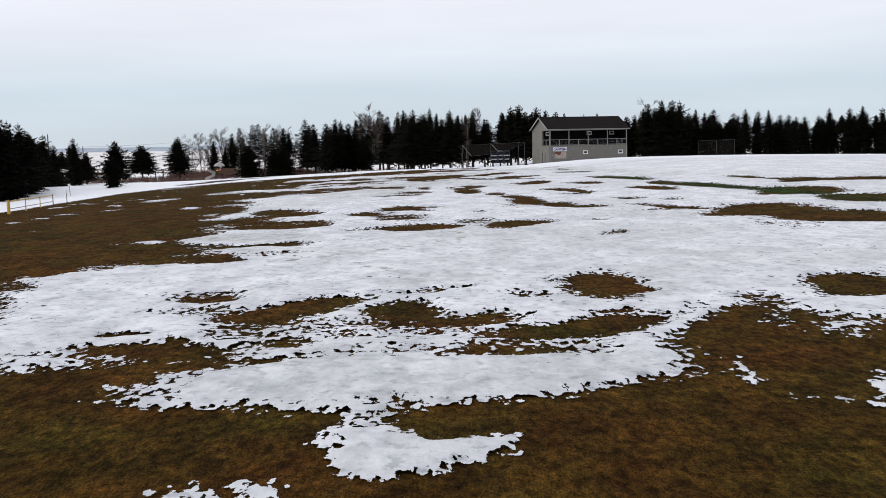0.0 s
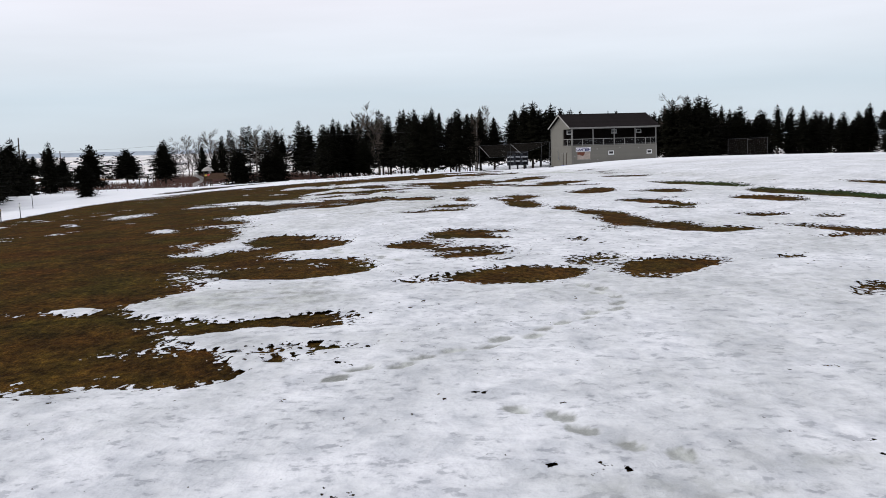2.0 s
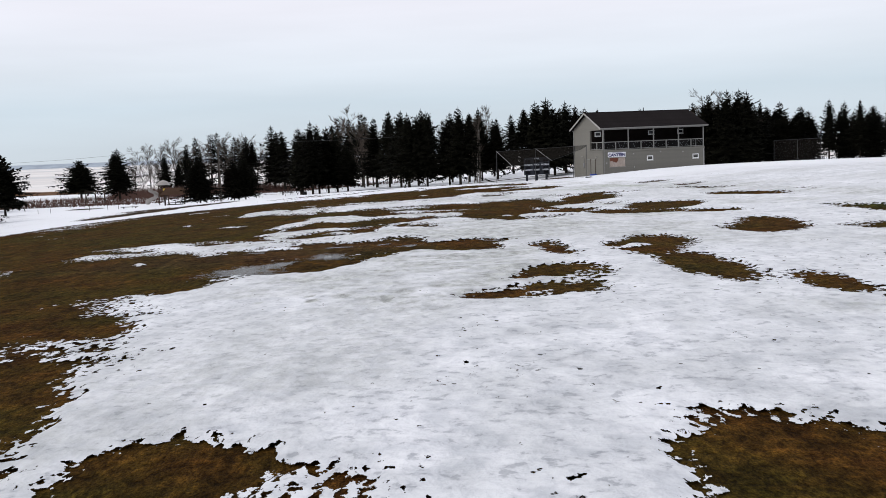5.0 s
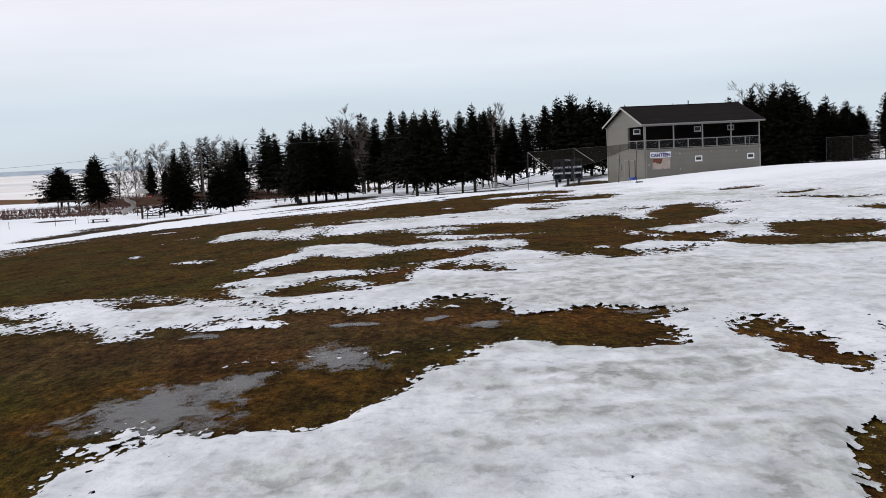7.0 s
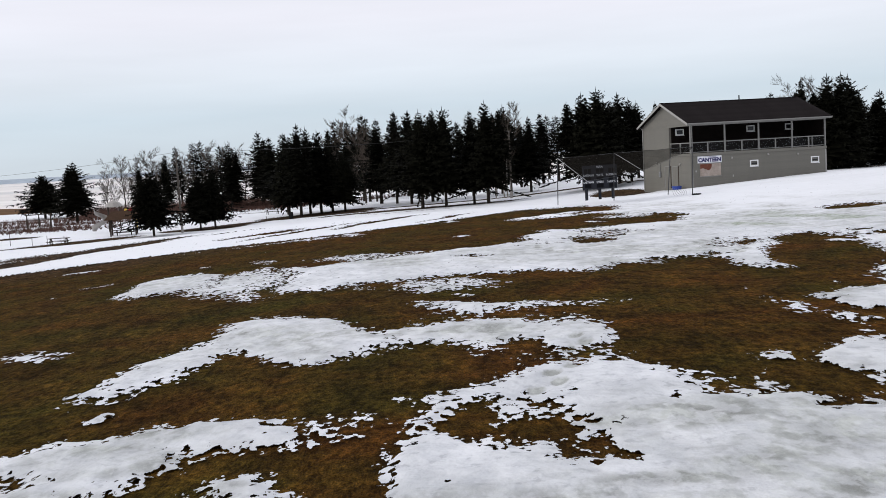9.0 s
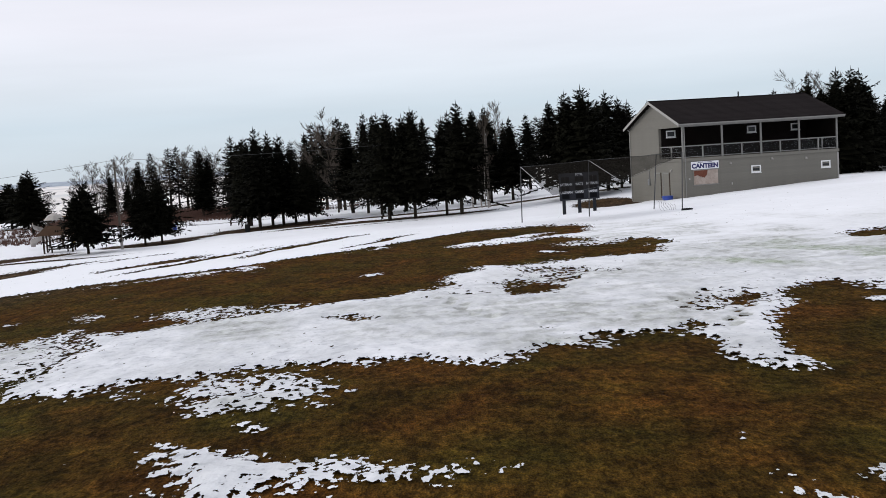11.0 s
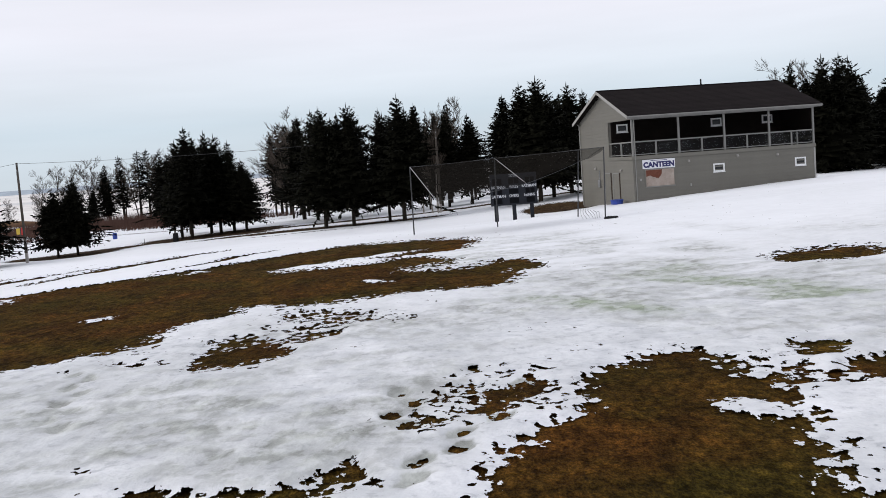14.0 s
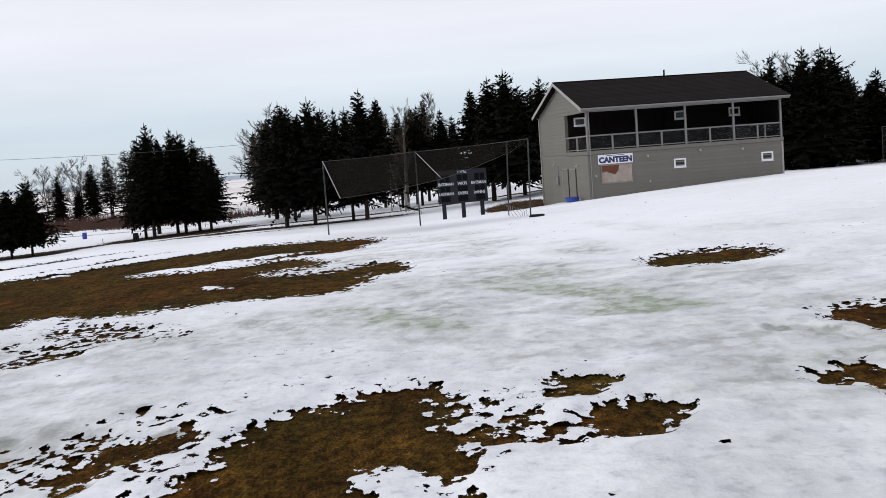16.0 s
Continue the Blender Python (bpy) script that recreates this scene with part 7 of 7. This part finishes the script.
net = thing("practice_net", "dark sagging cricket practice net on thin steel posts", "sports net")
TOPS = [Vector((3.24, 152.9, 2.72)), Vector((7.53, 153.4, 2.86)), Vector((11.9, 154.0, 2.98)), Vector((12.55, 150.4, 3.03))]
for k, (bx, by) in enumerate(((3.2, 153.4), (7.52, 154.1), (11.82, 155.0), (12.47, 150.6))):
    part("post", rod((bx, by, at_ground(bx, by, -0.3)), TOPS[k], 0.035, 0.03, 10), DARKSTEEL, net)
FRONT = [Vector((4.41, 147.6, 1.12)), Vector((8.66, 149.4, 1.58)), Vector((11.91, 151.3, 2.56))]
part("strut", rod(TOPS[0], FRONT[0], 0.02, None, 8), STEEL, net, "pale slanting strut")
part("strut", rod(TOPS[1], FRONT[1], 0.02, None, 8), STEEL, net, "pale slanting strut")
bm = bmesh.new()
add_cable(bm, sag_line(TOPS[0], TOPS[1], 0.03) + sag_line(TOPS[1], TOPS[3], 0.03), 0.015)
part("top_cable", bm, DARKSTEEL, net)
bm = bmesh.new()
add_cable(bm, sag_line(FRONT[0], FRONT[1], 0.06) + sag_line(FRONT[1], FRONT[2], 0.05) + [TOPS[3]], 0.010)
part("low_cable", bm, DARKSTEEL, net)


def net_sheet(name, rows, sag):
    """A hanging sheet between two polylines, with folds."""
    b = bmesh.new()
    n, k = 26, 8
    grid = []
    for i in range(n + 1):
        t = i / n * (len(rows) - 1)
        j = min(int(t), len(rows) - 2)
        a = rows[j][0].lerp(rows[j + 1][0], t - j)
        c = rows[j][1].lerp(rows[j + 1][1], t - j)
        line = []
        for m in range(k + 1):
            q = a.lerp(c, m / k)
            dip = sag * 4 * (m / k) * (1 - m / k)
            line.append(b.verts.new(q + Vector((0.05 * math.sin(i * 1.7 + m), 0.06 * math.sin(i * 0.9), -dip - 0.03 * math.sin(i * 1.3)))))
        grid.append(line)
    for p, q in zip(grid, grid[1:]):
        for m in range(k):
            b.faces.new((p[m], q[m], q[m + 1], p[m + 1]))
    return part(name, b, NETTING, net, "fine black netting")


net_sheet("netting", [(TOPS[0], FRONT[0]), (TOPS[1], FRONT[1]), (TOPS[3], FRONT[2])], 0.12)
bm = bmesh.new()
for i in range(10):
    a = i / 10 * math.tau
    add_rod(bm, (12.75 + 0.28 * math.cos(a), 150.5 + 0.2 * math.sin(a), at_ground(12.75, 150.5, 0.09)), (12.75 + 0.28 * math.cos(a + 0.63), 150.5 + 0.2 * math.sin(a + 0.63), at_ground(12.75, 150.5, 0.07)), 0.085, None, 8)
tagged(mesh_object("tyre", bm, BLACK), "black tyre lying on snow at a post's foot", "tyre")
bm = bmesh.new()
for i in range(7):
    pts = [Vector((11.55 + i * 0.13 + 0.22 * k / 6 + 0.05 * math.sin(k + i), 152.6 - 0.12 * i + 0.25 * math.sin(k * 0.5), at_ground(11.8, 152.6, 0.02) + (0.62 - 0.03 * i) * (1 - (k / 6) ** 1.6))) for k in range(7)]
    add_cable(bm, pts, 0.012, 4)
tagged(mesh_object("wire_hoops", bm, STEEL), "loose pale wire hoops leaning together in snow", "wire")

# ---------------------------------------------------------------- scoreboard
board_m = pose(10.25, 173.75, 0.55, 0, 0, 8)
score = thing("scoreboard", "dark blue-black cricket scoreboard with white words on three posts", "scoreboard", board_m)
part("board", box(-1.7, 1.7, 0.0, 0.09, -1.12, 1.12, 0.012), BOARD, score)
for u in (-1.32, 0.0, 1.3):
    part("post", box(u - 0.13, u + 0.13, 0.095, 0.24, -2.6, 0.9, 0.01), BOARD, score)
for u0, u1, w0, w1 in ((-1.52, -1.22, 0.34, 0.80), (-1.16, -0.86, 0.34, 0.80), (-0.36, -0.02, 0.40, 0.78), (0.04, 0.38, 0.40, 0.78), (0.86, 1.16, 0.34, 0.80), (1.22, 1.52, 0.34, 0.80), (-1.52, -1.22, -0.32, 0.02), (-1.16, -0.86, -0.32, 0.02), (-0.34, 0.34, -0.32, 0.02), (0.86, 1.16, -0.32, 0.02), (1.22, 1.52, -0.32, 0.02), (-1.5, -0.88, -1.0, -0.62), (-0.34, 0.34, -1.0, -0.62), (0.9, 1.5, -1.0, -0.62)):
    part("number_slot", box(u0, u1, -0.016, -0.001, w0, w1, 0.003), BOARD_DARK, score, "black number slot")
for words, u, w, size in (("TOTAL", 0.0, 0.96, 0.24), ("BATSMAN", -1.12, 0.18, 0.27), ("WKTS", 0.0, 0.18, 0.27), ("BATSMAN", 1.12, 0.18, 0.27), ("LASTMAN", -1.12, -0.47, 0.27), ("OVERS", 0.0, -0.47, 0.27), ("1stINNS", 1.12, -0.47, 0.27)):
    text_object("lettering", words, size, pose(u, -0.004, w, 90, 0, 0), LETTER, score, 0.003, 0.86)


# ---------------------------------------------------------------- poles and wires
def utility_pole(x, y, top, arm, lean=0.0):
    z = at_ground(x, y)
    p = thing("utility_pole", "weathered grey wooden utility pole", "utility pole", pose(x, y, z, lean, lean * 0.6, 0), "utility poles")
    h = top - z
    part("shaft", rod((0, 0, -0.4), (0, 0, h), 0.15, 0.10, 12), POLEWOOD, p)
    part("base_collar", rod((0, 0, 0.1), (0, 0, 1.0), 0.156, 0.154, 12), BEIGE, p, "pale collar round the foot")
    for k in range(arm):
        part("insulator", rod((0.0, -0.14, h - 0.25 - 0.6 * k), (0.0, -0.14, h - 0.08 - 0.6 * k), 0.05, 0.035, 8), STEEL, p)
        part("bracket", box(-0.03, 0.03, -0.16, -0.08, h - 0.30 - 0.6 * k, h - 0.24 - 0.6 * k), DARKSTEEL, p)
    return Vector((x, y - 0.14, top - 0.1))


P1 = utility_pole(5.6, 211.6, 6.2, 2)
P2 = utility_pole(-35.7, 201.6, 5.7, 2, -1.0)
P3 = utility_pole(-82.6, 230.5, 3.85, 2, 0.5)
utility_pole(-74.8, 190.5, 6.2, 2)
for a, b, sag, drop in ((P1, P2, 0.5, 0.0), (P2, P3, 0.5, 0.0)):
    w = bmesh.new()
    add_cable(w, sag_line(a - Vector((0, 0, drop)), b - Vector((0, 0, drop)), sag, 20), 0.016, 4)
    tagged(mesh_object("overhead_wire", w, WIRE), "thin black overhead wire between poles", "wire", "wires")
# birch-pale light post by the row of trees
lp = thing("light_post", "slim pale post with a bright lower section", "post", pose(5.3, 209.9, at_ground(5.3, 209.9)))
part("post", rod((0, 0, -0.3), (0, 0, 2.4), 0.09, 0.08, 10), BEIGE, lp)

# ---------------------------------------------------------------- playground and picnic place
tower_z = at_ground(-48.4, 217.3)
tower = thing("play_tower", "playground tower with beige cap roof and spiral slide", "play tower", pose(-48.4, 217.3, tower_z, 0, 0, 15))
for sx_ in (-0.75, 0.75):
    for sy_ in (-0.75, 0.75):
        part("post", rod((sx_, sy_, -0.3), (sx_, sy_, 3.5), 0.07, None, 8), DARKWOOD, tower)
part("platform", box(-0.85, 0.85, -0.85, 0.85, 1.5, 1.62, 0.01), BROWNPANEL, tower)
for x0, x1, y0, y1 in ((-0.8, 0.8, -0.82, -0.77), (0.77, 0.82, -0.76, 0.76), (-0.8, 0.8, 0.77, 0.82)):
    part("side_panel", box(x0, x1, y0, y1, 1.63, 2.4, 0.008), BROWNPANEL, tower, "brown side panel")
bm = bmesh.new()
ring = [bm.verts.new((1.25 * math.cos(i * math.tau / 8), 1.25 * math.sin(i * math.tau / 8), 3.45)) for i in range(8)]
ring2 = [bm.verts.new((0.8 * math.cos(i * math.tau / 8), 0.8 * math.sin(i * math.tau / 8), 4.0)) for i in range(8)]
peak = bm.verts.new((0, 0, 4.35))
for i in range(8):
    bm.faces.new((ring[i], ring[(i + 1) % 8], ring2[(i + 1) % 8], ring2[i]))
    bm.faces.new((ring2[i], ring2[(i + 1) % 8], peak))
bm.faces.new(ring[::-1])
part("cap_roof", bm, BEIGE, tower, "beige cap roof")
bm = bmesh.new()
prev = None
for i in range(25):
    t = i / 24
    a = math.radians(200 - 400 * t)
    c = Vector((-1.6 + 0.55 * math.cos(a) - 0.5 * t, -0.2 + 0.55 * math.sin(a), 2.75 - 2.45 * t))
    inn, out = Vector((-math.cos(a), -math.sin(a), 0)), Vector((math.cos(a), math.sin(a), 0))
    line = [bm.verts.new(c + inn * 0.22 + Vector((0, 0, 0.30))), bm.verts.new(c + inn * 0.18), bm.verts.new(c + out * 0.32), bm.verts.new(c + out * 0.40 + Vector((0, 0, 0.55)))]
    if prev:
        for k in range(3):
            bm.faces.new((prev[k], line[k], line[k + 1], prev[k + 1]))
    prev = line
slide = part("spiral_slide", bm, BEIGE, tower, "beige spiral slide")
sol = slide.modifiers.new("wall", "SOLIDIFY")
sol.thickness = 0.05

sh_z = at_ground(-44.0, 205.0)
shelter = thing("picnic_shelter", "small brown-roofed timber shelter beside the slide", "shelter", pose(-43.8, 205.4, sh_z, 0, 0, 12))
for sx_ in (-1.5, 1.5):
    for sy_ in (-1.2, 1.2):
        part("post", box(sx_ - 0.09, sx_ + 0.09, sy_ - 0.09, sy_ + 0.09, -0.3, 2.2, 0.01), DARKWOOD, shelter)
bm = bmesh.new()
low = [bm.verts.new(p) for p in ((-2.2, -1.8, 2.1), (2.2, -1.8, 2.1), (2.2, 1.8, 2.1), (-2.2, 1.8, 2.1))]
ra, rb = bm.verts.new((-1.3, 0, 3.1)), bm.verts.new((1.3, 0, 3.1))
for f in ((low[0], low[1], rb, ra), (low[2], low[3], ra, rb), (low[1], low[2], rb), (low[3], low[0], ra), (low[3], low[2], low[1], low[0])):
    bm.faces.new(f)
part("roof", bm, BROWNPANEL, shelter, "brown hipped roof")
part("play_panel", box(1.62, 1.68, -1.0, 0.0, 1.0, 2.0, 0.01), YELLOW, shelter, "yellow play panel")
part("play_panel", box(1.62, 1.68, 0.02, 0.8, 1.0, 2.0, 0.01), RUST, shelter, "red play panel")
part("bench", box(-1.3, 1.3, -0.9, -0.55, 0.42, 0.48, 0.01), DARKWOOD, shelter)
part("bench", box(-1.3, 1.3, 0.55, 0.9, 0.42, 0.48, 0.01), DARKWOOD, shelter)
part("tabletop", box(-1.3, 1.3, -0.4, 0.4, 0.72, 0.78, 0.01), DARKWOOD, shelter)
part("table_leg", box(-0.9, -0.8, -0.3, 0.3, -0.2, 0.718), DARKWOOD, shelter)
part("table_leg", box(0.8, 0.9, -0.3, 0.3, -0.2, 0.718), DARKWOOD, shelter)


def picnic_table(x, y, turn):
    t = thing("picnic_table", "dark wooden picnic table with benches, standing on snow", "picnic table", pose(x, y, at_ground(x, y, 0.03), 0, 0, turn) @ Matrix.Scale(1.12, 4), "picnic tables")
    for k in range(5):
        part("plank", box(-1.05, 1.05, -0.375 + k * 0.15, -0.23 + k * 0.15, 0.71, 0.75, 0.004), DARKWOOD, t)
    for s in (-1, 1):
        part("bench", box(-1.05, 1.05, s * 0.72 - 0.13, s * 0.72 + 0.13, 0.42, 0.46, 0.004), DARKWOOD, t)
        part("beam", box(s * 0.75 - 0.04, s * 0.75 + 0.04, -0.82, 0.82, 0.36, 0.418), DARKWOOD, t)
        part("brace", box(s * 0.75 - 0.04, s * 0.75 + 0.04, -0.36, 0.36, 0.64, 0.708), DARKWOOD, t)
        for q in (-1, 1):
            part("leg", rod((s * 0.75, q * 0.62, -0.1), (s * 0.75, q * 0.22, 0.7), 0.05, None, 6), DARKWOOD, t)
    return t


picnic_table(-47.4, 192.5, 8)
picnic_table(-30.5, 243.0, 20)


def barrel(x, y, mat, label):
    b = thing("barrel", label, "barrel", pose(x, y, at_ground(x, y)), "barrels")
    m = bmesh.new()
    for z0, z1, r0, r1 in ((-0.1, 0.28, 0.28, 0.31), (0.28, 0.31, 0.325, 0.325), (0.31, 0.6, 0.31, 0.31), (0.6, 0.63, 0.325, 0.325), (0.63, 0.92, 0.31, 0.28)):
        add_rod(m, (0, 0, z0), (0, 0, z1), r0, r1, 16)
    part("body", m, mat, b)
    part("rim", rod((0, 0, 0.92), (0, 0, 0.95), 0.295, 0.295, 16), mat, b)


barrel(-39.9, 243.4, BLUE, "blue plastic rubbish barrel beside the snowy path")
barrel(-23.9, 213.4, BLACK, "black rubbish barrel under the spruces")

swing = thing("swing_frame", "dark timber swing frame in the snow", "swing frame", pose(-66.9, 239.5, at_ground(-66.9, 239.5), 0, 0, 35))
for u in (-1.8, 0.0, 1.8):
    part("leg", rod((u, -0.5, -0.2), (u, 0.0, 2.6), 0.08, 0.07, 8), DARKWOOD, swing)
    part("leg", rod((u, 0.5, -0.2), (u, 0.0, 2.6), 0.08, 0.07, 8), DARKWOOD, swing)
part("beam", rod((-2.1, 0, 2.62), (2.1, 0, 2.62), 0.08, None, 8), DARKWOOD, swing)


def stake(x, y, h, mat=DARKWOOD, r=0.035, lean=0.0, label="thin dark fence stake standing in snow"):
    s = thing("stake", label, "stake", pose(x, y, at_ground(x, y), lean, 0, 0), "stakes")
    part("shaft", rod((0, 0, -0.3), (0, 0, h), r, r * 0.9, 8), mat, s)
    part("tip", rod((0, 0, h), (0, 0, h + 0.04), r * 0.9, r * 0.4, 8), mat, s)
    return s


for x, y, h in ((-51.5, 195.5, 1.0), (-50.4, 197.2, 1.0), (-47.6, 194.8, 0.9), (-55, 198, 1.3), (-58, 190, 1.2), (-62, 196, 1.0), (-22.5, 240, 1.0), (-20.8, 240, 1.0), (-27, 212, 0.8)):
    stake(x, y, h)

# ---------------------------------------------------------------- by the gate
gate = thing("barrier_gate", "yellow steel pipe barrier gate across the snowy lane", "gate")
ga, gb = Vector((-31.6, 72.5, 0)), Vector((-35.4, 90.5, 0))
ga.z, gb.z = at_ground(ga.x, ga.y), at_ground(gb.x, gb.y)
part("post", rod(ga - Vector((0, 0, 0.3)), ga + Vector((0, 0, 0.95)), 0.09, None, 10), YELLOW, gate)
part("post", rod(ga + Vector((-0.3, 0.5, -0.3)), ga + Vector((-0.3, 0.5, 0.95)), 0.06, None, 10), YELLOW, gate)
part("top_bar", rod(ga + Vector((0, 0, 0.9)), gb + Vector((0, 0, 0.9)), 0.04, None, 8), YELLOW, gate)
part("low_bar", rod(ga + Vector((0, 0, 0.35)), gb + Vector((0, 0, 0.35)), 0.03, None, 8), STEEL, gate)
for k in (0.33, 0.66, 1.0):
    q = ga.lerp(gb, k)
    q.z = at_ground(q.x, q.y)
    part("upright", rod(q - Vector((0, 0, 0.3)), q + Vector((0, 0, 1.0)), 0.04, None, 8), DARKSTEEL if k == 1.0 else YELLOW, gate)
info = thing("notice_board", "pale notice board on two posts beside the gate", "notice board", pose(-31.9, 71.2, at_ground(-31.9, 71.2), 0, 0, 10))
part("board", box(-0.9, 0.25, -0.03, 0.03, 1.15, 2.1, 0.01), WHITE, info)
part("print_area", box(-0.8, 0.15, -0.036, -0.032, 1.3, 1.75), SIGN_BLUE, info, "blue panel of unreadable print")
part("post", rod((0.0, 0.07, -0.3), (0.0, 0.07, 2.2), 0.04, None, 8), STEEL, info)
part("post", rod((-0.75, 0.07, -0.3), (-0.75, 0.07, 2.2), 0.04, None, 8), STEEL, info)
for x, y, h in ((-45.2, 121.0, 1.6), (-36.2, 96.0, 1.2)):
    s = stake(x, y, h, DARKSTEEL, 0.035, 4, "leaning steel marker post with a white tag")
    part("tag", box(-0.13, 0.13, -0.05, -0.035, h - 0.25, h - 0.02, 0.004), WHITE, s, "white tag")
for x, y in ((-62, 168), (-60.5, 166), (-56.5, 160)):
    stake(x, y, 0.9)

# backstop net at the far east side
back = thing("backstop", "faint dark backstop netting on steel posts before the spruces", "sports net")
BL, BR = Vector((52.5, 204.0, 2.5)), Vector((59.1, 201.5, 2.62))
for p in (BL, BL.lerp(BR, 0.5), BR):
    part("post", rod((p.x, p.y, at_ground(p.x, p.y, -0.3)), p, 0.04, None, 8), DARKSTEEL, back)
part("top_bar", rod(BL, BR, 0.025, None, 6), DARKSTEEL, back)
b_ = bmesh.new()
vs = [b_.verts.new((BL.x, BL.y, at_ground(BL.x, BL.y, 0.3))), b_.verts.new((BR.x, BR.y, at_ground(BR.x, BR.y, 0.3))), b_.verts.new(BR), b_.verts.new(BL)]
b_.faces.new(vs)
bmesh.ops.subdivide_edges(b_, edges=b_.edges, cuts=6, use_grid_fill=True)
part("netting", b_, NETTING, back)

# blue tub by the west door
tub = thing("tub", "bright blue plastic tub against the wall in snow", "tub", wall_m @ pose(-0.75, 1.6, -3.3))
part("body", rod((0, 0, 0.0), (0, 0, 0.30), 0.42, 0.46, 16), BLUE, tub)
part("rim", rod((0, 0, 0.301), (0, 0, 0.33), 0.49, 0.49, 16), BLUE, tub)

# ---------------------------------------------------------------- dry brush along the shore
def brush_stuff(name, spots, label, seed):
    rnd = random.Random(seed)
    vs_, fs_ = [], []
    for cx, cy, rx, ry, n, h in spots:
        for _ in range(n):
            x, y = cx + rnd.uniform(-rx, rx), cy + rnd.uniform(-ry, ry)
            z = at_ground(x, y, -0.05)
            for _ in range(7):
                a, t = rnd.uniform(0, math.tau), rnd.uniform(0.1, 0.7)
                tip = (x + math.cos(a) * t * h, y + math.sin(a) * t * h, z + h * rnd.uniform(0.5, 1.2))
                w = 0.045
                k = len(vs_)
                vs_.extend([(x - w * math.sin(a), y + w * math.cos(a), z), (x + w * math.sin(a), y - w * math.cos(a), z), tip])
                fs_.append((k, k + 1, k + 2))
    me = bpy.data.meshes.new(name)
    me.from_pydata(vs_, [], fs_)
    me.materials.append(BRUSH)
    return tagged(new(name, me), label, "brush", "", "stuff")


brush_stuff("dry_brush", [(-80, 242, 22, 11, 800, 0.6), (-60, 232, 8, 5, 160, 0.8), (-90, 262, 34, 6, 1000, 0.7), (-60, 300, 22, 6, 700, 1.8), (-62, 318, 24, 8, 700, 2.6), (-84, 285, 26, 8, 600, 1.2), (-40, 300, 14, 6, 300, 1.8), (-72, 335, 18, 6, 700, 2.2), (-30, 285, 22, 6, 400, 1.0), (-58, 348, 10, 4, 300, 2.4)], "reddish leafless brush along the shore", 77)


def puddle(x, y, a, b, turn, seed):
    """A film of meltwater that follows the ground and thins out to a ragged rim."""
    rnd = random.Random(seed)
    m = bmesh.new()
    deep = m.verts.layers.float.new("depth")
    n, rings = 56, 9
    ph = [rnd.uniform(0, 6.28) for _ in range(3)]
    c, s = math.cos(radians(turn)), math.sin(radians(turn))
    top = m.verts.new((x, y, at_ground(x, y, 0.006)))
    top[deep] = 1.0
    before = None
    for k in range(1, rings + 1):
        q = k / rings
        ring = []
        for i in range(n):
            t = i / n * math.tau
            w = 1.2 * q * (1 + q * (0.16 * math.sin(2 * t + ph[0]) + 0.12 * math.sin(3 * t + ph[1]) + 0.06 * math.sin(5 * t + ph[2])))
            u, v = a * w * math.cos(t), b * w * math.sin(t)
            px, py = x + u * c - v * s, y + u * s + v * c
            ring.append(m.verts.new((px, py, at_ground(px, py, 0.006))))
            ring[-1][deep] = 1 - q
        for i in range(n):
            j = (i + 1) % n
            if before:
                m.faces.new((before[i], ring[i], ring[j], before[j]))
            else:
                m.faces.new((top, ring[i], ring[j]))
        before = ring
    for f in m.faces:
        f.smooth = True
    return tagged(mesh_object("puddle", m, WATER), "shallow grey meltwater puddle lying in brown turf", "puddle", "puddles")


for i, row in enumerate(((-11.9, 77.9, 1.25, 2.2, 0), (-9.3, 80.9, 0.85, 1.4, 0), (-11.0, 79.3, 0.6, 1.1, 0), (-6.4, 83.3, 0.7, 0.4, 52), (-7.5, 84.4, 0.4, 0.28, 73), (-9.3, 84.5, 0.7, 0.32, -13), (-12.6, 84.6, 0.55, 0.4, -38), (-3.2, 83.5, 0.45, 0.3, -42))):
    puddle(*row[:5], 60 + i)


# ---------------------------------------------------------------- coloured panels on a post by the shore
panels = thing("play_panel_post", "yellow and red play panels on a dark post", "play panel", pose(-56.3, 251.7, at_ground(-56.3, 251.7), 0, 0, 14))
part("post", rod((0, 0, -0.3), (0, 0, 2.7), 0.07, 0.06, 10), DARKSTEEL, panels)
part("yellow_panel", box(-0.58, -0.08, -0.03, 0.03, 1.6, 2.5, 0.02), YELLOW, panels, "yellow painted panel")
part("red_panel", box(0.08, 0.70, -0.03, 0.03, 1.5, 2.6, 0.02), RED_PAINT, panels, "red painted panel")
